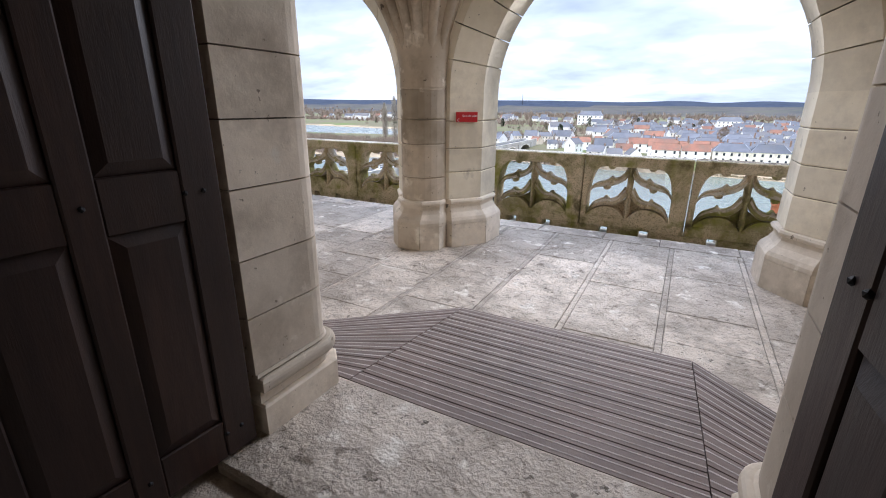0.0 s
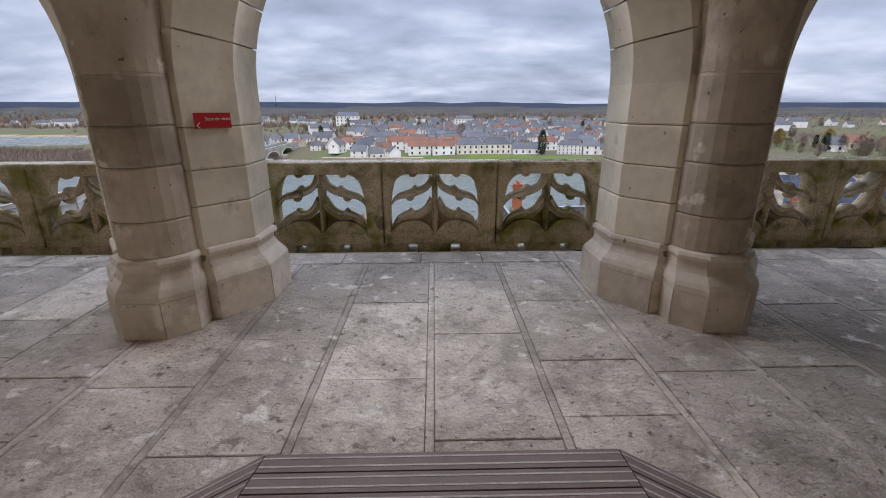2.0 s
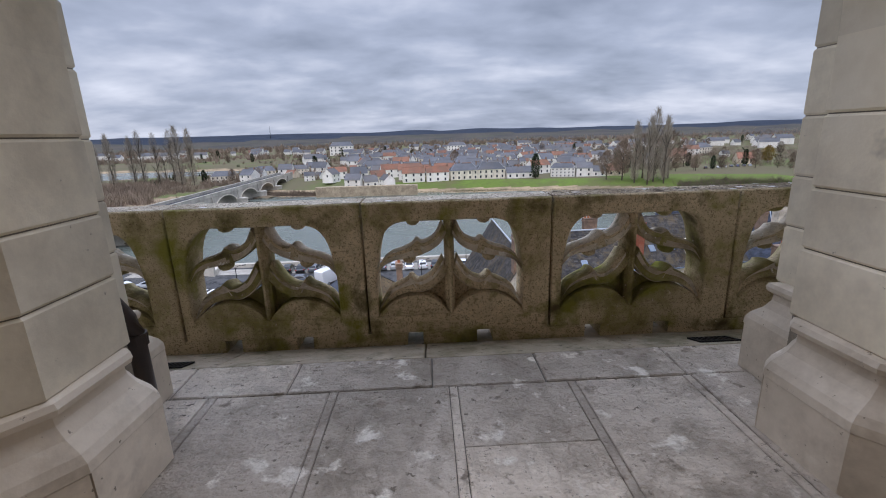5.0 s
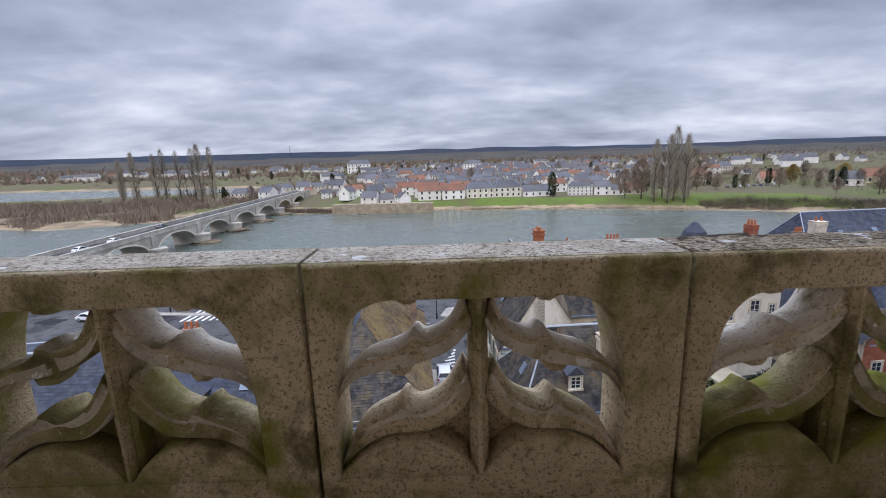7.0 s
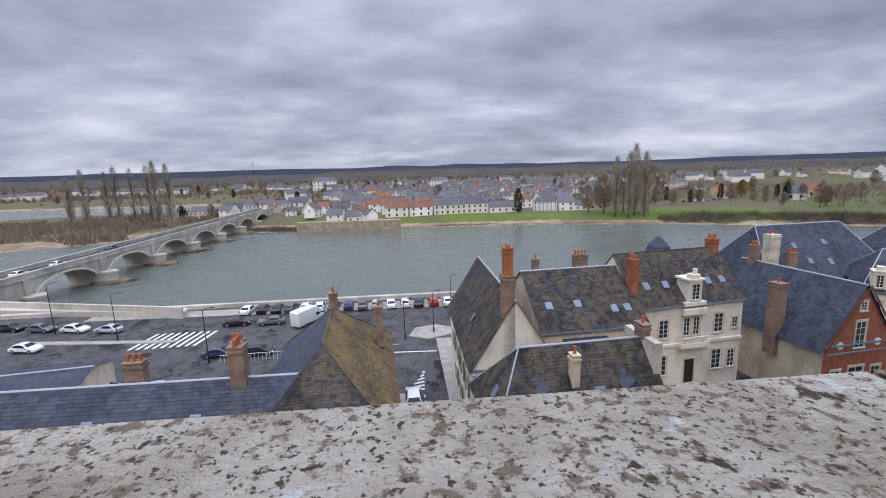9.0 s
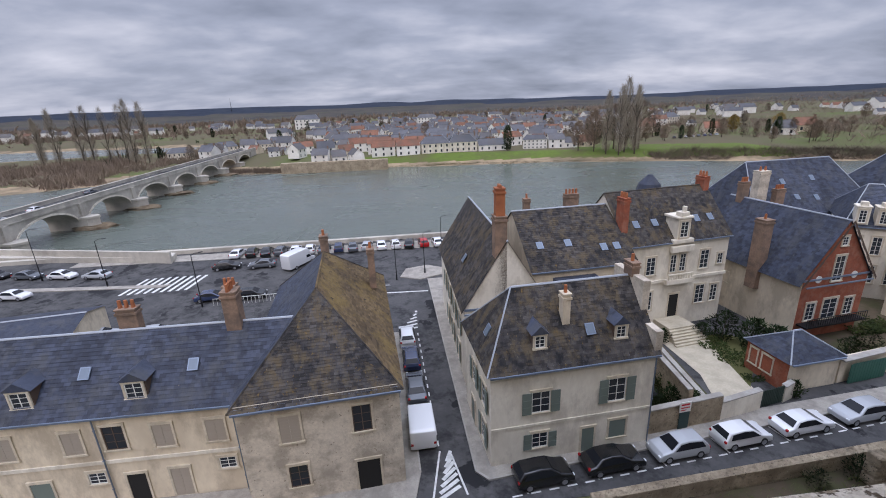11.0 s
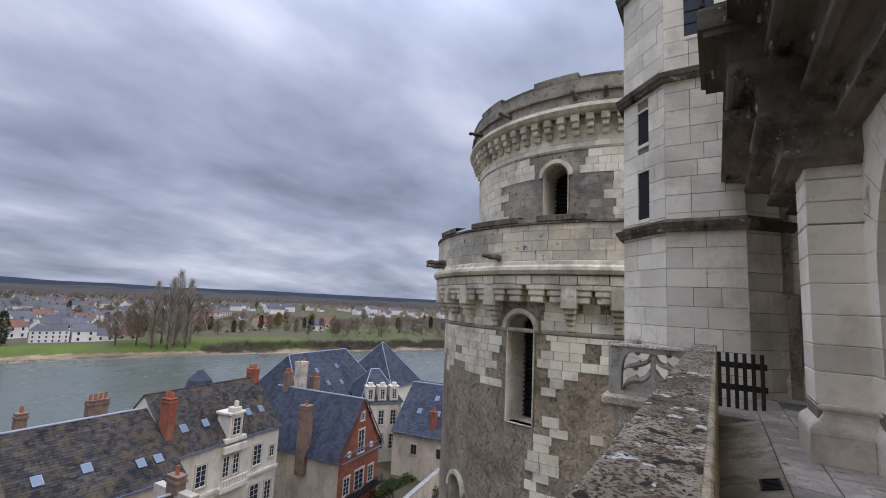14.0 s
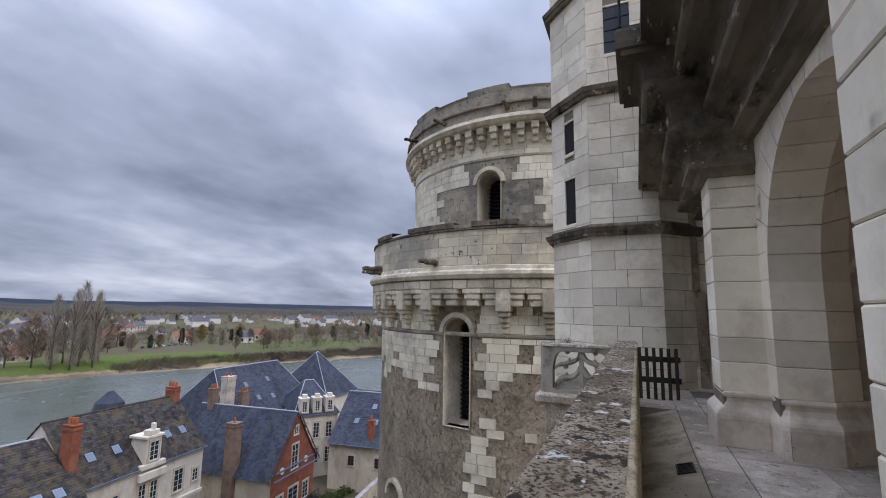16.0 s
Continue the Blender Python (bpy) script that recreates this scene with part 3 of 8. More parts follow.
while x < 10:
    w = rng.choice((1.1, 1.3, 1.55))
    gs = boxes((x + 0.005, -0.55, -0.07, x + w - 0.005, 0.012, -0.006), bevel=0.008)
    for v in gs.verts:
        v.co.z -= 0.165 * max(0.0, min(1.0, (v.co.y + 0.55) / 0.55))
    box(gs, x + 0.005, 0.012, -0.22, x + w - 0.005, 0.33, -0.178)
    part("gutter_slab", gs, GUTTER, floor)
    x += w
part("room_flagstone", boxes((-3.8, -9.3, -0.06, 3.6, -6.22, -0.004)), FLAG, floor)
sill = part("door_sill", boxes((DX0 - 0.05, -6.35, -0.05, DX1 + 0.05, -5.44, 0.055), bevel=0.02), FLAG, None)
tagged(sill, "worn pale stone threshold slab in the doorway", "threshold", "", "structure")

# deck ramp of grooved boards in front of the door
deck = empty("deck_ramp", pose(0, 0, 0), "brown grooved composite deck ramp with splayed sides on the flagstones", "ramp")
BW = 0.128
# added black sheet under the boards, giving the gaps their shade by colour
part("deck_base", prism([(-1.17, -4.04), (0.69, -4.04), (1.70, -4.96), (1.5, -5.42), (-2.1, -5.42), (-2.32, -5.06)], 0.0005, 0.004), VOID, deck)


def board(parent, p0, p1, p2, p3):
    """A board over four plan corners (front edge first), with two light grip strips."""
    z0, z1 = 0.002, 0.034
    bm = prism([p0, p1, p2, p3], z0, z1)
    b = part("deck_board", bm, DECK, parent)
    for t0, t1 in ((0.20, 0.29), (0.68, 0.77)):
        def mixp(a, c, t):
            return (a[0] + (c[0] - a[0]) * t, a[1] + (c[1] - a[1]) * t)
        q = [mixp(p0, p3, t0), mixp(p1, p2, t0), mixp(p1, p2, t1), mixp(p0, p3, t1)]
        part("grip_strip", prism(q, z1 - 0.002, z1 + 0.002), DECK_STRIP, b)


FY, BYD = -4.03, -5.43
nb = int((FY - BYD) / BW)
for i in range(nb + 1):
    ya, yb = FY - BW * i - 0.005, max(FY - BW * (i + 1) + 0.005, BYD)
    if ya - yb < 0.03:
        continue

    def edge_l(y):
        return -1.17 - 0.19 * (FY - y) / (FY - BYD)

    def edge_r(y):
        return 0.69 + 0.09 * (FY - y) / (FY - BYD)
    board(deck, (edge_l(ya), ya), (edge_r(ya), ya), (edge_r(yb), yb), (edge_l(yb), yb))
for k, (c0, c1, o) in enumerate((((-1.176, FY), (-1.366, BYD), (-2.35, -5.05)), ((0.696, FY), (0.786, BYD), (1.72, -4.95)))):
    # splayed side: boards parallel to the outer edge, from the front corner to the wall
    cnt = 9
    for i in range(cnt):
        t0, t1 = i / cnt + 0.004, (i + 1) / cnt - 0.004
        a0 = (c0[0] + (c1[0] - c0[0]) * t0, c0[1] + (c1[1] - c0[1]) * t0)
        a1 = (c0[0] + (c1[0] - c0[0]) * t1, c0[1] + (c1[1] - c0[1]) * t1)
        wx, wy = o[0], o[1]
        s0 = (wx + (c1[0] - wx) * t0 * 0.35, wy + (BYD - wy) * min(1, t0 * 1.05) )
        s1 = (wx + (c1[0] - wx) * t1 * 0.35, wy + (BYD - wy) * min(1, t1 * 1.05) )
        if k == 0:
            board(deck, s0, a0, a1, s1)
        else:
            board(deck, a0, s0, s1, a1)

# ---- carved parapet ----
PAR_T, PAR_H, PANEL, SEAM = 0.33, 1.08, 1.56, -0.98


STEM_X = -0.07   # the tracery sits a little off the middle of its panel


def mirror(pts):
    return [(-a, b) for a, b in pts][::-1]


HALF_OPEN = [(0.0, 0.915), (-0.34, 0.918)] + smooth_line([(-0.39, 0.914), (-0.45, 0.897), (-0.505, 0.858), (-0.552, 0.785), (-0.583, 0.68), (-0.602, 0.57), (-0.614, 0.45), (-0.616, 0.28), (-0.616, 0.10)], 4)
OPEN = [(x + STEM_X, z) for x, z in HALF_OPEN + mirror(HALF_OPEN)[:-1]]
PW = PANEL / 2 - 0.008
frame_mesh = plate([[(-PW, -0.062), (-PW, 1.077), (PW, 1.077), (PW, -0.062)], OPEN], PAR_T - 0.03, 0.014)
frame_mesh.materials.append(MOSSY)
# each leaf: its lower edge and its ridge, from the tip to the stem
UP_LOW = smooth_line([(-0.622, 0.44), (-0.548, 0.535), (-0.462, 0.569), (-0.362, 0.586), (-0.281, 0.600), (-0.236, 0.614), (-0.191, 0.632), (-0.137, 0.658), (-0.074, 0.709), (-0.020, 0.785)], 4)
UP_RIDGE = smooth_line([(-0.622, 0.475), (-0.556, 0.590), (-0.481, 0.647), (-0.394, 0.675), (-0.318, 0.712), (-0.274, 0.758), (-0.232, 0.730), (-0.170, 0.749), (-0.111, 0.796), (-0.060, 0.905)], 4)
DOWN_LOW = smooth_line([(-0.622, 0.10), (-0.538, 0.200), (-0.451, 0.256), (-0.375, 0.280), (-0.302, 0.282), (-0.246, 0.280), (-0.200, 0.292), (-0.144, 0.323), (-0.078, 0.382), (-0.020, 0.455)], 4)
DOWN_RIDGE = smooth_line([(-0.622, 0.135), (-0.566, 0.253), (-0.521, 0.320), (-0.436, 0.372), (-0.370, 0.405), (-0.336, 0.442), (-0.294, 0.396), (-0.220, 0.410), (-0.146, 0.466), (-0.066, 0.600)], 4)
INFILL = smooth_line([(-0.64, 0.085), (-0.612, 0.118), (-0.528, 0.198), (-0.432, 0.252), (-0.339, 0.274), (-0.246, 0.274), (-0.154, 0.243), (-0.081, 0.186), (-0.026, 0.118), (0.0, 0.085)], 3) + [(0.0, -0.02), (-0.64, -0.02)]


def leaf_mesh(name, low, ridge, deep):
    """A carved leaf lofted along its length: hollowed front, sharp ridge, broad top falling to the back, undercut belly."""
    bm = bmesh.new()
    rows = []
    n = len(low)
    for i, ((bx, bz), (rx, rz)) in enumerate(zip(low, ridge)):
        u = i / (n - 1)
        body = math.sin(math.pi * min(1.0, 0.08 + u * 0.95)) ** 0.5
        bud = math.exp(-((u - 0.55) / 0.055) ** 2)
        ridge_y = 0.050 - 0.030 * body - 0.022 * bud
        sec = []
        for k, y in ((0.0, 0.070), (0.10, 0.040), (0.30, 0.052 - 0.012 * bud), (0.55, 0.058 - 0.020 * bud), (0.80, 0.036 - 0.020 * bud), (0.94, ridge_y), (1.0, ridge_y + 0.012)):
            sec.append((bx + (rx - bx) * k, y, bz + (rz - bz) * k))
        sec.append((rx, 0.10, rz + 0.006))
        sec.append((rx, 0.17, rz - 0.004))
        sec.append((rx + (bx - rx) * 0.1, deep, rz - 0.030))
        sec.append((rx + (bx - rx) * 0.6, deep + 0.01, bz + (rz - bz) * 0.45))
        sec.append((bx, deep - 0.03, bz + (rz - bz) * 0.12))
        sec.append((bx, 0.13, bz + 0.004))
        rows.append([bm.verts.new(c) for c in sec])
    m_ = len(rows[0])
    for a, b in zip(rows, rows[1:]):
        for i in range(m_):
            bm.faces.new((a[i], a[(i + 1) % m_], b[(i + 1) % m_], b[i]))
    bm.faces.new(rows[0])
    bm.faces.new(rows[-1][::-1])
    bmesh.ops.recalc_face_normals(bm, faces=bm.faces)
    me = bpy.data.meshes.new(name)
    bm.to_mesh(me)
    bm.free()
    me.materials.append(LEAF_LIT)
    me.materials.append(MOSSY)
    # upward faces carry the sky-lit tone, all others the darker mossy stone as shaded
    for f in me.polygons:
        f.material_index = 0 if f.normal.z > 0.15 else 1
        f.use_smooth = True
    return me


def cusp_mesh(x, z):
    """A small pointed lobe hanging in the head of an opening."""
    bm = bmesh.new()
    bmesh.ops.create_icosphere(bm, subdivisions=2, radius=1.0)
    for v in bm.verts:
        v.co = Vector((x + v.co.x * 0.062, 0.17 + v.co.y * 0.10, z + v.co.z * (0.052 if v.co.z < 0 else 0.035)))
    me = mesh_of("cusp", bm, MOSSY)
    me.polygons.foreach_set("use_smooth", [True] * len(me.polygons))
    return me


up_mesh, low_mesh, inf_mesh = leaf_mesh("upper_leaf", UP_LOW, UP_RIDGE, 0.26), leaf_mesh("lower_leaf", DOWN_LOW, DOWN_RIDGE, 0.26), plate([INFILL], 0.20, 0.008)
inf_mesh.materials.append(MOSSY)
cusp_a, cusp_b = cusp_mesh(-0.30, 0.905), cusp_mesh(-0.345, 0.575)
recess_mesh = plate([[(-0.30, 0.06), (0.0, 0.06), (0.0, 0.46), (-0.06, 0.38), (-0.16, 0.31), (-0.30, 0.285)]], 0.06, 0.002)
recess_mesh.materials.append(MOSSY)
stem_bm = bmesh.new()
for w, y0 in ((0.040, 0.055), (0.024, 0.022)):
    prism([(-w, y0 + 0.20), (-w, y0 + 0.03), (-w * 0.35, y0), (w * 0.35, y0), (w, y0 + 0.03), (w, y0 + 0.20)], 0.10, 0.93, stem_bm)
stem_mesh = mesh_of("stem", stem_bm, MOSSY)
FLIP = Matrix.Diagonal((-1, 1, 1, 1))


def flipped(me):
    c = me.copy()
    c.transform(FLIP)
    c.flip_normals()
    return c


LEFT_HALF = (("upper_leaf", up_mesh, 0.015), ("lower_leaf", low_mesh, 0.015), ("base_infill", inf_mesh, 0.02), ("recess_back", recess_mesh, 0.17), ("cusp", cusp_a, 0.0), ("cusp", cusp_b, 0.0))
RIGHT_HALF = tuple((nm, flipped(me), y) for nm, me, y in LEFT_HALF)
coping_bm = bmesh.new()
prism([(-PW, 0.018), (PW, 0.018), (PW, PAR_T + 0.008), (-PW, PAR_T + 0.008)], 1.03, PAR_H, coping_bm)
bmesh.ops.bevel(coping_bm, geom=[e for e in coping_bm.edges if abs(e.verts[0].co.x - e.verts[1].co.x) > 0.5 and e.verts[0].co.z > 1.05], offset=0.015, segments=2, affect="EDGES")
coping_bm.normal_update()
for f in coping_bm.faces:
    f.material_index = 1 if f.normal.y < -0.8 else 0
coping_mesh = mesh_of("coping", coping_bm, LICHEN)
coping_mesh.materials.append(MOSSY)
coping_brown = coping_mesh.copy()
coping_brown.materials[0] = LICHEN_BROWN


def parapet_panel(m, brown=False):
    p = empty("parapet_panel", m, "mossy limestone parapet panel pierced with carved leaf tracery", "parapet", "parapet panels", "structure")
    link("panel_frame", frame_mesh, None, p, pose(0, 0.003, 0))
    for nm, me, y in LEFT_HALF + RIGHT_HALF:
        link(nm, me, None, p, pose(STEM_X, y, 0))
    link("stem", stem_mesh, None, p, pose(STEM_X, 0, 0))
    link("coping", coping_brown if brown else coping_mesh, None, p)
    return p


for k in range(-7, 6):
    parapet_panel(pose(SEAM + PANEL * (k + 0.5), 0, 0), k >= 1)
# foot of the parapet: small feet leave drain slots
feet = []
for k in range(-7, 6):
    c0 = SEAM + PANEL * (k + 0.5)
    s0, s1 = c0 + STEM_X - 0.32, c0 + STEM_X + 0.29
    for a, b in ((c0 - PANEL / 2, s0 - 0.07), (s0 + 0.07, s1 - 0.07), (s1 + 0.07, c0 + PANEL / 2)):
        feet.append((a, 0.02, -0.23, b, PAR_T - 0.02, -0.060))
foot = part("parapet_foot", boxes(*feet), MOSSY)
tagged(foot, "mossy stone foot blocks under the parapet with drain slots", "parapet", "", "structure")
slab_edge = part("terrace_edge", boxes((-12.2, 0.02, -0.5, 8.4, PAR_T + 0.06, -0.225), (-12.2, -0.5, -1.4, 8.4, PAR_T - 0.05, -0.4)), MOSSY)
tagged(slab_edge, "weathered stone edge of the terrace", "ledge", "", "structure")

# sign on a splayed pier face
sg = empty("direction_sign", pose(-2.085, -2.135, 1.675, 0, 0, 49.4) @ Matrix.Scale(0.87, 4), "red sign with white arrow and lettering on stone pier", "sign")
part("sign_plate", boxes((-0.17, -0.016, -0.07, 0.17, -0.004, 0.07), bevel=0.003), RED, sg)
fc = bpy.data.curves.new("sign_text", "FONT")
fc.body, fc.size, fc.extrude, fc.align_x, fc.align_y = "Sens de visite", 0.044, 0.0008, "CENTER", "CENTER"
tob = bpy.data.objects.new("sign_text", fc)
scene.collection.objects.link(tob)
bpy.context.view_layer.update()
tme = bpy.data.meshes.new_from_object(tob.evaluated_get(bpy.context.evaluated_depsgraph_get()))
bpy.data.objects.remove(tob)
tme.materials.clear()
link("lettering", tme, WHITE, sg, pose(0.045, -0.018, 0.015, 90, 0, 0))
arrow = bmesh.new()
for z0, z1 in ((-0.042, -0.016), (-0.042, -0.068)):
    v = [arrow.verts.new(c) for c in ((-0.155, -0.018, z0 - 0.004), (-0.155, -0.018, z0 + 0.004), (-0.125, -0.018, z1 + 0.004), (-0.125, -0.018, z1 - 0.004))]
    arrow.faces.new(v)
part("arrow", arrow, WHITE, sg)

# downpipe in the angle of a pier
dp = empty("downpipe", pose(0, -0.13, 0), "brown painted metal rainwater downpipe beside the pier", "downpipe")
part("pipe", tube([(-2.20, -1.15, 3.6), (-2.20, -1.15, 1.0), (-2.20, -1.15, 0.93), (-2.18, -1.13, 0.84), (-2.11, -1.08, 0.66), (-2.095, -1.07, 0.58), (-2.095, -1.07, 0.0)], 0.055, 14), PIPE, dp, smooth=True)
for p, r in (((-2.20, -1.15, 1.0), 0.066), ((-2.095, -1.07, 0.54), 0.066), ((-2.20, -1.15, 2.0), 0.066)):
    part("collar", tube([(p[0], p[1], p[2] - 0.035), (p[0], p[1], p[2] + 0.035)], r, 14), PIPE, dp)
copy_thing(dp, pose(-BAY, -0.13, 0))
for gx, gy_ in ((-2.45, -0.44), (1.78, -0.40), (5.35, -0.42)):
    g = empty("drain_grate", pose(gx, gy_, -0.004 - 0.165 * (gy_ + 0.55) / 0.55, -16.7), "small dark iron drain grate set in the gutter", "drain", "drain grates")
    part("grate_frame", boxes((-0.16, -0.09, 0, 0.16, -0.07, 0.012), (-0.16, 0.07, 0, 0.16, 0.09, 0.012), (-0.16, -0.07, 0, -0.14, 0.07, 0.012), (0.14, -0.07, 0, 0.16, 0.07, 0.012)), IRON, g)
    for i in range(7):
        part("bar", boxes((-0.12 + i * 0.036, -0.07, 0.001, -0.105 + i * 0.036, 0.07, 0.010)), IRON, g)


# ---- outside of the gallery: cornice, balconies ----
def sweep_x(profile, x0, x1, bm=None):
    bm = bm or bmesh.new()
    a = [bm.verts.new((x0, y, z)) for y, z in profile]
    b = [bm.verts.new((x1, y, z)) for y, z in profile]
    k = len(profile)
    for i in range(k):
        bm.faces.new((a[i], a[(i + 1) % k], b[(i + 1) % k], b[i]))
    bm.faces.new(a[::-1])
    bm.faces.new(b)
    bmesh.ops.recalc_face_normals(bm, faces=bm.faces)
    return bm


CORNICE = [(0.0, 0.0), (0.06, 0.0), (0.09, 0.05), (0.20, 0.09)] + smooth_line([(0.20, 0.12), (0.165, 0.22), (0.19, 0.34), (0.33, 0.40)], 3) + smooth_line([(0.36, 0.40), (0.42, 0.44), (0.43, 0.51), (0.39, 0.56)], 3) + smooth_line([(0.40, 0.60), (0.37, 0.72), (0.42, 0.85), (0.60, 0.92)], 3) + smooth_line([(0.63, 0.92), (0.69, 0.96), (0.70, 1.03), (0.66, 1.08)], 3) + smooth_line([(0.68, 1.12), (0.66, 1.21), (0.72, 1.31), (0.90, 1.36)], 3) + [(0.94, 1.36), (0.94, 1.42), (1.0, 1.44), (1.0, 1.64), (0.97, 1.68)]


def cornice_profile(out, z0, back=-1.60, hs=1.0):
    """Stack of hollows and rolls stepping outwards."""
    k = out + 1.45
    return [(back, z0)] + [(-1.45 + a * k, z0 + b * hs) for a, b in CORNICE] + [(back, z0 + 1.68 * hs)]


def ressaut(px, half, front, out, z0, hs):
    """The same mouldings carried round the head of a buttress."""
    bm = bmesh.new()
    rows = []
    for a, b in CORNICE:
        o = a * out
        rows.append([bm.verts.new(c) for c in ((px - half - o * 0.5, -1.5, z0 + b * hs), (px - half - o * 0.5, front + o, z0 + b * hs), (px + half + o * 0.5, front + o, z0 + b * hs), (px + half + o * 0.5, -1.5, z0 + b * hs))])
    for p, q in zip(rows, rows[1:]):
        for i in range(4):
            bm.faces.new((p[i], p[(i + 1) % 4], q[(i + 1) % 4], q[i]))
    bm.faces.new(rows[0][::-1])
    bm.faces.new(rows[-1])
    bmesh.ops.recalc_face_normals(bm, faces=bm.faces)
    return bm


for n, x0, x1, out, z0 in (("cornice", -12.3, 6.95, -0.20, 3.78), ("cornice", 6.95, 10.38, -0.15, 3.50)):
    c_ob = part("cornice", sweep_x(cornice_profile(out, z0, hs=1.0 if x0 < 0 else 0.57), x0, x1), DARK_STONE)
    tagged(c_ob, "blackened moulded stone cornice carrying a balcony", "cornice", "gallery cornices", "structure")
for px in PIER_X[3:5]:
    tagged(part("corbel", ressaut(px, 0.36, -0.92, 1.04, 3.36, 1.24), DARK_STONE), "blackened moulded stone cornice block over the buttress", "corbel", "gallery corbels", "structure")
tagged(part("wall_upper", boxes((-12.3, -1.9, 4.35, 11.6, -1.45, 9.5)), TUFFEAU_NEW), "pale stone wall of the upper storey", "wall", "", "structure")


def iron_rail(x0, x1, y, z0):
    r = empty("iron_railing", pose(0, 0, 0), "wrought iron balcony railing with star ornaments on the cornice", "railing", "balcony railings")
    for z in (0.08, 0.98):
        part("rail", boxes((x0, y - 0.02, z0 + z, x1, y + 0.02, z0 + z + 0.035)), IRON, r)
    x = x1
    i = 0
    while x > x0:
        part("post" if i % 3 == 0 else "baluster", tube([(x, y, z0), (x, y, z0 + 1.05)], 0.022 if i % 3 == 0 else 0.011, 6), IRON, r)
        if i % 3 == 1:
            for a in range(0, 180, 45):
                dx, dz = 0.13 * math.cos(radians(a)), 0.13 * math.sin(radians(a))
                part("star_bar", tube([(x - dx, y, z0 + 0.55 - dz), (x + dx, y, z0 + 0.55 + dz)], 0.009, 5), IRON, r)
        x -= 0.28
        i += 1
    # return along the end
    for z in (0.08, 0.98):
        part("rail", boxes((x1 - 0.02, -1.2, z0 + z, x1 + 0.02, y - 0.02, z0 + z + 0.035)), IRON, r)
    for k in range(1, 5):
        part("baluster", tube([(x1, y - 0.25 * k, z0), (x1, y - 0.25 * k, z0 + 1.0)], 0.011, 6), IRON, r)


iron_rail(1.0, 6.0, -0.28, 5.46)
iron_rail(6.0, 7.5, 0.06, 5.46)
iron_rail(7.6, 10.3, -0.22, 4.46)

# end of the terrace: return panel, gate, blind wall with doorway
ret = parapet_panel(Matrix.Translation((8.98, 1.06, 0.02)) @ Matrix.Rotation(radians(90), 4, "Z") @ Matrix.Scale(0.86, 4))
tagged(ret, "pale parapet return panel pierced with carved leaf tracery", "parapet", "parapet panels", "structure")
PANEL_PALE = material("pale_parapet_stone", (0.52, 0.48, 0.40), (0.36, 0.33, 0.27), 0.92, 14, 0.4, (0.13, 0.12, 0.09), 0.7, 3.0)
for ch in ret.children:
    if ch.name.split(".")[0] != "coping":
        me = ch.data.copy()
        me.materials.clear()
        me.materials.append(PANEL_PALE)
        ch.data = me
tagged(part("terrace_ledge", boxes((8.55, 0.30, -0.16, 10.9, 1.85, 0.03), (8.75, 0.30, -0.75, 10.9, 1.70, -0.16), (9.0, 0.30, -1.3, 10.9, 1.45, -0.75), bevel=0.04), LICHEN), "lichen-covered corbelled ledge under the parapet return", "ledge", "", "structure")
tagged(part("end_post", boxes((8.76, 0.36, 0.03, 8.98, 0.52, 0.98), (8.76, 1.58, 0.03, 8.98, 1.76, 0.98), bevel=0.015), PANEL_PALE), "pale stone end posts of the parapet return", "parapet", "", "structure")
tuft = bmesh.new()
rng = random.Random(8)
for i in range(70):
    a, r = rng.uniform(0, 6.28), rng.uniform(0.0, 0.16)
    bx, by = 9.05 + r * 0.4 * math.cos(a), 1.3 + r * math.sin(a)
    h = rng.uniform(0.05, 0.2)
    v = [tuft.verts.new(p) for p in ((bx - 0.008, by, 0.95), (bx + 0.008, by + 0.006, 0.95), (bx + rng.uniform(-0.06, 0.06), by + rng.uniform(-0.06, 0.06), 0.95 + h))]
    tuft.faces.new(v)
DRY = material("dry_weeds", (0.16, 0.13, 0.06), (0.08, 0.07, 0.03), 0.9, 20, 0.1)
tagged(part("weeds", tuft, DRY), "tuft of dry weeds growing on the parapet", "weeds", "", "stuff")

gate = empty("picket_gate", pose(9.25, 0, 0), "dark weathered wooden picket gate across the walkway", "gate")
WOOD_GATE = material("dark_gate_wood", (0.06, 0.05, 0.042), (0.03, 0.026, 0.022), 0.85, 16, 0.3)
for i in range(6):
    part("picket", boxes((-0.015, -0.68 + i * 0.125, -0.02, 0.015, -0.62 + i * 0.125, 0.92), bevel=0.006), WOOD_GATE, gate)
for z in (0.28, 0.66):
    part("rail", boxes((0.016, -0.72, z, 0.05, 0.04, z + 0.10), bevel=0.006), WOOD_GATE, gate)
tagged(part("wall_end", boxes((11.0, -1.3, 2.05, 11.4, -0.4, 9.0), (11.0, -0.62, -0.1, 11.4, -0.4, 2.05), (11.0, -1.4, -0.1, 11.4, -1.22, 2.05)), RUBBLE), "dark old wall with a doorway at the end of the walkway", "wall", "", "structure")
tagged(part("walkway", boxes((8.4, -1.3, -0.5, 11.2, 0.33, -0.02)), FLAG), "stone walkway at the end of the terrace", "floor", "", "structure")
tagged(part("castle_wall", boxes((-14, -0.45, -24.0, 8.9, 0.24, -1.4), (8.9, -1.0, -24.0, 12, 0.9, -1.3)), RUBBLE), "high weathered castle wall below the terrace", "wall", "", "structure")

# ---- octagonal stair turret ----
TX, TY, TS = 12.15, 0.17, 1.45
TAP = TS * (1 + math.sqrt(2)) / 2


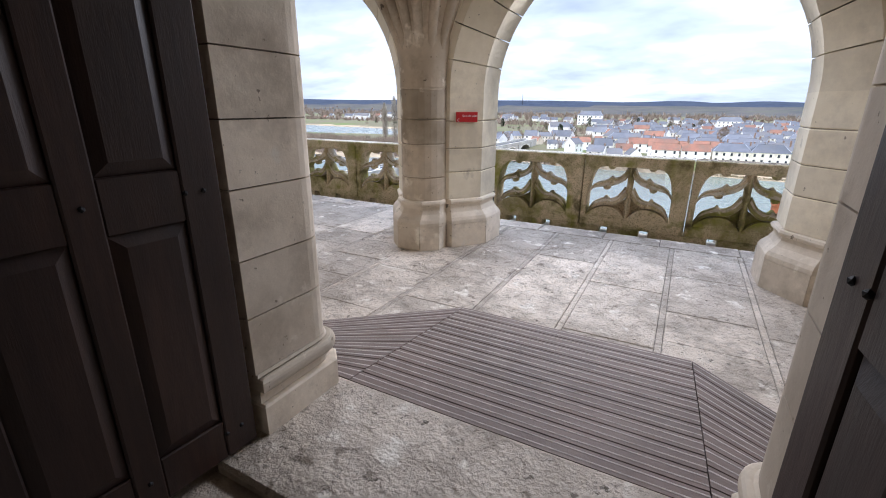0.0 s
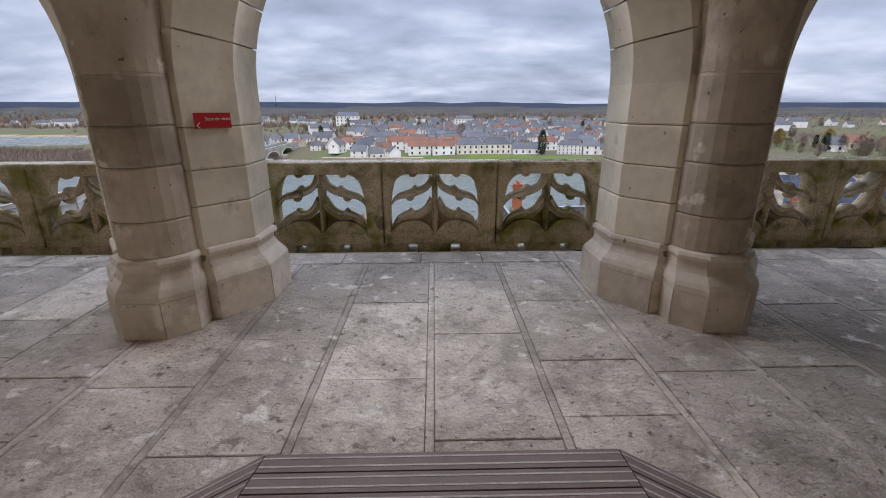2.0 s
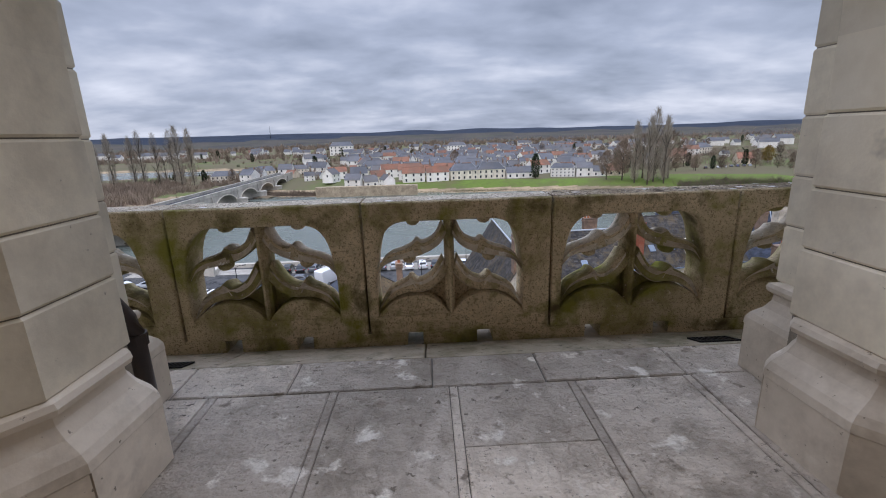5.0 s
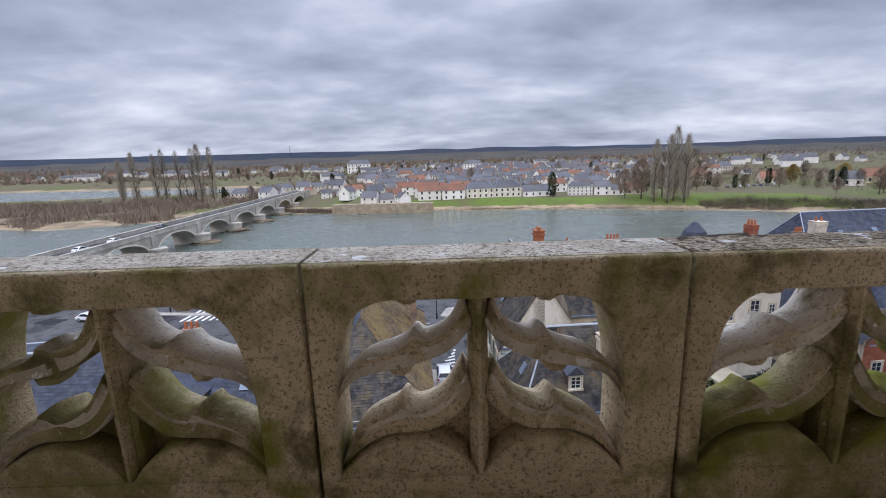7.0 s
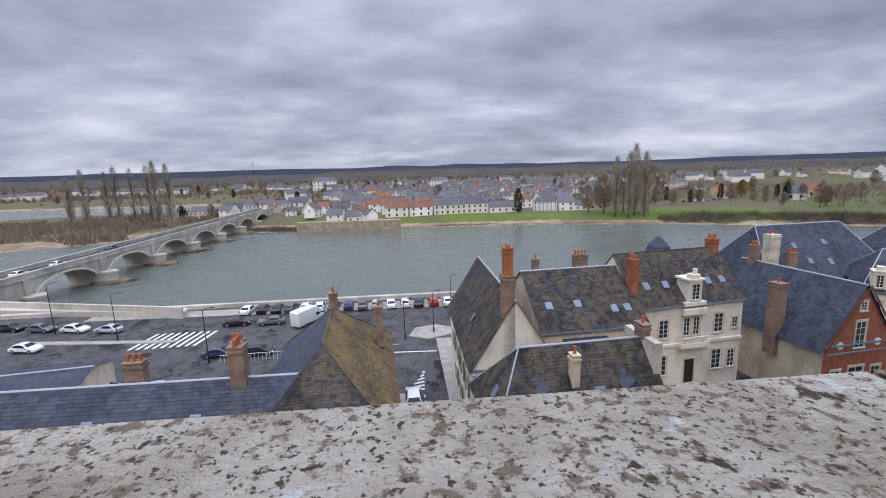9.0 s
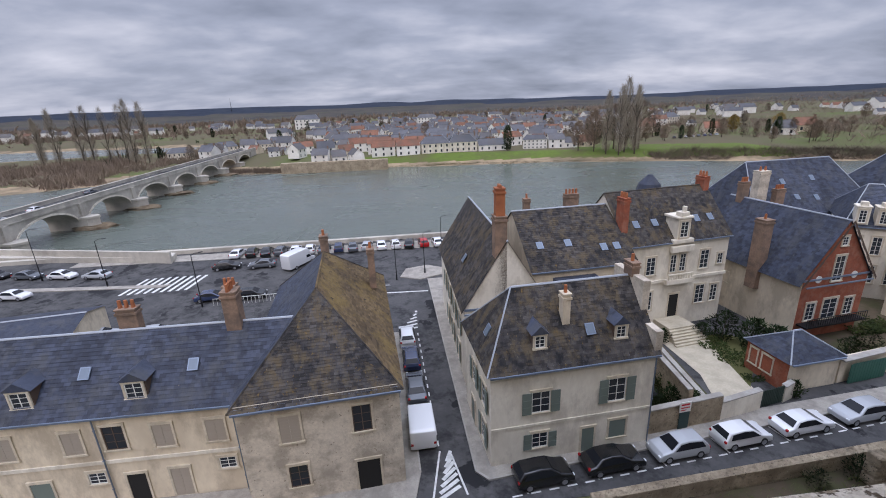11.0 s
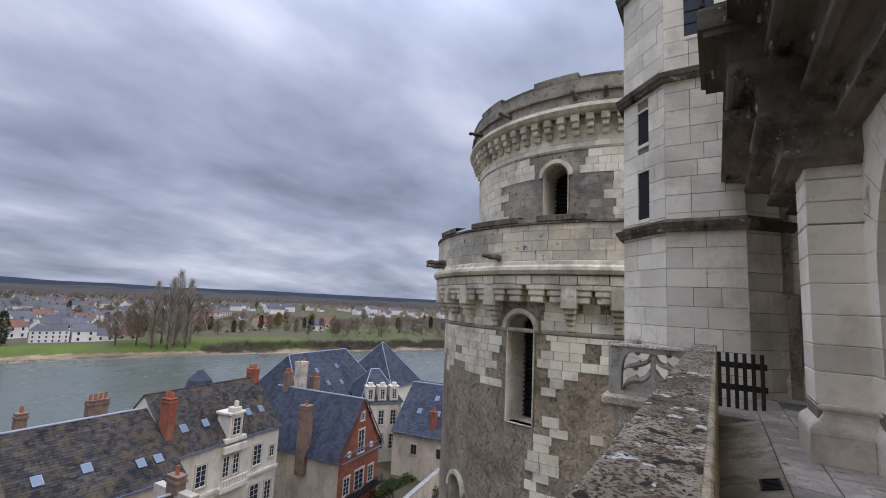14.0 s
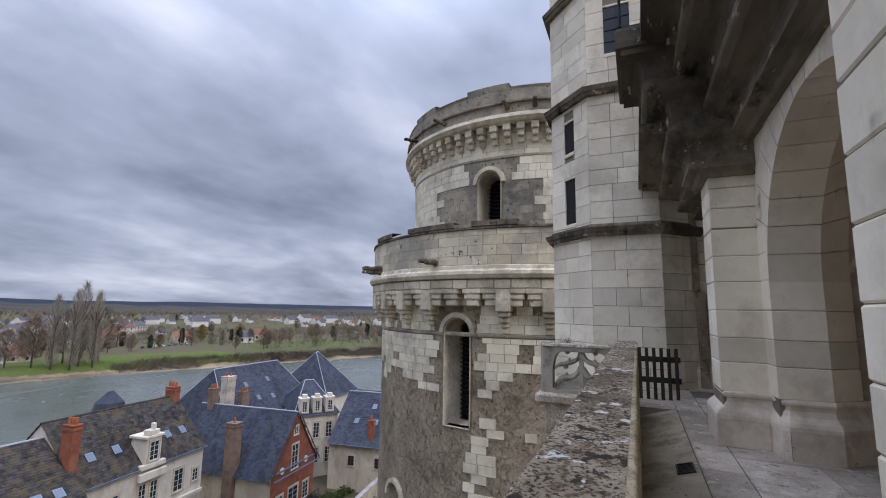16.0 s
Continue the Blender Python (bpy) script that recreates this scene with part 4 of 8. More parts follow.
def octagon(ap):
    r = ap / math.cos(math.pi / 8)
    return [(r * math.cos(math.pi / 8 + i * math.pi / 4), r * math.sin(math.pi / 8 + i * math.pi / 4)) for i in range(8)]


turret = empty("stair_turret", pose(TX, TY, 0), "octagonal pale limestone stair turret with string courses", "turret", "", "structure")
part("core", prism(octagon(TAP - 0.03), -24, 16), MORTAR, turret)
for z in (3.30, 6.72, 9.6, 12.4):
    for zz, g in ((z, 0.10), (z + 0.09, 0.16), (z + 0.19, 0.07)):
        part("string_course", prism(octagon(TAP + g), zz, zz + 0.10, None, octagon(TAP + g + (0.04 if zz < z + 0.15 else -0.05))), DARK_STONE, turret)
rng = random.Random(21)
WINS = {3: [(5.55, 6.35, -0.18, 0.20), (3.72, 4.85, -0.18, 0.20)], 4: [(7.75, 8.95, -0.30, 0.28)]}
for face in (3, 4, 5):
    ang = face * math.pi / 4
    base = Matrix.Rotation(ang, 4, "Z") @ Matrix.Translation((TAP, 0, 0))
    z = -9.0
    while z < 13:
        h = rng.choice((0.36, 0.40, 0.44))
        x = -TS / 2
        cuts = []
        while x < TS / 2 - 0.01:
            w = min(rng.choice((0.5, 0.62, 0.75)), TS / 2 - x)
            if TS / 2 - x - w < 0.2:
                w = TS / 2 - x
            cuts.append((x, x + w))
            x += w
        for a, b in cuts:
            holes = [wn_ for wn_ in WINS.get(face, []) if z < wn_[1] and z + h > wn_[0]]
            spans = [(a, b)]
            for z0, z1, p, q in holes:
                spans = [s for u, v in spans for s in ((u, min(v, p)), (max(u, q), v)) if s[1] - s[0] > 0.04]
            for u, v in spans:
                part("stone_block", boxes((-0.09, u + 0.006, z + 0.006, rng.uniform(-0.004, 0.004), v - 0.006, z + h - 0.006)), TUFFEAU_NEW, turret, m=base)
        z += h
    for z0, z1, p, q in WINS.get(face, []):
        # the slit windows get a black sheet in place of a shaded inside
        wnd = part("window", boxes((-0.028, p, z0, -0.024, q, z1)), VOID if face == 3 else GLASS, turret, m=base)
        part("surround", boxes((-0.03, p - 0.02, z0 - 0.10, 0.02, q + 0.02, z0 - 0.005), (-0.03, p - 0.02, z1 + 0.005, 0.012, q + 0.02, z1 + 0.06), bevel=0.01), TUFFEAU_NEW, turret, m=base)
        if face == 4:
            part("glazing_bar", boxes((-0.022, (p + q) / 2 - 0.015, z0, -0.005, (p + q) / 2 + 0.015, z1), *[(-0.022, p, z0 + (z1 - z0) * k / 4 - 0.01, -0.005, q, z0 + (z1 - z0) * k / 4 + 0.01) for k in (1, 2, 3)]), IRON, turret, m=base)

# ---- great round tower ----
CX, CY, RS, RG, RU = 29.2, 5.93, 10.1, 10.75, 8.25
tower = empty("round_tower", pose(CX, CY, 0), "great round limestone tower, weathered, with corbelled gallery and pale repairs", "tower", "", "structure")
FACE = radians(191.4)


def drum(r, z0, z1, holes, a0, a1, seg, zs=10):
    """Open cylinder shell with rectangular holes (angle0, angle1, z0, z1)."""
    angs = sorted({round(a0 + (a1 - a0) * i / seg, 5) for i in range(seg + 1)} | {round(h[k], 5) for h in holes for k in (0, 1)})
    zz = sorted({round(z0 + (z1 - z0) * i / zs, 4) for i in range(zs + 1)} | {round(h[k], 4) for h in holes for k in (2, 3)})
    bm = bmesh.new()
    vs = [[bm.verts.new((r * math.cos(a), r * math.sin(a), z)) for z in zz] for a in angs]
    for i in range(len(angs) - 1):
        for j in range(len(zz) - 1):
            am, zm = (angs[i] + angs[i + 1]) / 2, (zz[j] + zz[j + 1]) / 2
            if any(h[0] < am < h[1] and h[2] < zm < h[3] for h in holes):
                continue
            bm.faces.new((vs[i][j], vs[i + 1][j], vs[i + 1][j + 1], vs[i][j + 1]))
    bmesh.ops.recalc_face_normals(bm, faces=bm.faces)
    return bm


def ang_at(az, r):
    """Angle on a drum of radius r that is seen on the bearing az from the terrace."""
    ex, ey = -0.18, 0.0
    dx, dy = math.cos(radians(az)), math.sin(radians(az))
    fx, fy = ex - CX, ey - CY
    bq, cq = fx * dx + fy * dy, fx * fx + fy * fy - r * r
    t = -bq - math.sqrt(max(bq * bq - cq, 0))
    return math.atan2(fy + t * dy, fx + t * dx) % math.tau


A_W = ang_at(21.6, RS)
A_L = ang_at(29.0, RS)
A_U = ang_at(17.6, RU)
HW = 0.075
WIN_S = [(A_W - HW, A_W + HW, -3.69, 1.2, True), (A_L - HW, A_L + HW, -11.8, -7.3, True)]
WIN_U = [(A_U - 0.085, A_U + 0.085, 5.7, 8.7, True)]
LO, HI = FACE - radians(120), FACE + radians(100)
part("shaft", drum(RS, -24, 3.0, WIN_S, LO, HI, 90), RUBBLE, tower, smooth=True)
part("upper_drum", drum(RU, 3.0, 11.2, WIN_U, LO, HI, 80), OLD_ISLE, tower, smooth=True)
part("roof_deck", lathe([(8.9, 12.0), (8.9, 12.1)], 40), RUBBLE, tower)
part("gallery_deck", lathe([(RG, 2.95), (RG, 3.05)], 48), RUBBLE, tower)


def block_shell(rows, r0):
    """Many thin curved blocks joined: rows of (a0, a1, z0, z1, proud)."""
    V, Fc = [], []
    for a0, a1, z0, z1, pr in rows:
        n = len(V)
        for a in (a0, (a0 + a1) / 2, a1):
            for r in (r0 - 0.05, r0 + pr):
                for z in (z0, z1):
                    V.append((r * math.cos(a), r * math.sin(a), z))
        for k in (0, 4):
            p = n + k
            Fc += [(p + 2, p + 6, p + 7, p + 3), (p + 1, p + 3, p + 7, p + 5), (p, p + 4, p + 6, p + 2)]
        Fc += [(n, n + 2, n + 3, n + 1), (n + 8, n + 9, n + 11, n + 10)]
    me = bpy.data.meshes.new("stone_blocks")
    me.from_pydata(V, [], Fc)
    me.update()
    return me


def courses(r, z0, z1, hc, wc, lo, hi, keep, windows, seed, proud=0.035):
    rg = random.Random(seed)
    rows = []
    z, odd = z0, 0
    while z < z1 - 0.05:
        h = hc * rg.uniform(0.88, 1.12)
        zt = min(z + h, z1)
        a = lo + (0.5 if odd else 0) * wc / r
        while a < hi:
            w = wc / r * rg.uniform(0.7, 1.25)
            if keep(a + w / 2, (z + zt) / 2, rg) and not any(q[0] - 0.01 < a + w and q[1] + 0.01 > a and q[2] < zt and q[3] + 0.3 > z for q in windows):
                rows.append((a + 0.0012, a + w - 0.0012, z + 0.008, zt - 0.008, proud * rg.uniform(0.7, 1.3)))
            a += w
        z = zt
        odd ^= 1
    return rows


def keep_shaft(a, z, rg):
    """Pale facing stones: a band under the string course with a toothed lower edge, and long-and-short quoins beside the window."""
    d = a - A_W
    n = noise.noise(Vector((a * 16, z * 0.5, 1.7))) + 0.5 * noise.noise(Vector((a * 37, z * 1.1, 4.2)))
    if 0.06 < d < (0.19 if int((z + 40) / 0.8) % 2 else 0.125):
        return z > -10.5
    if d < 0:
        return z > -2.0 - 1.7 * n + 2.2 * max(0, -d - 0.42)
    if d < 0.30:
        return z > -1.6 - 1.5 * n
    return z > -0.7 - 2.6 * n or (n > 0.28 and z > -6)


shaft_rows = courses(RS, -23, 0.35, 0.40, 0.72, FACE - 1.5, FACE + 1.25, keep_shaft, WIN_S, 3)
near_rows = [r for r in shaft_rows if r[2] > -11 and FACE - 1.25 < r[0] < FACE + 0.5][-300:]
for r in near_rows:
    link("stone", block_shell([r], RS), TUFFEAU_BLOCK, tower)
link("stone_blocks", block_shell([r for r in shaft_rows if r not in near_rows], RS), TUFFEAU_ISLE, tower, kind="stuff")
link("stone_blocks", block_shell(courses(RS, 0.55, 2.4, 0.40, 0.8, FACE - 1.5, FACE + 1.25, lambda a, z, rg: rg.random() < 0.85, WIN_S, 5), RS), TUFFEAU_ISLE, tower, kind="stuff")
link("stone_blocks", block_shell(courses(RU, 5.2, 11.2, 0.42, 0.8, FACE - 1.4, FACE + 1.2, lambda a, z, rg: not (0.08 < abs(a - A_U + 0.04) < 0.36 + 0.05 * noise.noise(Vector((0, z * 2, 3))) and z < 7.9), WIN_U, 7), RU), TUFFEAU_ISLE, tower, kind="stuff")
GALLERY_ST = material("ochre_gallery_stone", (0.80, 0.69, 0.48), (0.60, 0.53, 0.41), 0.92, 4, 0.45, (0.32, 0.295, 0.25), 0.75, 0.35, 0.20, per="island", fine=20, spots=[((0.15, 0.14, 0.13), 3, 0.63, 0.06)])
link("stone_blocks", block_shell(courses(RG, 3.6, 5.2, 0.42, 0.95, FACE - 1.55, FACE + 1.25, lambda a, z, rg: True, [], 9, 0.02), RG), GALLERY_ST, tower, kind="stuff")
link("stone_blocks", block_shell(courses(RU, 5.2, 7.9, 0.40, 0.7, A_U - 0.42, A_U + 0.40, lambda a, z, rg: 0.09 < abs(a - A_U + 0.04), WIN_U, 17, 0.012), RU), OLD_ISLE, tower, kind="stuff")
part("gallery_parapet", lathe([(RG - 0.5, 3.0), (RG, 3.0), (RG, 5.22), (RG - 0.5, 5.22)], 80, a0=LO, a1=HI), OLD_ISLE, tower)
for prof, nm in (([(RS, 0.36), (RS + 0.07, 0.40), (RS + 0.09, 0.50), (RS, 0.56)], "string_course"), ([(RS + 0.3, 2.92), (RG + 0.18, 3.0), (RG + 0.28, 3.16), (RG + 0.26, 3.30), (RG + 0.10, 3.40), (RG + 0.08, 3.55), (RG, 3.60)], "gallery_cornice"),
                 ([(RG - 0.5, 5.24), (RG + 0.10, 5.22), (RG + 0.10, 5.32), (RG - 0.5, 5.42)], "coping"), ([(RU, 9.3), (RU + 0.06, 9.34), (RU + 0.06, 9.44), (RU, 9.5)], "string_course"),
                 ([(RU + 0.30, 10.95), (8.85, 11.05), (9.0, 11.2), (8.95, 11.4), (8.75, 11.5)], "upper_cornice"), ([(8.30, 11.4), (8.72, 11.4), (8.74, 12.75), (8.30, 12.75)], "upper_parapet")):
    part(nm, lathe(prof, 90, a0=LO, a1=HI), DARK_STONE if nm == "coping" else TOWER_TRIM if "cornice" in nm else OLD_ISLE, tower)
# raised lengths of coping on the gallery parapet
for a0, a1 in ((A_W - 0.62, A_W - 0.40), (A_W - 0.26, A_W + 0.02), (A_W + 0.10, A_W + 0.30)):
    part("raised_coping", lathe([(RG - 0.5, 5.38), (RG + 0.14, 5.34), (RG + 0.14, 5.58), (RG - 0.5, 5.62)], 8, a0=a0, a1=a1), DARK_STONE, tower)
# stepped copings on the upper parapet
for i in range(22):
    a = FACE - 1.5 + i * 0.135
    up = 0.30 if i % 4 < 2 else 0.08
    part("merlon", lathe([(8.28, 12.75), (8.75, 12.75), (8.80, 12.78 + up), (8.25, 12.84 + up)], 3, a0=a, a1=a + 0.134), OLD_ISLE, tower)
corb = bmesh.new()
for z0, z1, o in ((0.55, 0.82, 0.14), (0.82, 1.05, 0.26), (1.05, 1.30, 0.40), (1.30, 1.52, 0.55), (1.52, 2.52, 0.70)):
    box(corb, -0.1, -0.12 - 0.30 * o, z0, o, 0.12 + 0.30 * o, z1, bevel=0.05)
corb_me = mesh_of("corbel", corb, TOWER_TRIM)
brk = mesh_of("bracket", boxes((-0.1, -0.30, 1.75, 0.55, 0.30, 2.05), (-0.1, -0.38, 2.05, 0.62, 0.38, 2.30), (-0.1, -0.46, 2.30, 0.68, 0.46, 2.55), bevel=0.05), TOWER_TRIM)
lint2 = mesh_of("lintel", boxes((-0.1, -0.62, 2.55, 0.70, 0.62, 2.93), bevel=0.03), TOWER_TRIM)
lint = mesh_of("lintel", boxes((-0.1, -0.36, 2.52, 0.72, 0.36, 2.93), bevel=0.03), TOWER_TRIM)
for i in range(16):
    a = FACE - 1.45 + i * 0.187
    m = Matrix.Rotation(a, 4, "Z") @ Matrix.Translation((RS, 0, 0))
    if abs(((a - A_W + math.pi) % math.tau) - math.pi) > 0.1:
        link("corbel", corb_me, None, tower, m)
    link("lintel", lint, None, tower, m)
    for s in (-1, 1):
        link("bracket", brk, None, tower, Matrix.Rotation(a + s * 0.052, 4, "Z") @ Matrix.Translation((RS, 0, 0)))
    link("lintel", lint2, None, tower, Matrix.Rotation(a + 0.0935, 4, "Z") @ Matrix.Translation((RS, 0, 0)))
c2 = mesh_of("small_corbel", boxes((-0.1, -0.16, 10.0, 0.22, 0.16, 10.3), (-0.1, -0.16, 10.3, 0.42, 0.16, 10.6), (-0.1, -0.2, 10.6, 0.52, 0.2, 10.97), bevel=0.04), TOWER_TRIM)
for i in range(34):
    a = FACE - 1.4 + i * 0.082
    link("small_corbel", c2, None, tower, Matrix.Rotation(a, 4, "Z") @ Matrix.Translation((RU, 0, 0)))
garg = tube([(0, 0, 0), (0.35, 0, 0.05), (0.75, 0, 0.0), (1.0, 0, 0.06), (1.18, 0, 0.02)], 0.17, 7, None, 0.09)
box(garg, 0.95, -0.13, -0.06, 1.22, 0.13, 0.12, bevel=0.04)
garg_me = mesh_of("gargoyle", garg, DARK_STONE)
for az, r, z in ((33.0, RG, 3.75), (32.0, RG, 3.55), (24.6, RG, 3.75)):
    link("gargoyle", garg_me, None, tower, Matrix.Rotation(ang_at(min(az, 31.5), r), 4, "Z") @ Matrix.Translation((r - 0.1, 0, z)))
for az in (28.2, 27.4, 23.6, 15.2, 11.5):
    link("gargoyle", garg_me, None, tower, Matrix.Rotation(ang_at(min(az, 27.3), 8.7), 4, "Z") @ Matrix.Translation((8.6, 0, 11.75)) @ Matrix.Scale(0.8, 4))


def arch_window(a, r, z0, z1, w):
    """Deep arched opening: reveal, dark slit with louvres, moulded surround."""
    h = z1 - z0
    hw = w / 2
    base = Matrix.Rotation(a, 4, "Z") @ Matrix.Translation((r, 0, z0)) @ Matrix.Rotation(radians(90), 4, "Z")
    arc = [(hw * math.cos(t), h - hw + hw * math.sin(t)) for t in [math.pi * i / 14 for i in range(15)]]
    hole = [(-hw, 0)] + [(-x, z) for x, z in arc] + [(hw, 0)]
    k = hw + 0.04
    ring_o = [(-k, -0.02)] + [(-k * math.cos(t), h - hw + k * math.sin(t)) for t in [math.pi * i / 14 for i in range(15)]] + [(k, -0.02)]
    me = plate([ring_o, hole], 1.75)
    link("window_reveal", me, TOWER_TRIM, tower, base @ Matrix.Translation((0, -0.06, 0)))
    hood = [((hw + q) * math.cos(t), h - hw + (hw + q) * math.sin(t)) for q, ts in ((0.26, range(15)), (0.06, range(14, -1, -1))) for t in [math.pi * i / 14 for i in ts]]
    link("hood_mould", plate([hood], 0.22), TOWER_TRIM, tower, base @ Matrix.Translation((0, -0.14, 0)))
    # black board closes the opening, painted as dark as the unlit inside
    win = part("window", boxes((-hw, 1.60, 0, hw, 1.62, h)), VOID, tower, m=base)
    for i in range(int(h / 0.22)):
        part("louvre", boxes((-hw, 1.40, i * 0.22 + 0.03, hw, 1.58, i * 0.22 + 0.07)), IRON, win)
    part("window_sill", boxes((-hw, 0.08, -0.16, hw, 0.5, 0.0), bevel=0.03), TOWER_TRIM, tower, m=base)


arch_window(A_W, RS, -3.69, 1.2, 1.36)
arch_window(A_L, RS, -11.8, -7.3, 1.36)
arch_window(A_U, RU, 5.7, 8.7, 1.25)


# ---- town: ground, river, far land ----
GZ, WZ = -23.4, -28.6
ASPHALT = material("asphalt", (0.100, 0.098, 0.097), (0.066, 0.066, 0.067), 0.85, 3, 0.3, (0.028, 0.028, 0.030), 0.85, 0.45, fine=40, gloss=0.15, spots=[((0.024, 0.024, 0.026), 0.22, 0.60, 0.02)])
PAVE = material("pale_pavement", (0.40, 0.37, 0.32), (0.28, 0.26, 0.23), 0.9, 8, 0.3, (0.20, 0.18, 0.16), 0.5, 0.6)
KERB = material("kerb_stone", (0.42, 0.40, 0.36), (0.30, 0.28, 0.25), 0.9, 6, 0.2)
PAINT = material("road_paint", (0.72, 0.72, 0.70), (0.50, 0.50, 0.48), 0.7, 20, 0.1)
SLATE = material("slate_roof", (0.052, 0.062, 0.090), (0.030, 0.036, 0.054), 0.7, 2.2, 0.3, (0.078, 0.080, 0.084), 0.6, 0.5, 0.34, per="island", fine=12, gloss=0.3, stretch=(1.5, 1.5, 0.4), spots=[((0.024, 0.028, 0.040), 0.9, 0.55, 0.16), ((0.13, 0.12, 0.10), 6, 0.68, 0.05)])
SLATE_MOSS = material("mossy_slate_roof", (0.072, 0.065, 0.060), (0.027, 0.026, 0.027), 0.8, 2.2, 0.5, (0.110, 0.082, 0.046), 0.75, 0.6, 0.42, per="island", fine=10, gloss=0.2, stretch=(1.5, 1.5, 0.35), spots=[((0.20, 0.17, 0.12), 7, 0.65, 0.06), ((0.018, 0.018, 0.020), 1.0, 0.53, 0.14), ((0.14, 0.092, 0.032), 2.2, 0.63, 0.08)])
TILE_BROWN = material("brown_tile_roof", (0.165, 0.115, 0.062), (0.085, 0.062, 0.04), 0.85, 2.2, 0.6, (0.21, 0.145, 0.055), 0.65, 0.4, 0.30, per="island", fine=10, spots=[((0.045, 0.038, 0.03), 2.0, 0.60, 0.10)])
TILE_RED = material("red_tile_roof", (0.27, 0.125, 0.08), (0.17, 0.09, 0.065), 0.85, 1.2, 0.4, (0.14, 0.11, 0.08), 0.5, 0.3, 0.12)
LEAD = plain("lead_ridge", (0.36, 0.39, 0.43), 0.6, 0.1)
ZINC = plain("zinc_gutter", (0.20, 0.25, 0.33), 0.45, 0.5)
PLASTER = material("cream_plaster", (0.74, 0.64, 0.485), (0.58, 0.49, 0.365), 0.9, 3, 0.12, (0.37, 0.305, 0.225), 0.6, 0.5, stretch=(1, 1, 0.5))
PLASTER_W = material("pale_plaster", (0.80, 0.745, 0.63), (0.66, 0.60, 0.49), 0.9, 3, 0.12, (0.42, 0.37, 0.30), 0.5, 0.5, stretch=(1, 1, 0.5))
STONE_H = material("house_rubble_stone", (0.68, 0.60, 0.485), (0.47, 0.41, 0.325), 0.92, 5, 0.6, (0.30, 0.255, 0.205), 0.5, 0.6, fine=8, dist=0.05, spots=[((0.24, 0.20, 0.16), 4, 0.63, 0.06)])
BRICK = material("red_brick", (0.36, 0.115, 0.065), (0.24, 0.08, 0.05), 0.9, 9, 0.35, (0.36, 0.20, 0.14), 0.4, 1.2)
CHIM = material("old_chimney_brick", (0.33, 0.22, 0.155), (0.20, 0.14, 0.105), 0.92, 7, 0.5, (0.12, 0.10, 0.085), 0.6, 0.8)
POT = material("terracotta_pot", (0.42, 0.155, 0.07), (0.28, 0.10, 0.05), 0.85, 10, 0.2)
SURROUND = material("dressed_window_stone", (0.68, 0.60, 0.47), (0.52, 0.45, 0.34), 0.9, 5, 0.2, (0.34, 0.29, 0.22), 0.4, 1.0)
SHUTTER = plain("green_grey_shutter", (0.15, 0.185, 0.16), 0.7)
SHUTTER_TAN = plain("tan_closed_shutter", (0.36, 0.31, 0.25), 0.75)
FRAME_W = plain("white_window_frame", (0.70, 0.70, 0.66), 0.5)
FRAME_D = plain("dark_window_frame", (0.10, 0.065, 0.045), 0.6)
PANE = plain("house_pane", (0.03, 0.036, 0.045), 0.08)
GRASS = material("winter_grass", (0.115, 0.165, 0.030), (0.085, 0.105, 0.030), 0.95, 0.5, 0.3, (0.14, 0.115, 0.06), 0.5, 0.06, fine=3, dist=0.1)
EARTH = material("brown_earth", (0.120, 0.092, 0.060), (0.065, 0.052, 0.036), 0.95, 0.6, 0.3, (0.070, 0.080, 0.030), 0.6, 0.3, fine=4)
GRAVEL = material("pale_gravel", (0.56, 0.50, 0.38), (0.42, 0.37, 0.28), 0.95, 6, 0.3)
HEDGE = material("evergreen_leaves", (0.030, 0.050, 0.018), (0.015, 0.026, 0.010), 0.8, 4, 0.2, random_amount=0.3, per="island")
TWIG = material("bare_twigs", (0.27, 0.205, 0.15), (0.17, 0.13, 0.10), 0.95, 1.5, 0.0, random_amount=0.3, per="island")
TWIG_P = material("pale_poplar_twigs", (0.31, 0.27, 0.205), (0.22, 0.19, 0.145), 0.95, 1.5, 0.0, random_amount=0.3, per="island")
TWIG_D = material("dark_scrub", (0.19, 0.145, 0.105), (0.12, 0.092, 0.07), 0.95, 1.5, 0.0, random_amount=0.3, per="island")
OCHRE_LEAF = material("ochre_leaves", (0.30, 0.20, 0.05), (0.16, 0.12, 0.04), 0.9, 2, 0.0, random_amount=0.3, per="island")
BARK = material("tree_bark", (0.10, 0.08, 0.06), (0.06, 0.05, 0.04), 0.95, 3, 0.3)
BRIDGE_ST = material("bridge_stone", (0.56, 0.52, 0.45), (0.40, 0.37, 0.32), 0.9, 0.8, 0.3, (0.26, 0.24, 0.21), 0.6, 0.15, fine=6)


def line_at(pts, x):
    for (x0, y0), (x1, y1) in zip(pts, pts[1:]):
        if x <= x1:
            t = max(0, min(1, (x - x0) / (x1 - x0)))
            return y0 + (y1 - y0) * t
    return pts[-1][1]


NEAR_BANK = [(-4500, 60), (-600, 90), (-130, 92), (-45, 88), (30, 86), (70, 84), (140, 60), (260, 0), (600, -200), (4500, -1200)]
FAR_BANK = [(-4500, 420), (-900, 300), (-260, 225), (-190, 205), (-150, 222), (-100, 246), (-50, 232), (0, 234), (42, 229), (87, 220), (134, 203), (190, 178), (250, 150), (400, 70), (700, -80), (4500, -900)]
CHAN = [(-4500, 300, 520), (-900, 340, 560), (-520, 330, 520), (-340, 370, 500), (-200, 400, 470), (-150, 425, 440)]


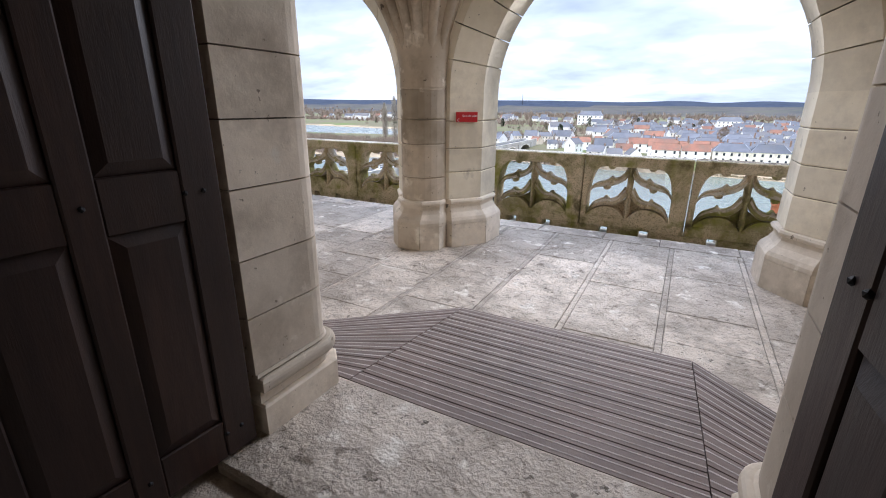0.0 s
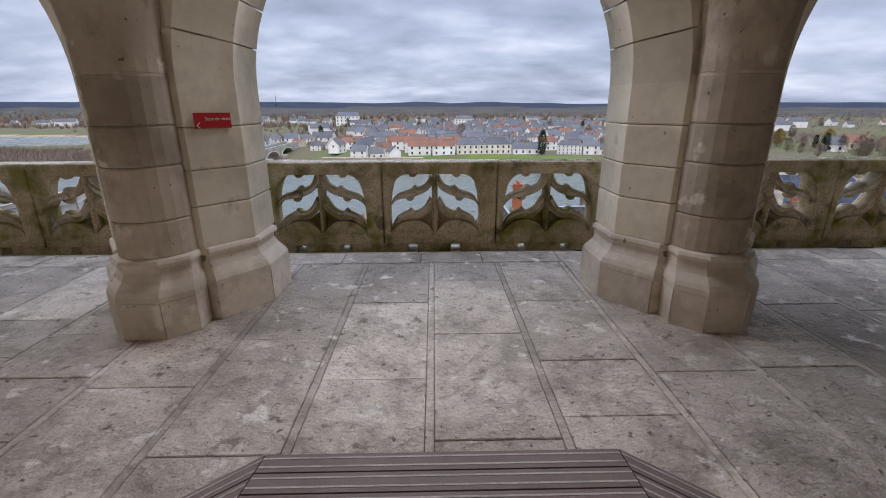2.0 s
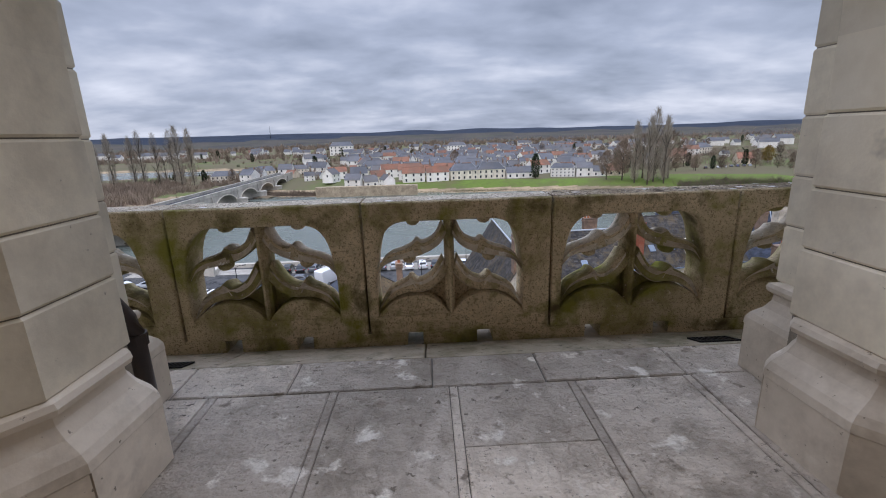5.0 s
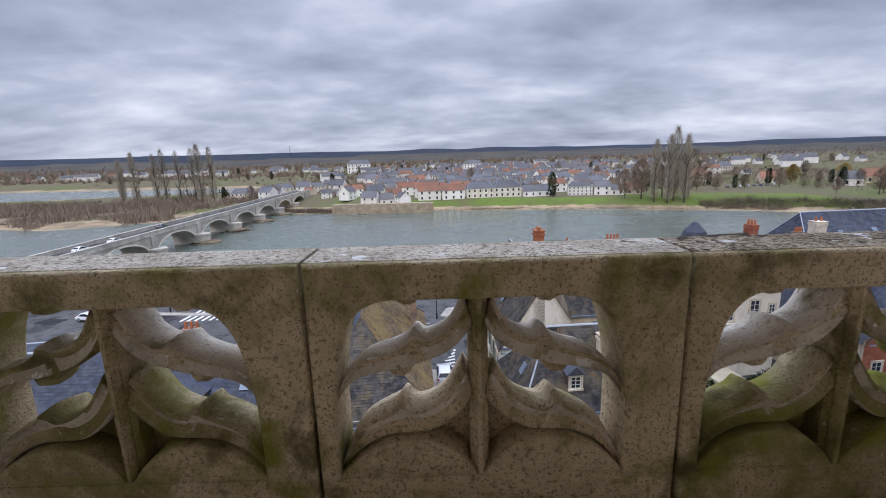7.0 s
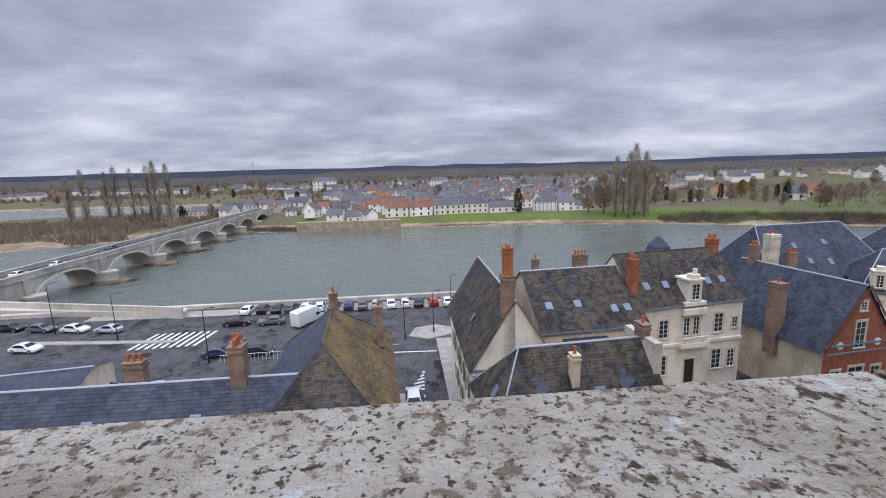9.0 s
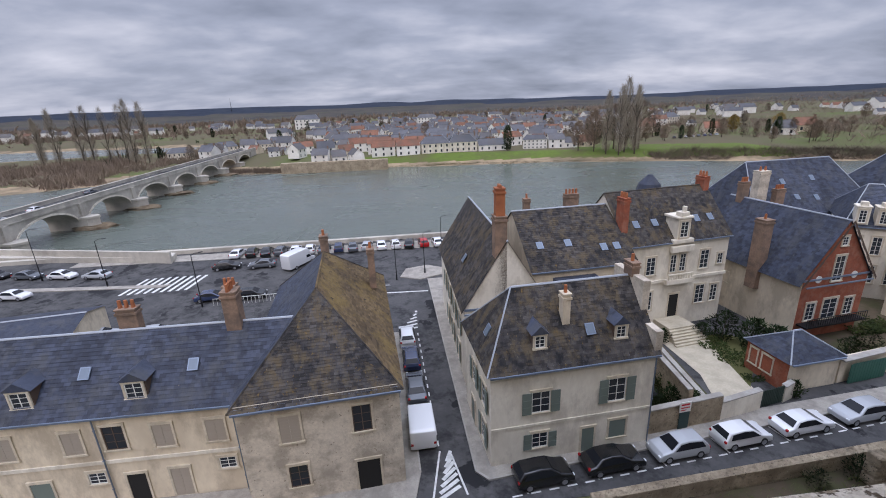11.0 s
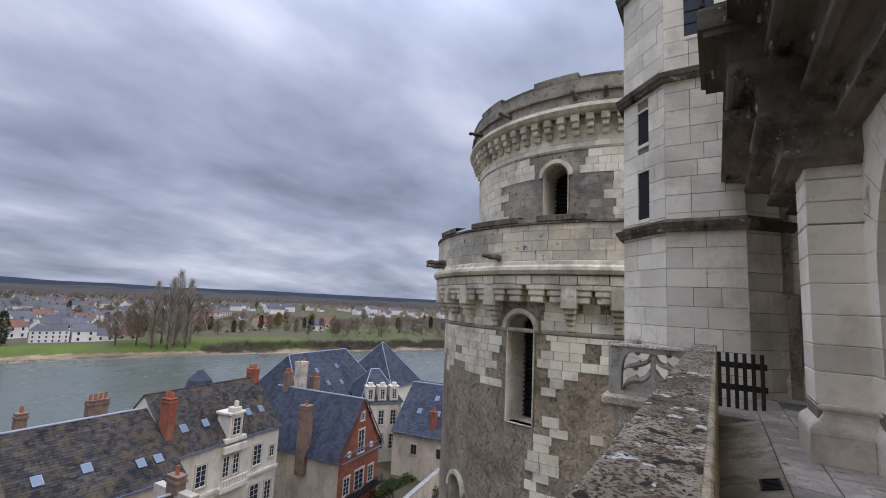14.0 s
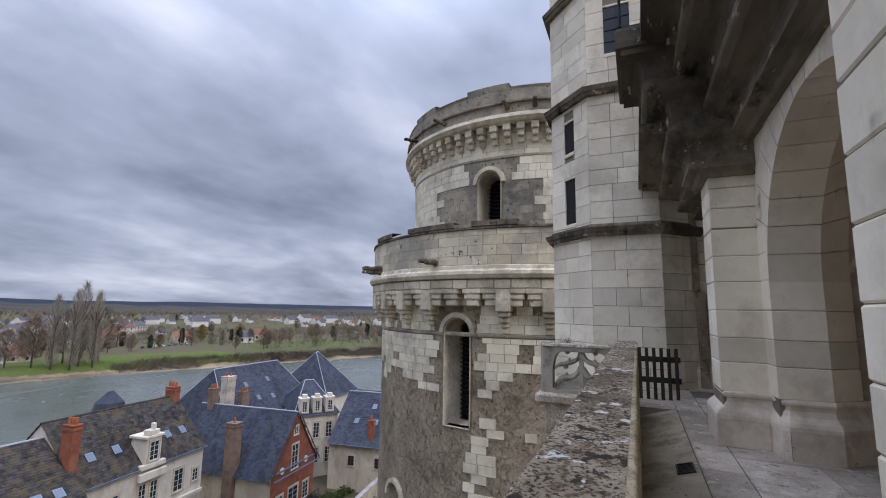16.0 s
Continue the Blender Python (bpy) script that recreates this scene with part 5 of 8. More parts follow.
def smooth01(t):
    t = max(0.0, min(1.0, t))
    return t * t * (3 - 2 * t)


def land(x, y):
    nb, fb = line_at(NEAR_BANK, x), line_at(FAR_BANK, x)
    bed = -31.5
    if y < nb:
        return GZ - 0.03 if x > -200 else GZ - 0.03
    if y < fb:
        return bed + (GZ - bed) * smooth01(1 - (y - nb) / 3.0) if y < nb + 3 else bed + 2.95 * smooth01((y - fb + 12) / 12)
    z = -28.55 + 4.0 * smooth01((y - fb) / (24 if x > -60 else 60))
    z += 0.5 * noise.noise(Vector((x * 0.02, y * 0.02, 0)))
    if x < -150:
        z = min(z, -26.8)
        lo, hi = line_at([(a, b) for a, b, c in CHAN], x), line_at([(a, c) for a, b, c in CHAN], x)
        if lo < y < hi:
            z = -30.0
        elif y > hi:
            z = -28.5 + 3.5 * smooth01((y - hi) / 50)
    d = math.hypot(x, y)
    if d > 1500:
        ridge = 58 - 16 * smooth01((x + 600) / 2400) + 8 * noise.noise(Vector((x * 0.0011, y * 0.0006, 3.3))) + 11 * noise.noise(Vector((x * 0.004, y * 0.002, 8.1)))
        z += (ridge) * smooth01((d - 1500) / 1500)
    return z


def axis(marks):
    out = []
    for a, b, n in marks:
        out += [a + (b - a) * i / n for i in range(n)]
    return out + [marks[-1][1]]


gx = axis([(-4500, -800, 26), (-800, -220, 24), (-220, 300, 104), (300, 900, 24), (900, 4500, 26)])
gy = axis([(-1500, 0, 8), (0, 78, 4), (78, 100, 22), (100, 190, 18), (190, 300, 60), (300, 620, 40), (620, 1500, 16), (1500, 4600, 24)])
gv = [(x, y, land(x, y)) for x in gx for y in gy]
gf = [(i * len(gy) + j, (i + 1) * len(gy) + j, (i + 1) * len(gy) + j + 1, i * len(gy) + j + 1) for i in range(len(gx) - 1) for j in range(len(gy) - 1)]
gme = bpy.data.meshes.new("ground")
gme.from_pydata(gv, [], gf)
gme.update()
# ground: grass and brown fields by patches, bare shore close to the water, wooded hills far away
GROUND = material("valley_ground", (0.115, 0.105, 0.058), (0.125, 0.098, 0.062), 0.95, 0.09, 0.2, (0.10, 0.125, 0.038), 0.9, 0.014, fine=2)
# the blue of distance haze is put into the colour of the hill woods
HILL = material("haze_blue_woods", (0.020, 0.029, 0.048), (0.013, 0.020, 0.035), 0.95, 0.05, 0.0, (0.038, 0.044, 0.056), 0.6, 0.012, spots=[((0.010, 0.016, 0.028), 0.02, 0.58, 0.06)])
SHORE = material("sandy_shore", (0.36, 0.27, 0.17), (0.22, 0.165, 0.11), 0.95, 0.5, 0.3, (0.14, 0.12, 0.07), 0.6, 0.12, fine=4)
BELT = material("brown_winter_woods", (0.080, 0.068, 0.056), (0.042, 0.040, 0.040), 0.95, 0.06, 0.0, (0.070, 0.075, 0.040), 0.5, 0.01)
for m in (GROUND, HILL, SHORE, GRASS, BELT):
    gme.materials.append(m)
for p in gme.polygons:
    c = p.center
    d = math.hypot(c.x, c.y)
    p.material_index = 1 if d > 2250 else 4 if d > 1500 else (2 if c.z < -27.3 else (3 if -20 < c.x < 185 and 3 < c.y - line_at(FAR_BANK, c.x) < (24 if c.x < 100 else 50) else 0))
    p.use_smooth = True
tagged(new("ground", gme), "river valley ground with meadows, shores and far haze-blue wooded hills", "ground", "", "structure")

WATER = bpy.data.materials.new("river_water")
WATER.use_nodes = True
wt = WATER.node_tree
wb = wt.nodes["Principled BSDF"]
wb.inputs["Base Color"].default_value = (0.110, 0.128, 0.108, 1)
wb.inputs["Roughness"].default_value, wb.inputs["IOR"].default_value = 0.16, 1.33
wtc = wt.nodes.new("ShaderNodeNewGeometry")
wmp = wt.nodes.new("ShaderNodeMapping")
wmp.inputs["Scale"].default_value = (0.55, 1.0, 1.0)
wt.links.new(wtc.outputs["Position"], wmp.inputs[0])
wh = []
for sc in (0.9, 0.10):
    nz = wt.nodes.new("ShaderNodeTexNoise")
    nz.inputs["Scale"].default_value, nz.inputs["Detail"].default_value, nz.inputs["Distortion"].default_value = sc, 5, 0.6
    wt.links.new(wmp.outputs[0], nz.inputs["Vector"])
    wh.append(nz.outputs[0])
wad = wt.nodes.new("ShaderNodeMath")
wad.operation = "MULTIPLY"
wt.links.new(wh[0], wad.inputs[0])
wt.links.new(wh[1], wad.inputs[1])
wbp = wt.nodes.new("ShaderNodeBump")
wbp.inputs["Strength"].default_value, wbp.inputs["Distance"].default_value = 0.55, 0.6
wt.links.new(wad.outputs[0], wbp.inputs["Height"])
wt.links.new(wbp.outputs[0], wb.inputs["Normal"])
wcalm = wt.nodes.new("ShaderNodeTexNoise")
wcalm.inputs["Scale"].default_value, wcalm.inputs["Detail"].default_value, wcalm.inputs["Distortion"].default_value = 0.035, 4, 1.5
wt.links.new(wmp.outputs[0], wcalm.inputs["Vector"])
wr = wt.nodes.new("ShaderNodeMapRange")
wr.inputs[1].default_value, wr.inputs[2].default_value, wr.inputs[3].default_value, wr.inputs[4].default_value = 0.4, 0.62, 0.07, 0.32
wt.links.new(wcalm.outputs[0], wr.inputs[0])
wt.links.new(wr.outputs[0], wb.inputs["Roughness"])
tagged(part("water", boxes((-4500, -1400, WZ - 0.01, 4500, 700, WZ)), WATER), "grey-green river water with ripples and eddies", "water", "", "structure")

# streets
tagged(part("road", boxes((-140, 21.6, GZ - 0.2, 120, 84, GZ)), ASPHALT), "grey asphalt streets and quay with dark patches", "road", "", "structure")
tagged(part("quay_wall", boxes((-140, 84.0, -31.0, 70, 85.0, GZ + 0.75), (-140, 85.0, -31.0, 70, 86.2, GZ - 2.4)), BRIDGE_ST), "low stone quay wall along the river", "wall", "", "structure")


def slab(name, pts, z0, z1, mat, label, cat):
    return tagged(part(name, prism(pts, z0, z1), mat), label, cat, "", "structure")


slab("pavement", [(-46, 22.6), (-0.9, 22.8), (-0.4, 25.2), (-1.4, 46), (-2.5, 46), (-2.5, 25.4), (-46, 25.4)], GZ - 0.1, GZ + 0.12, PAVE, "pale cobbled pavement with kerb by the houses", "pavement")
slab("pavement", [(3.4, 24.6), (4.2, 23.7), (18, 25.0), (44, 27.4), (44, 29), (18, 27), (5, 26), (5, 62), (2.6, 62)], GZ - 0.1, GZ + 0.12, PAVE, "pale cobbled pavement round the corner house", "pavement")
slab("pavement", [(-60, 80), (8, 77.5), (30, 78), (30, 82), (-60, 83)], GZ - 0.1, GZ + 0.06, PAVE, "pale quay pavement", "pavement")
slab("traffic_island", [(-1.5, 63.5), (1.5, 62), (5, 63.5), (6, 66), (3, 68), (-0.5, 67)], GZ - 0.1, GZ + 0.12, PAVE, "pale kerbed traffic island", "traffic island")
slab("traffic_island", [(-62, 69.2), (-38, 66.6), (-37, 67.6), (-62, 70.6)], GZ - 0.1, GZ + 0.12, PAVE, "pale kerbed traffic island", "traffic island")
for pts in ([(3.4, 24.6), (4.2, 23.7), (4.32, 23.84), (3.52, 24.7)], [(4.2, 23.7), (44, 27.4), (44, 27.55), (4.2, 23.85)], [(3.4, 24.6), (3.52, 24.6), (2.72, 62), (2.6, 62)], [(-0.4, 25.2), (-1.4, 46), (-1.52, 46), (-0.52, 25.2)]):
    slab("kerb", pts, GZ - 0.1, GZ + 0.135, KERB, "pale kerb stones along the pavement", "kerb")


def stripe(p0, p1, w, name="road_marking"):
    d = Vector((p1[0] - p0[0], p1[1] - p0[1], 0))
    n = Vector((-d.y, d.x, 0)).normalized() * w / 2
    v = [Vector((*p0, GZ + 0.006)) + n, Vector((*p0, GZ + 0.006)) - n, Vector((*p1, GZ + 0.006)) - n, Vector((*p1, GZ + 0.006)) + n]
    bm = bmesh.new()
    bm.faces.new([bm.verts.new(q) for q in v])
    bmesh.ops.recalc_face_normals(bm, faces=bm.faces)
    return tagged(part(name, bm, PAINT), "worn white road marking", "road marking", "road markings", "structure")


for i in range(9):
    stripe((-43 + i * 1.15, 64.6 + i * 0.05), (-42.2 + i * 1.15, 71.2), 0.5)
for i in range(6):
    stripe((3.6, 56.2 + i * 0.9), (5.8, 56.4 + i * 0.9), 0.45)
for i in range(7):
    stripe((0.6 + 0.15 * i, 22.6 + i * 0.55), (2.2 - 0.05 * i, 23.6 + i * 0.55), 0.28)
stripe((0.2, 22.4), (1.1, 27.0), 0.14)
stripe((2.6, 22.8), (1.9, 26.6), 0.14)
for i in range(15):
    stripe((1.05 - 0.05 * i, 27.5 + i * 1.25), (1.03 - 0.05 * i, 28.1 + i * 1.25), 0.12)
for i in range(30):
    stripe((5.5 + i * 1.3, 22.2 + i * 0.115), (6.2 + i * 1.3, 22.26 + i * 0.115), 0.12)
for i in range(9):
    stripe((6.6 + i * 5.15, 22.3 + i * 0.46), (6.2 + i * 5.15, 24.2 + i * 0.46), 0.12)
for i in range(6):
    stripe((-1.6 + i * 0.4, 46.5 + i * 0.9), (0.4, 47.0 + i * 0.9), 0.3)
stripe((-4, 58), (2.4, 57.6), 0.3)
stripe((-12, 61.5), (-3, 60.8), 0.12)

# bank garden and retaining wall below the castle
tagged(part("bank", prism([(-60, 0.3), (60, 0.3), (60, 23.0), (16, 20.4), (-60, 20.2)], GZ - 1, GZ + 0.4, None, [(-60, 0.3), (60, 0.3), (60, 22.8), (16, 20.2), (-60, 20.0)]), EARTH), "rough brown earth bank below the castle", "bank", "", "structure")
tagged(part("retaining_wall", prism([(10, 19.9), (60, 22.9), (60, 23.5), (10, 20.5)], GZ - 1, GZ + 1.5), RUBBLE), "old brown retaining wall along the street", "wall", "", "structure")
ruin = empty("ruined_wall", pose(29.5, 19.6, GZ + 0.4), "broken old stone wall stub overgrown with moss", "wall", "", "structure")
for i in range(9):
    part("stone", boxes((-1.3 + (i % 3) * 0.85, -0.4, (i // 3) * 0.8, -0.5 + (i % 3) * 0.85, 0.5, (i // 3) * 0.8 + 0.78), bevel=0.10), RUBBLE, ruin)


# ---- houses ----
def pane_window(w, h, shutters, frame_mat, cols=2, rows=3):
    """Frame, panes, sill and open shutters on a wall plane y = 0, looking towards -y."""
    t = 0.06
    fr = bmesh.new()
    for r in ((-w / 2, -0.05, 0, -w / 2 + t, 0.02, h), (w / 2 - t, -0.05, 0, w / 2, 0.02, h), (-w / 2 + t, -0.05, 0, w / 2 - t, 0.02, t), (-w / 2 + t, -0.05, h - t, w / 2 - t, 0.02, h)):
        box(fr, *r)
    for c in range(1, cols):
        x = -w / 2 + w * c / cols
        box(fr, x - 0.025, -0.04, t, x + 0.025, 0.01, h - t)
    for c in range(1, rows):
        z = h * c / rows
        box(fr, -w / 2 + t, -0.035, z - 0.016, w / 2 - t, 0.0, z + 0.016)
    frame_me = mesh_of("window_frame", fr, frame_mat)
    pane_me = mesh_of("pane", boxes((-w / 2 + t, -0.02, t, w / 2 - t, -0.012, h - t)), PANE)
    sur = boxes((-w / 2 - 0.14, -0.09, 0, -w / 2 - 0.002, 0.02, h), (w / 2 + 0.002, -0.09, 0, w / 2 + 0.14, 0.02, h), (-w / 2 - 0.16, -0.10, h + 0.002, w / 2 + 0.16, 0.02, h + 0.2), (-w / 2 - 0.18, -0.14, -0.12, w / 2 + 0.18, 0.02, -0.002))
    sur_me = mesh_of("surround", sur, SURROUND)
    sh_me = None
    if shutters:
        sh_me = []
        for s in (-1, 1):
            sm = bmesh.new()
            x0, x1 = sorted((s * (w / 2 + 0.03), s * (w / 2 + 0.03 + w / 2)))
            box(sm, x0, -0.16, -0.02, x1, -0.115, h + 0.02)
            for k in range(1, 3):
                box(sm, x0 + 0.03, -0.175, h * k / 3 - 0.03, x1 - 0.03, -0.16, h * k / 3 + 0.03)
            sh_me.append(mesh_of("shutter", sm, SHUTTER))
    return frame_me, pane_me, sur_me, sh_me


WCACHE = {}


def put_window(parent, m, w, h, style=""):
    key = (round(w, 2), round(h, 2), style)
    if key not in WCACHE:
        WCACHE[key] = pane_window(w, h, "s" in style, FRAME_D if "d" in style else FRAME_W, 2, 4 if "4" in style else 3)
        if "c" in style:
            WCACHE[key] = (mesh_of("closed_shutter", boxes((-w / 2, -0.05, 0, -0.01, 0.0, h), (0.01, -0.05, 0, w / 2, 0.0, h), *[(-w / 2 + 0.04, -0.06, h * k / 9, w / 2 - 0.04, -0.05, h * k / 9 + 0.04) for k in range(1, 9)]), SHUTTER_TAN), None) + WCACHE[key][2:]
        if "b" in style:
            WCACHE[key] = (mesh_of("door_panel", boxes((-w / 2, -0.05, 0, w / 2, 0.0, h), bevel=0.01), VOID), None) + WCACHE[key][2:]
        if "g" in style:
            WCACHE[key] = (mesh_of("door_panel", boxes((-w / 2, -0.05, 0, w / 2, 0.0, h), bevel=0.01), SHUTTER), None) + WCACHE[key][2:]
        if "f" in style:
            WCACHE[key] = (mesh_of("window", boxes((-w / 2, -0.03, 0, w / 2, 0.0, h)), PANE), None, None, None)
    fm, pm, sm, sh = WCACHE[key]
    win = link("door" if ("b" in style or "g" in style) else "window", fm, None, parent, m)
    if pm:
        link("pane", pm, None, win)
    if sm:
        link("surround", sm, None, win)
    if sh:
        for one in sh:
            link("shutter", one, None, win)
    return win


def slates(quad, mat, parent, size=0.42, name="roof_covering", seed=1):
    """Courses of overlapping slates over a roof plane given by its corners (eave left, eave right, ridge right, ridge left)."""
    el, er, rr, rl = [Vector(q) for q in quad]
    nrm = (er - el).cross(rl - el)
    if nrm.length < 1e-4:
        nrm = (er - el).cross(rr - el)
    nrm.normalize()
    if nrm.z < 0:
        nrm.negate()
    rg = random.Random(seed)
    length = max((rl - el).length, (rr - er).length)
    rows = max(3, int(length / (size * 0.62)))
    V, Fc = [], []
    for r in range(rows):
        t0, t1 = r / rows, min(1.0, (r + 1.25) / rows)
        a0, b0 = el.lerp(rl, t0), er.lerp(rr, t0)
        a1, b1 = el.lerp(rl, t1), er.lerp(rr, t1)
        cols = max(1, int((b0 - a0).length / size))
        off = 0.5 * (r % 2)
        for c in range(cols + 1):
            u0, u1 = max(0, (c - off) / cols), min(1, (c + 1 - off) / cols - 0.03 / cols)
            if u1 <= u0:
                continue
            lift = nrm * (0.026 + rg.uniform(0, 0.02))
            n = len(V)
            low0, low1 = a0.lerp(b0, u0), a0.lerp(b0, u1)
            V += [low0 + lift, low1 + lift, a1.lerp(b1, u1) + nrm * 0.012, a1.lerp(b1, u0) + nrm * 0.012, low0, low1]
            Fc += [(n, n + 1, n + 2, n + 3), (n + 4, n + 5, n + 1, n)]
    me = bpy.data.meshes.new(name)
    me.from_pydata([tuple(v) for v in V], [], Fc)
    me.update()
    return link(name, me, mat, parent, kind="stuff")


def chimney(parent, x, y, z0, z1, w=0.7, d=1.1, pots=3, mat=None, pot_h=0.55):
    ch = part("chimney", boxes((x - w / 2, y - d / 2, z0, x + w / 2, y + d / 2, z1), (x - w / 2 - 0.07, y - d / 2 - 0.07, z1 - 0.35, x + w / 2 + 0.07, y + d / 2 + 0.07, z1 - 0.18), (x - w / 2 - 0.05, y - d / 2 - 0.05, z1, x + w / 2 + 0.05, y + d / 2 + 0.05, z1 + 0.1)), mat or CHIM, parent)
    for i in range(pots):
        k = (i + 0.5) / pots - 0.5
        px, py = (x + k * w, y) if w > d else (x, y + k * d)
        part("chimney_pot", tube([(px, py, z1 + 0.1), (px, py, z1 + 0.1 + pot_h)], 0.14, 8, None, 0.11), POT, ch)
    return ch


def dormer(parent, x, y, z, w=1.1, h=1.3, deep=1.6, roof_mat=None):
    d = part("dormer", boxes((x - w / 2, y, z, x + w / 2, y + deep, z + h)), FRAME_D if roof_mat is SLATE else PLASTER, parent)
    bm = bmesh.new()
    o = 0.15
    p = [bm.verts.new(c) for c in ((x - w / 2 - o, y - 0.15, z + h), (x + w / 2 + o, y - 0.15, z + h), (x, y - 0.15, z + h + 0.62), (x - w / 2 - o, y + deep + 0.6, z + h), (x + w / 2 + o, y + deep + 0.6, z + h), (x, y + deep + 0.9, z + h + 0.62))]
    for f in ((0, 1, 2), (0, 2, 5, 3), (1, 4, 5, 2), (0, 3, 4, 1), (3, 5, 4)):
        bm.faces.new([p[i] for i in f])
    bmesh.ops.recalc_face_normals(bm, faces=bm.faces)
    part("dormer_roof", bm, roof_mat or SLATE, d)
    put_window(d, pose(x, y - 0.01, z + 0.12), w * 0.72, h - 0.25)


SKYGLASS = plain("skylight_glass", (0.16, 0.20, 0.25), 0.08)


def skylight(parent, x, y, z, pitch, rz=0):
    s = part("skylight", boxes((-0.34, -0.42, 0.05, 0.34, 0.42, 0.12)), ZINC, parent, m=pose(x, y, z, pitch, 0, rz))
    part("pane", boxes((-0.27, -0.35, 0.12, 0.27, 0.35, 0.13)), SKYGLASS, s)


def house(name, label, m, w, d, eave, ridge, wall_mat, roof_mat, along="x", hips=(0, 0), windows=(), over=0.3, gutter=True, cells=0.42, group="", seed=1):
    """Walls, planked roof planes, gutter, windows. Local: facade on y = 0, x along it, z = 0 the street. hips: run of the hip at each ridge end."""
    hs = empty(name, m, label, "house", group)
    body = bmesh.new()
    box(body, 0, 0, 0, w, d, eave)
    if along == "x":
        pts = [(0, d / 2), (w, d / 2)]
        for x, hp in ((0, hips[0]), (w, hips[1])):
            if not hp:
                v = [body.verts.new(c) for c in ((x, 0, eave), (x, d, eave), (x, d / 2, ridge))]
                body.faces.new(v)
    else:
        for y, hp in ((0, hips[0]), (d, hips[1])):
            if not hp:
                v = [body.verts.new(c) for c in ((0, y, eave), (w, y, eave), (w / 2, y, ridge))]
                body.faces.new(v)
    part("wall_body", body, wall_mat, hs)
    o = over
    k = (ridge - eave) / ((d if along == "x" else w) / 2)
    ez = eave - o * k
    if along == "x":
        r0, r1 = (hips[0] or -0.15), w - (hips[1] or -0.15)
        e0, e1 = -(o if hips[0] else 0.15), w + (o if hips[1] else 0.15)
        A, B, C, D = (e0, -o, ez), (e1, -o, ez), (e1, d + o, ez), (e0, d + o, ez)
        R0, R1 = (r0, d / 2, ridge), (r1, d / 2, ridge)
        planes = [(A, B, R1, R0), (C, D, R0, R1)] + ([(D, A, R0, R0)] if hips[0] else []) + ([(B, C, R1, R1)] if hips[1] else [])
    else:
        r0, r1 = (hips[0] or -0.15), d - (hips[1] or -0.15)
        e0, e1 = -(o if hips[0] else 0.15), d + (o if hips[1] else 0.15)
        A, B, C, D = (-o, e0, ez), (w + o, e0, ez), (w + o, e1, ez), (-o, e1, ez)
        R0, R1 = (w / 2, r0, ridge), (w / 2, r1, ridge)
        planes = [(D, A, R0, R1), (B, C, R1, R0)] + ([(A, B, R0, R0)] if hips[0] else []) + ([(C, D, R1, R1)] if hips[1] else [])
    rb = bmesh.new()
    for pl in planes:
        seen = []
        for q in pl:
            if q not in seen:
                seen.append(q)
        rb.faces.new([rb.verts.new(q) for q in seen])
    bmesh.ops.recalc_face_normals(rb, faces=rb.faces)
    roof = part("roof", rb, roof_mat if not isinstance(roof_mat, tuple) else roof_mat[0], hs)
    for i, pl in enumerate(planes):
        if cells:
            slates(pl, roof_mat[i % len(roof_mat)] if isinstance(roof_mat, tuple) else roof_mat, roof, cells, seed=seed + i)
    part("ridge_cap", tube([R0, R1], 0.10, 6), TILE_BROWN if isinstance(roof_mat, tuple) and TILE_BROWN in roof_mat else LEAD if roof_mat is SLATE or isinstance(roof_mat, tuple) else roof_mat, hs)
    for e, r in ((A, R0), (B, R1 if along == "x" else R0), (C, R1), (D, R0 if along == "x" else R1)):
        if (along == "x" and ((e[0] <= 0 and hips[0]) or (e[0] >= w and hips[1]))) or (along == "y" and ((e[1] <= 0 and hips[0]) or (e[1] >= d and hips[1]))):
            part("hip_cap", tube([(e[0], e[1], e[2] + 0.05), (r[0], r[1], r[2] + 0.02)], 0.06, 5), SLATE_MOSS if isinstance(roof_mat, tuple) and TILE_BROWN in roof_mat else LEAD, hs)
    if gutter:
        part("gutter", boxes((-0.1, -o - 0.12, ez - 0.1, w + 0.1, -o + 0.02, ez + 0.02), (-0.05, -0.12, eave - 0.28, w + 0.05, -0.005, eave - 0.1)), ZINC, hs)
    for face, x, z, ww, hh, st in windows:
        mm = {"F": pose(x, 0, z), "B": pose(x, d, z, 0, 0, 180), "L": pose(0, x, z, 0, 0, -90), "R": pose(w, x, z, 0, 0, 90)}[face]
        put_window(hs, mm, ww, hh, st)
    return hs


def at(x, y, rot=0):
    return pose(x, y, GZ, 0, 0, rot)


E, RG_ = 8.0, 12.7
h2 = house("corner_house", "rubble stone house with steep mossy hipped roof", at(-11.55, 23.6, 5.0), 10.1, 20.0, E, RG_, STONE_H, (SLATE, TILE_BROWN, SLATE_MOSS, SLATE), "y", (6.2, 5.0),
           [("F", 3.1, 4.9, 1.25, 2.0, "c"), ("F", 7.6, 4.9, 1.2, 2.0, "d"), ("F", 3.2, 1.3, 1.2, 1.7, "d"), ("F", 7.7, 0.1, 1.5, 2.4, "b"),
            ("R", 4, 4.9, 1.1, 1.9, "s"), ("R", 8, 4.9, 1.1, 1.9, "s"), ("R", 12, 4.9, 1.1, 1.9, "s"), ("R", 6, 1.2, 1.1, 1.9, "s"), ("R", 10, 1.2, 1.1, 1.9, "s"), ("R", 15, 1.2, 1.1, 1.9, "s")], seed=3)
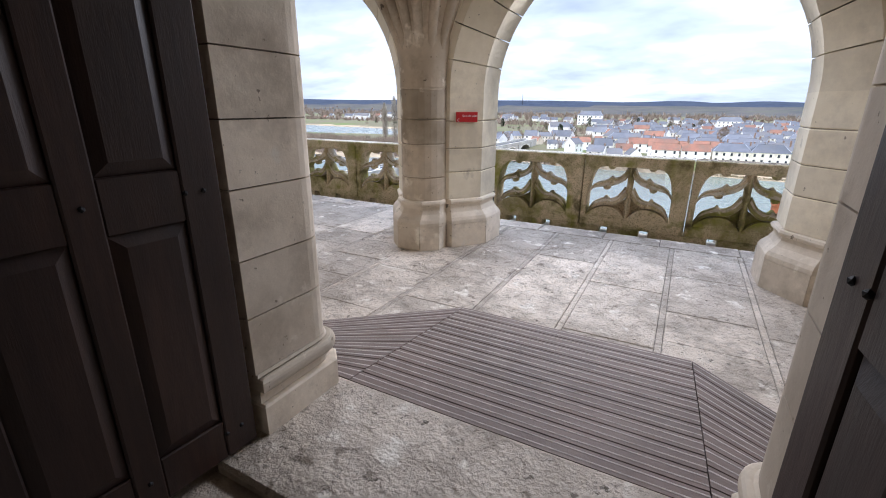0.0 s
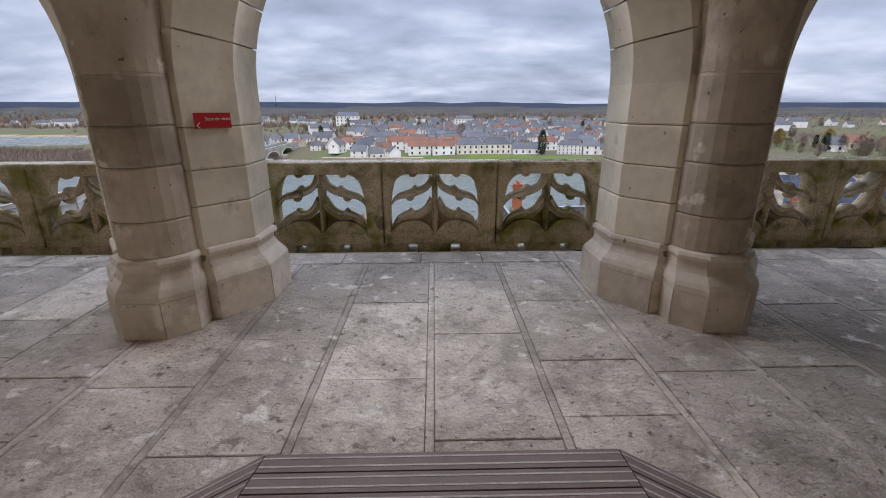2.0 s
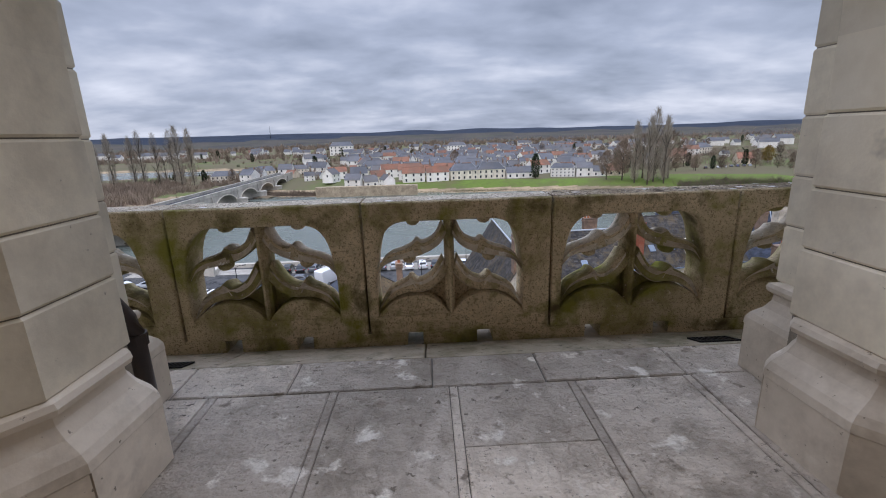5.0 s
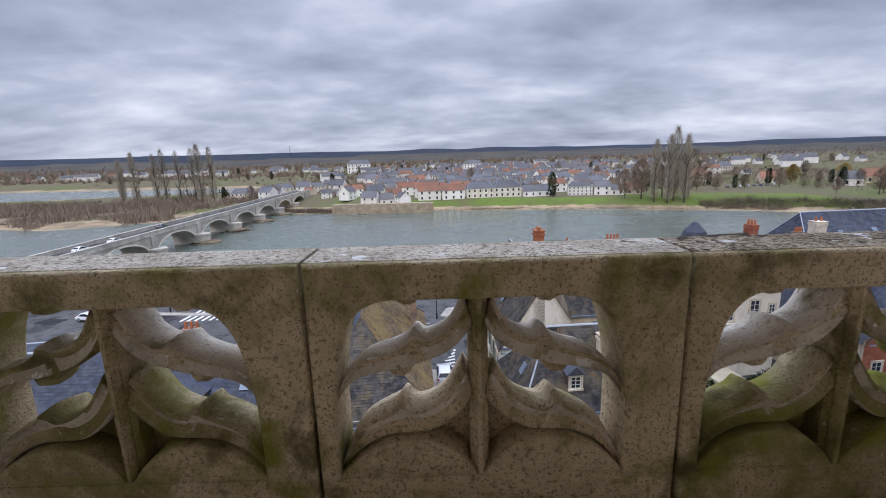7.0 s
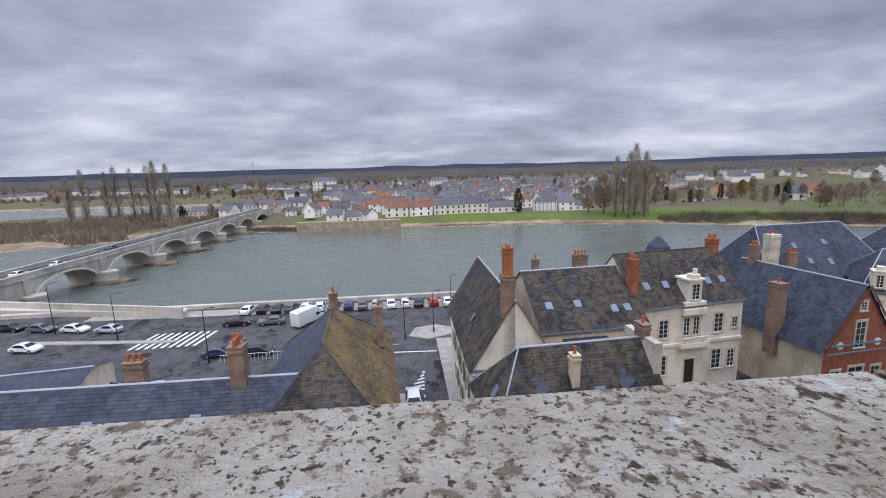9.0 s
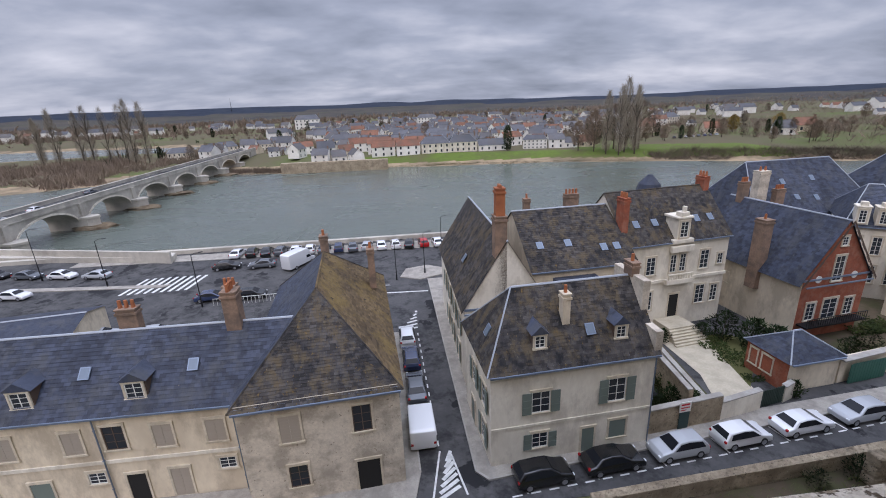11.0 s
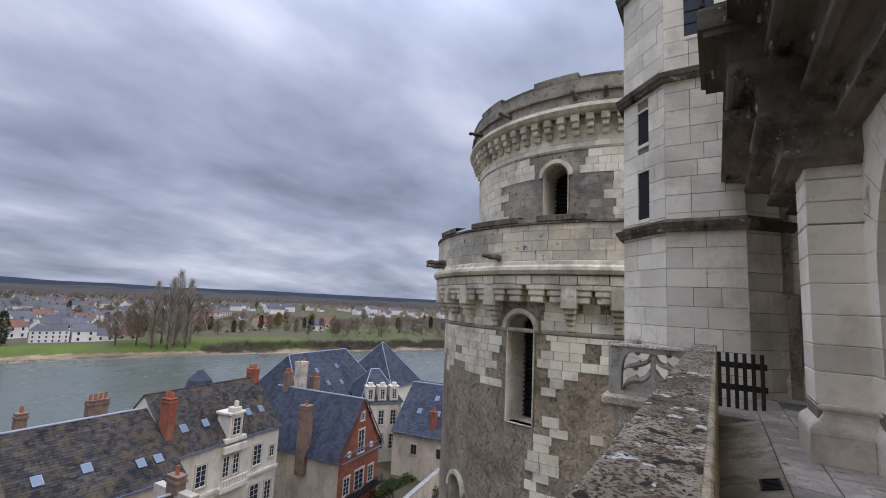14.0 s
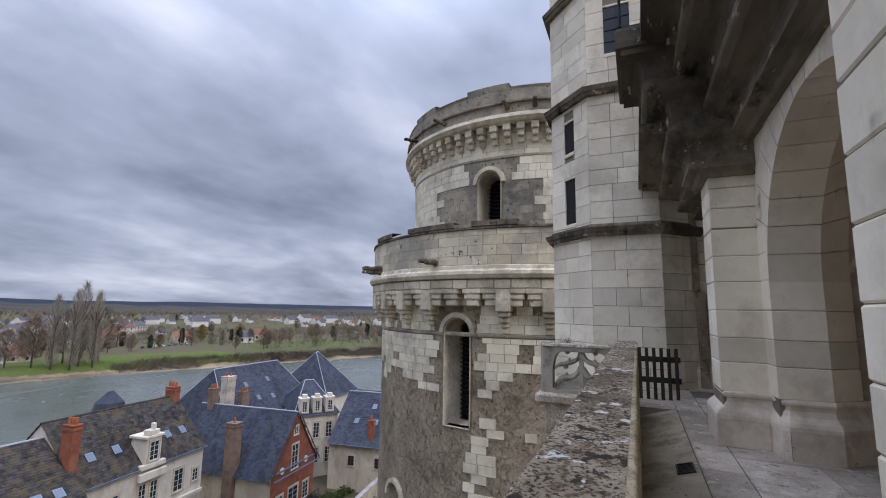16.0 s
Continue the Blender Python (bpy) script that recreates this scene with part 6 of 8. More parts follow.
chimney(h2, 9.2, 14.5, 9.0, 12.7, 0.6, 1.1, 1)
chimney(h2, 5.0, 17.0, 10.5, 13.6, 0.7, 0.9, 1)
h1 = house("long_house", "long cream plastered house with slate roof and small dormers", at(-46.0, 25.5, 0.0), 37.2, 7.4, 7.4, 11.1, PLASTER, SLATE, "x", (0, 0),
           [("F", 15.6 + 0.0, 4.4, 1.2, 1.7, "d"), ("F", 19.3, 4.3, 1.15, 1.7, "c"), ("F", 23.4, 4.3, 1.15, 1.7, "c"), ("F", 26.0, 4.4, 1.3, 1.8, "d"), ("F", 29.0, 4.3, 1.2, 1.7, "c"), ("F", 32.3, 4.3, 1.2, 1.7, "c"),
            ("F", 20.6, 0.1, 1.3, 2.2, "g"), ("F", 24.2, 1.8, 1.1, 0.9, ""), ("F", 26.6, 0.1, 1.2, 2.2, "b"), ("F", 29.4, 0.1, 1.2, 2.3, "c"), ("F", 32.6, 2.0, 1.1, 0.9, ""), ("F", 17.3, 1.6, 1.1, 1.0, "")], seed=9)
part("string_course", boxes((0, -0.09, 3.35, 34.3, -0.005, 3.6)), PLASTER_W, h1)


def downspout(parent, x, y, z0, z1):
    """Zinc rainwater pipe with clips on a house front."""
    p = part("downspout", tube([(x, y, z1), (x, y - 0.02, z1 - 0.3), (x, y - 0.02, z0)], 0.05, 8), ZINC, parent, smooth=True)
    for k in range(3):
        part("clip", boxes((x - 0.07, y - 0.08, z0 + (z1 - z0) * (k + 0.5) / 3, x + 0.07, y + 0.02, z0 + (z1 - z0) * (k + 0.5) / 3 + 0.05)), ZINC, p)


for dx in (17.9, 25.0, 33.6):
    downspout(h1, dx, -0.12, 0.1, 7.2)
for dx in (20.9, 27.7, 14.0):
    dormer(h1, dx, 0.5, 7.7, 1.5, 1.35, 1.5, SLATE)
for dx in (24.2, 31.0):
    skylight(h1, dx, 1.7, 9.15, 45)
chimney(h1, 33.4, 3.7, 9.2, 13.4, 1.0, 1.0, 4)
chimney(h1, 32.2, 6.8, 8.2, 12.6, 0.9, 0.8, 3)
chimney(h1, 26.0, 4.6, 10.0, 12.3, 1.3, 0.7, 3)
h3 = house("shuttered_house", "cream stone house with hipped mossy slate roof and green shutters", at(4.6, 24.85, 4.0), 12.2, 7.6, 8.0, 12.2, PLASTER_W, (SLATE_MOSS, SLATE_MOSS, SLATE_MOSS, SLATE_MOSS), "x", (2.6, 0),
           [("F", 3.6, 4.2, 1.35, 1.7, "s"), ("F", 9.3, 4.2, 1.35, 1.9, "s"), ("F", 3.6, 1.2, 1.2, 1.25, "s"), ("F", 7.3, 0.1, 0.95, 2.1, "g"), ("F", 9.6, 1.0, 1.3, 1.5, "g"),
            ("L", 1.6, 4.2, 1.1, 1.8, "s"), ("L", 4.4, 4.2, 1.1, 1.8, "s"), ("L", 1.8, 1.0, 1.1, 1.8, "s"), ("L", 5.0, 0.1, 1.0, 2.2, "g")], seed=14)
part("string_course", boxes((0, -0.08, 3.1, 12.2, -0.004, 3.3)), PLASTER_W, h3)
downspout(h3, 12.1, -0.12, 0.1, 7.8)
dormer(h3, 3.7, 0.75, 8.75, 1.0, 1.15, 1.5, SLATE)
dormer(h3, 9.7, 0.75, 8.75, 1.0, 1.15, 1.5, SLATE)
skylight(h3, 7.6, 1.25, 9.5, 48)
skylight(h3, 0.75, 3.2, 9.3, 60, -90)
chimney(h3, 6.0, 2.0, 9.6, 12.1, 0.55, 0.7, 1, PLASTER)
part("gable_wall", prism([(11.9, -0.1), (12.45, -0.1), (12.45, 7.7), (11.9, 7.7)], 7.5, 9.4, prism([(11.9, 1.9), (12.45, 1.9), (12.45, 5.8), (11.9, 5.8)], 9.4, 12.4)), STONE_H, h3)
chimney(h3, 12.1, 3.8, 12.2, 13.2, 0.6, 1.1, 1)
h3b = house("street_wing", "tall cream house wing with steep slate roof along the lane", at(4.3, 34.2, 0.5), 7.4, 19.0, 8.2, 14.0, PLASTER_W, (SLATE_MOSS, SLATE_MOSS), "y", (0, 0),
            [("L", 3, 4.4, 1.1, 1.9, "s"), ("L", 6.4, 4.4, 1.1, 1.9, "s"), ("L", 10, 4.4, 1.1, 1.9, "s"), ("L", 14, 4.4, 1.1, 1.9, "s"), ("L", 4, 1.0, 1.1, 1.9, "s"), ("L", 8, 1.0, 1.1, 1.9, "s"), ("L", 12, 1.0, 1.1, 1.9, "s"), ("F", 5.2, 8.6, 0.9, 1.1, "d")], seed=23)
chimney(h3b, 3.2, 0.6, 7.0, 16.0, 1.0, 1.2, 0, CHIM)
chimney(h3b, 3.2, 0.6, 16.0, 18.3, 0.75, 0.9, 3, POT, 0.25)
skylight(h3b, 1.2, 7.0, 10.3, 57, -90)
h3c = house("courtyard_wing", "cream house wing with brown slate roof and skylights", at(11.6, 38.8, 4.0), 11.0, 12.0, 9.4, 13.9, PLASTER, (SLATE_MOSS, SLATE_MOSS), "x", (0, 0), [("F", 4.2, 6.6, 1.0, 1.3, "d"), ("F", 9.0, 6.0, 1.1, 1.3, "d")], seed=31)
for dx, dy in ((1.6, 2.2), (4.6, 2.2), (8.2, 1.5), (9.6, 1.5)):
    skylight(h3c, dx, dy, 9.4 + dy * 0.75 + 0.0, 37)
part("lean_to", boxes((2.2, -2.2, 0, 6.6, 0.3, 8.4)), SLATE, h3c)
chimney(h3c, 8.0, 9.0, 11.0, 14.6, 1.6, 0.7, 4)
chimney(h3c, 3.0, 10.0, 11.0, 14.2, 0.7, 0.7, 1)
wm = house("white_mansion", "tall pale stone mansion with ornate dormer and slate roof", at(22.4, 41.4, 8.0), 13.0, 9.0, 10.4, 15.0, PLASTER_W, SLATE_MOSS, "x", (0, 0),
           [("F", 3.2, 6.6, 1.1, 2.0, "4"), ("F", 10.0, 6.6, 1.1, 2.1, "4"), ("F", 3.2, 2.4, 1.1, 2.2, "4"), ("F", 10.0, 2.4, 1.2, 2.2, "4"), ("F", 11.9, 2.4, 0.9, 2.0, "4"), ("F", 12.1, 6.9, 0.7, 1.2, ""), ("F", 6.0, 6.6, 0.75, 2.0, "4"), ("F", 7.2, 6.6, 0.75, 2.0, "4"), ("F", 6.6, 1.2, 1.2, 2.7, "b")], seed=44)
for z in (5.6, 9.9):
    part("cornice_band", boxes((-0.05, -0.22, z, 13.05, -0.004, z + 0.3)), PLASTER_W, wm)
for nm, bx in zip(("bay_sill", "bay_cornice", "dormer_base", "dormer_front", "dormer_cornice", "dormer_pediment", "dormer_finial"), ((4.9, -0.75, 5.4, 8.3, -0.23, 5.95), (5.2, -0.60, 9.0, 8.0, -0.23, 9.7), (5.3, -0.5, 9.95, 7.9, 1.2, 10.4), (5.8, -0.3, 10.4, 7.4, 1.6, 12.6), (5.6, -0.4, 12.6, 7.6, 1.7, 12.85), (6.1, -0.3, 12.85, 7.1, 0.6, 13.3), (6.45, -0.2, 13.3, 6.75, 0.2, 13.9))):
    part(nm, boxes(bx, bevel=0.04), PLASTER_W, wm)
put_window(wm, pose(6.6, -0.31, 10.6), 0.95, 1.7, "4")
part("balustrade", boxes(*[(5.1 + 0.32 * i, -0.72, 5.95, 5.22 + 0.32 * i, -0.6, 6.5) for i in range(10)], (5.0, -0.76, 6.5, 8.2, -0.56, 6.6)), PLASTER_W, wm)
for dx in (2.0, 4.3, 9.6, 11.4):
    skylight(wm, dx, 1.5, 11.95, 45)
chimney(wm, 0.3, 1.5, 8.0, 15.0, 0.7, 1.2, 3, BRICK)
chimney(wm, 12.7, 4.5, 12.0, 15.9, 0.7, 1.3, 3, BRICK)
part("coping", boxes((-0.2, -0.1, 9.0, 0.1, 0.0, 10.4)), PLASTER_W, wm)
st = empty("stone_steps", at(28.6, 40.0, 8.0), "pale stone entrance steps with curved side walls", "steps", "", "structure")
for i in range(7):
    part("step", boxes((-1.6 - 0.08 * i, -0.3 * i - 0.3, 0, 1.6 + 0.08 * i, -0.3 * i, 1.2 - 0.17 * i)), GRAVEL, st)
part("landing", boxes((-1.6, 0, 0, 1.6, 2.2, 1.2)), GRAVEL, st)
rh = house("brick_gable_house", "red brick gabled house with slate roof and white windows", at(39.1, 37.2, 7.0), 8.4, 14.0, 6.8, 12.6, BRICK, SLATE, "y", (0, 0),
           [("F", 4.2, 6.2, 1.2, 2.7, "4"), ("F", 1.7, 2.1, 1.1, 1.9, "4"), ("F", 4.2, 2.0, 1.8, 2.2, "4"), ("F", 6.7, 2.1, 1.1, 1.9, "4"), ("F", 4.2, 10.0, 0.7, 0.9, ""), ("L", 9, 3.2, 0.9, 1.2, "")], over=0.5, seed=52)
for sx in (1, -1):
    bm = bmesh.new()
    for i in range(9):
        t0 = i / 9
        xa = 4.2 + sx * (4.8 * (1 - t0))
        xb = 4.2 + sx * (4.8 * (1 - t0 - 0.11))
        za, zb = 6.2 + 6.5 * t0, 6.2 + 6.5 * (t0 + 0.11)
        v = [bm.verts.new(c) for c in ((xa, -0.45, za), (xb, -0.45, zb), (xb, -0.45, zb - 0.35 - 0.12 * (i % 2)), (xa, -0.45, za - 0.35 - 0.12 * (i % 2)))]
        bm.faces.new(v)
    part("barge_board", bm, FRAME_D, rh)
for x, z in ((1.9, 6.6), (6.5, 6.6)):
    part("round_window", tube([(x, -0.09, z), (x, 0.0, z)], 0.38, 14), FRAME_W, rh)
part("balcony", boxes((0.3, -1.1, 1.7, 8.1, -0.01, 1.85), *[(0.3 + i * 0.3, -1.08, 1.85, 0.34 + i * 0.3, -1.04, 2.7) for i in range(27)], (0.3, -1.1, 2.7, 8.1, -1.02, 2.76)), IRON, rh)
chimney(rh, -0.1, 5.2, 4.0, 11.8, 1.1, 1.3, 1, CHIM)
chimney(rh, 4.2, 12.5, 11.5, 14.4, 1.0, 0.8, 3)
part("side_wall", boxes((-0.06, -0.02, 0, -0.002, 13.9, 6.4)), PLASTER, rh)
# slate-roofed hotel group behind
bw = house("white_hotel", "tall white stone building with carved dormers and slate roof", at(53.4, 46.9, -37.0), 6.4, 12.0, 9.2, 13.2, PLASTER_W, SLATE, "x", (2.5, 2.5),
           [("F", 1.3, 5.6, 0.9, 2.2, "4"), ("F", 3.2, 5.6, 0.9, 2.2, "4"), ("F", 5.1, 5.6, 0.9, 2.2, "4"), ("F", 1.3, 2.0, 0.9, 2.2, "4"), ("F", 3.2, 2.0, 0.9, 2.2, "4"), ("F", 5.1, 2.0, 0.9, 2.2, "4"), ("L", 3, 5.6, 0.9, 2.2, "4"), ("L", 7, 5.6, 0.9, 2.2, "4")], seed=61)
for x in (1.3, 3.2, 5.1):
    dmr = part("stone_dormer", boxes((x - 0.65, -0.15, 9.2, x + 0.65, 1.4, 11.3), (x - 0.75, -0.25, 11.3, x + 0.75, 1.4, 11.5), (x - 0.35, -0.1, 11.5, x + 0.35, 0.6, 12.0), bevel=0.04), PLASTER_W, bw)
    put_window(dmr, pose(x, -0.16, 9.5), 0.7, 1.5, "4")
sa = house("slate_wing", "long building with tall blue slate roof and skylights", at(46.5, 52.5, 4.0), 20.0, 13.0, 8.4, 15.4, PLASTER_W, SLATE, "x", (3.0, 3.0), [("F", 3, 5, 1.0, 1.8, "4"), ("F", 7, 5, 1.0, 1.8, "4")], seed=71, cells=0.5)
for dx, dy in ((5, 2.0), (8, 2.2), (11, 2.0), (7, 4.0), (12, 4.2)):
    skylight(sa, dx, dy, 8.4 + dy * 1.077, 47)
chimney(sa, 1.5, 2.0, 7.0, 14.8, 1.5, 1.2, 2, STONE_H)
chimney(sa, 3.6, 1.0, 8.0, 12.4, 1.3, 0.8, 4)
tw2 = house("slate_pavilion", "square pavilion with pointed blue slate roof", at(66.0, 51.0, 4.0), 10.0, 12.0, 9.4, 16.4, PLASTER_W, SLATE, "x", (4.6, 4.6), [], seed=75, cells=0.5)
sb = house("slate_annex", "low cream building with large blue slate roof and skylights", at(53.5, 40.6, -82.0), 17.0, 12.0, 6.4, 12.2, PLASTER, SLATE, "x", (0, 0), [("F", 3.5, 3.4, 0.9, 1.3, "d"), ("F", 7.5, 3.4, 0.9, 1.3, "d"), ("F", 12, 3.4, 0.9, 1.3, "d")], seed=81, cells=0.5)
for dx, dy in ((3, 2.4), (6, 2.4), (9, 3.6), (5, 4.2)):
    skylight(sb, dx, dy, 6.4 + dy * 0.967, 44)
chimney(sb, 6.0, 0.9, 6.4, 9.3, 0.8, 0.8, 2, BRICK)
# slate cone behind the mansion
tc = empty("slate_turret", at(30.5, 52.0), "small slate-roofed turret behind the mansion", "turret")
part("turret_wall", lathe([(1.9, 0), (1.9, 12.0)], 10), PLASTER_W, tc)
part("turret_roof", lathe([(2.1, 12.0), (1.3, 14.6), (0.35, 15.6), (0.30, 15.7)], 8), SLATE, tc)
# garage and hut behind the long house
gr = house("flat_shed", "low shed with dark flat-pitched roof", at(-50.0, 43.0, 8.0), 14.0, 8.0, 3.4, 4.4, PLASTER, SLATE, "x", (0, 0), [("R", 3, 1.2, 0.8, 1.0, "")], cells=0)
# gatehouse, garden, street walls
gh = house("gate_lodge", "small brick lodge with hipped slate roof at the garden gate", at(31.4, 29.4, 5.0), 5.2, 4.2, 3.1, 4.6, PLASTER, SLATE, "x", (2.2, 2.2), [("L", 2.0, 0.9, 1.0, 1.5, "d"), ("L", 3.4, 0.9, 0.7, 1.5, "d")], seed=91)
part("brick_facing", boxes((-0.05, 0.0, 0, -0.003, 4.2, 3.0)), BRICK, gh)
for n, pts, h, mt, lab in (("wall_garden", [(17.0, 26.2), (23.6, 26.9), (23.6, 27.3), (17.0, 26.6)], 2.3, RUBBLE, "old rubble garden wall along the street"),
                           ("wall_garden", [(23.6, 26.9), (27.6, 27.6), (27.6, 28.0), (23.6, 27.3)], 1.8, PLASTER_W, "pale garden wall along the street"),
                           ("wall_garden", [(30.2, 28.2), (31.4, 28.6), (31.4, 29.0), (30.2, 28.6)], 1.5, PLASTER_W, "pale garden wall along the street"),
                           ("wall_garden", [(36.8, 29.9), (60, 33.0), (60, 33.5), (36.8, 30.4)], 2.4, PLASTER, "pale plastered wall along the street"),
                           ("wall_garden", [(20.8, 27.2), (21.2, 27.2), (22.2, 40.0), (21.8, 40.0)], 3.0, RUBBLE, "mossy old terrace wall in the garden"),
                           ("wall_garden", [(22.6, 27.4), (23.0, 27.4), (24.0, 38.0), (23.6, 38.0)], 1.6, STONE_H, "low stepped wall in the garden")):
    w_ob = part(n, prism(pts, GZ, GZ + h), mt)
    tagged(w_ob, lab, "wall", "", "structure")
    cx = sum(p[0] for p in pts) / 4
    cy = sum(p[1] for p in pts) / 4
    part("coping", prism([(cx + (a - cx) * 1.01, cy + (b - cy) * 1.25) if abs(pts[1][0] - pts[0][0]) > 1 else (cx + (a - cx) * 1.1, b) for a, b in pts], GZ + h, GZ + h + 0.1), KERB, w_ob)


def slat_gate(name, w, h, n, pitch, wide, mt, m, label):
    """Boarded gate: a back panel with separate upright slats."""
    g = part(name, boxes((0, 0, 0.08, w, 0.06, h)), mt, None, m=m)
    for i in range(n):
        part("slat", boxes((0.1 + i * pitch, -0.03, 0.08, 0.1 + i * pitch + wide, -0.001, h + 0.12)), mt, g)
    return tagged(g, label, "gate")


slat_gate("garden_gate", 2.6, 1.6, 13, 0.19, 0.07, plain("dark_green_paint", (0.015, 0.035, 0.025), 0.5), at(27.6, 27.8, 10), "dark green slatted garden gate in the wall")
slat_gate("boarded_gate", 4.2, 1.95, 13, 0.31, 0.26, plain("bottle_green_paint", (0.03, 0.12, 0.085), 0.5), at(37.6, 29.6, 7), "bottle green boarded gate in the street wall")
notice = part("notice_board", boxes((0, -0.06, 1.7, 1.0, -0.02, 2.6)), FRAME_W, None, m=at(19.6, 26.4, 6))
tagged(notice, "white notice with red bars on the garden wall", "sign")
part("print_bars", boxes((0.12, -0.07, 2.3, 0.88, -0.061, 2.45), (0.12, -0.07, 2.05, 0.88, -0.061, 2.15), (0.12, -0.07, 1.85, 0.6, -0.061, 1.93)), RED, notice)
put = part("street_door", boxes((0, -0.05, 0.1, 0.9, 0.0, 2.0), bevel=0.01), plain("dark_teal_paint", (0.02, 0.05, 0.05), 0.5), None, m=at(19.7, 26.45, 6))
tagged(put, "dark teal door in the garden wall", "door")
slab("garden_path", [(24.6, 28.0), (29.0, 28.6), (31.2, 40.0), (26.0, 39.6), (26.2, 33)], GZ - 0.02, GZ + 0.03, GRAVEL, "pale gravel garden path", "path")
slab("lawn", [(29.2, 30.5), (32.0, 33.5), (36.0, 37.5), (33.0, 39.5), (31.0, 39.5)], GZ - 0.02, GZ + 0.06, GRASS, "dark green clipped lawn", "lawn")
slab("flower_bed", [(23.2, 27.6), (24.5, 28.0), (25.6, 39), (24.2, 38)], GZ - 0.02, GZ + 0.25, EARTH, "brown garden bed", "garden bed")
slab("yard", [(36.8, 30.6), (58, 33.4), (58, 46), (47, 40), (40, 37)], GZ - 0.02, GZ + 0.03, EARTH, "bare brown courtyard", "yard")


# ---- bridge over the river ----
BX0, BX1, BY0, SPAN, NSP = -101.5, -93.0, 109.0, 26.4, 7
br = empty("stone_bridge", pose(0, 0, 0), "long pale stone road bridge with segmental arches", "bridge", "", "structure")
bend = BY0 + SPAN * NSP
outer = [(BY0 - 14, -31.5), (BY0 - 14, -20.9), (bend + 12, -20.9), (bend + 12, -31.5)]
holes = []
for i in range(NSP):
    c = BY0 + SPAN * (i + 0.5)
    hw, rise, sp = SPAN / 2 - 2.2, 4.6, -26.8
    holes.append([(c - hw, -31.3)] + [(c - hw * math.cos(t), sp + rise * math.sin(t)) for t in [math.pi * k / 20 for k in range(21)]] + [(c + hw, -31.3)])
bme = plate([outer] + holes, BX1 - BX0)
link("arch_wall", bme, BRIDGE_ST, br, Matrix.Translation((BX1, 0, 0)) @ Matrix.Rotation(radians(90), 4, "Z"))
for x0, x1 in ((BX1 - 0.5, BX1 + 0.12), (BX0 - 0.12, BX0 + 0.5)):
    part("parapet", boxes((x0, BY0 - 14, -20.9, x1, bend + 12, -19.9), (x0 - 0.08, BY0 - 14, -19.9, x1 + 0.08, bend + 12, -19.72), (x0, BY0 - 14, -21.25, x1 + 0.15, bend + 12, -20.92)), BRIDGE_ST, br)
part("roadway", boxes((BX0 + 0.5, BY0 - 14, -20.95, BX1 - 0.5, bend + 12, -20.86)), ASPHALT, br)
ring_o = [((SPAN / 2 - 1.7) * -math.cos(t), 5.1 * math.sin(t)) for t in [math.pi * k / 20 for k in range(21)]]
ring_i = [((SPAN / 2 - 2.2) * -math.cos(t), 4.6 * math.sin(t)) for t in [math.pi * k / 20 for k in range(21)]]
ring_me = plate([ring_o + ring_i[::-1]], 0.25)
ring_me.materials.append(PLASTER_W)
cut_me = mesh_of("pier_cutwater", prism([(-3, -2.3), (2.2, -2.3), (4.4, 0), (2.2, 2.3), (-3, 2.3)], -31.5, -25.6, prism([(-3, -2.5), (2.4, -2.5), (4.7, 0), (2.4, 2.5), (-3, 2.5)], -25.6, -25.0)), BRIDGE_ST)
for i in range(NSP):
    link("arch_ring", ring_me, None, br, Matrix.Translation((BX1 + 0.2, BY0 + SPAN * (i + 0.5), -26.8)) @ Matrix.Rotation(radians(90), 4, "Z"))
for i in range(NSP + 1):
    link("pier_cutwater", cut_me, None, br, pose(BX1, BY0 + SPAN * i, 0))
    part("pilaster", boxes((BX1 + 0.002, BY0 + SPAN * i - 0.9, -25.0, BX1 + 0.5, BY0 + SPAN * i + 0.9, -21.26)), BRIDGE_ST, br)
tagged(part("ramp", prism([(-42, 79.0), (-42.5, 82.0), (-101, 97), (-101.5, 93), (-93, 91.2), (-80, 87)], GZ - 6, -22.4, None, [(-42, 79.0), (-42.5, 82.0), (-101, 97), (-101.5, 93), (-93, 91.2), (-80, 87)]), BRIDGE_ST), "stone ramp leading from the quay to the bridge", "ramp", "", "structure")
tagged(part("ramp_wall", prism([(-42, 78.6), (-42, 79.2), (-92, 92.6), (-92, 92.0)], GZ, -21.3), BRIDGE_ST), "low pale stone wall beside the ramp", "wall", "", "structure")
tagged(part("ramp_road", prism([(-93, 90), (-93, 98), (-101.5, 98), (-110, 80), (-100, 80)], GZ - 6, -20.9), BRIDGE_ST), "raised stone approach of the bridge", "ramp", "", "structure")
tagged(part("far_quay_wall", prism([(-60, 232), (-6, 229), (-6, 233), (-60, 236)], -31, -23.4), RUBBLE), "grey stone quay wall on the far bank", "wall", "", "structure")


# stony islets and driftwood heaped against the bridge piers
DRIFT = material("driftwood_islet", (0.20, 0.15, 0.095), (0.10, 0.075, 0.05), 0.95, 2.0, 0.8, (0.30, 0.25, 0.18), 0.5, 0.4, fine=9, dist=0.2)
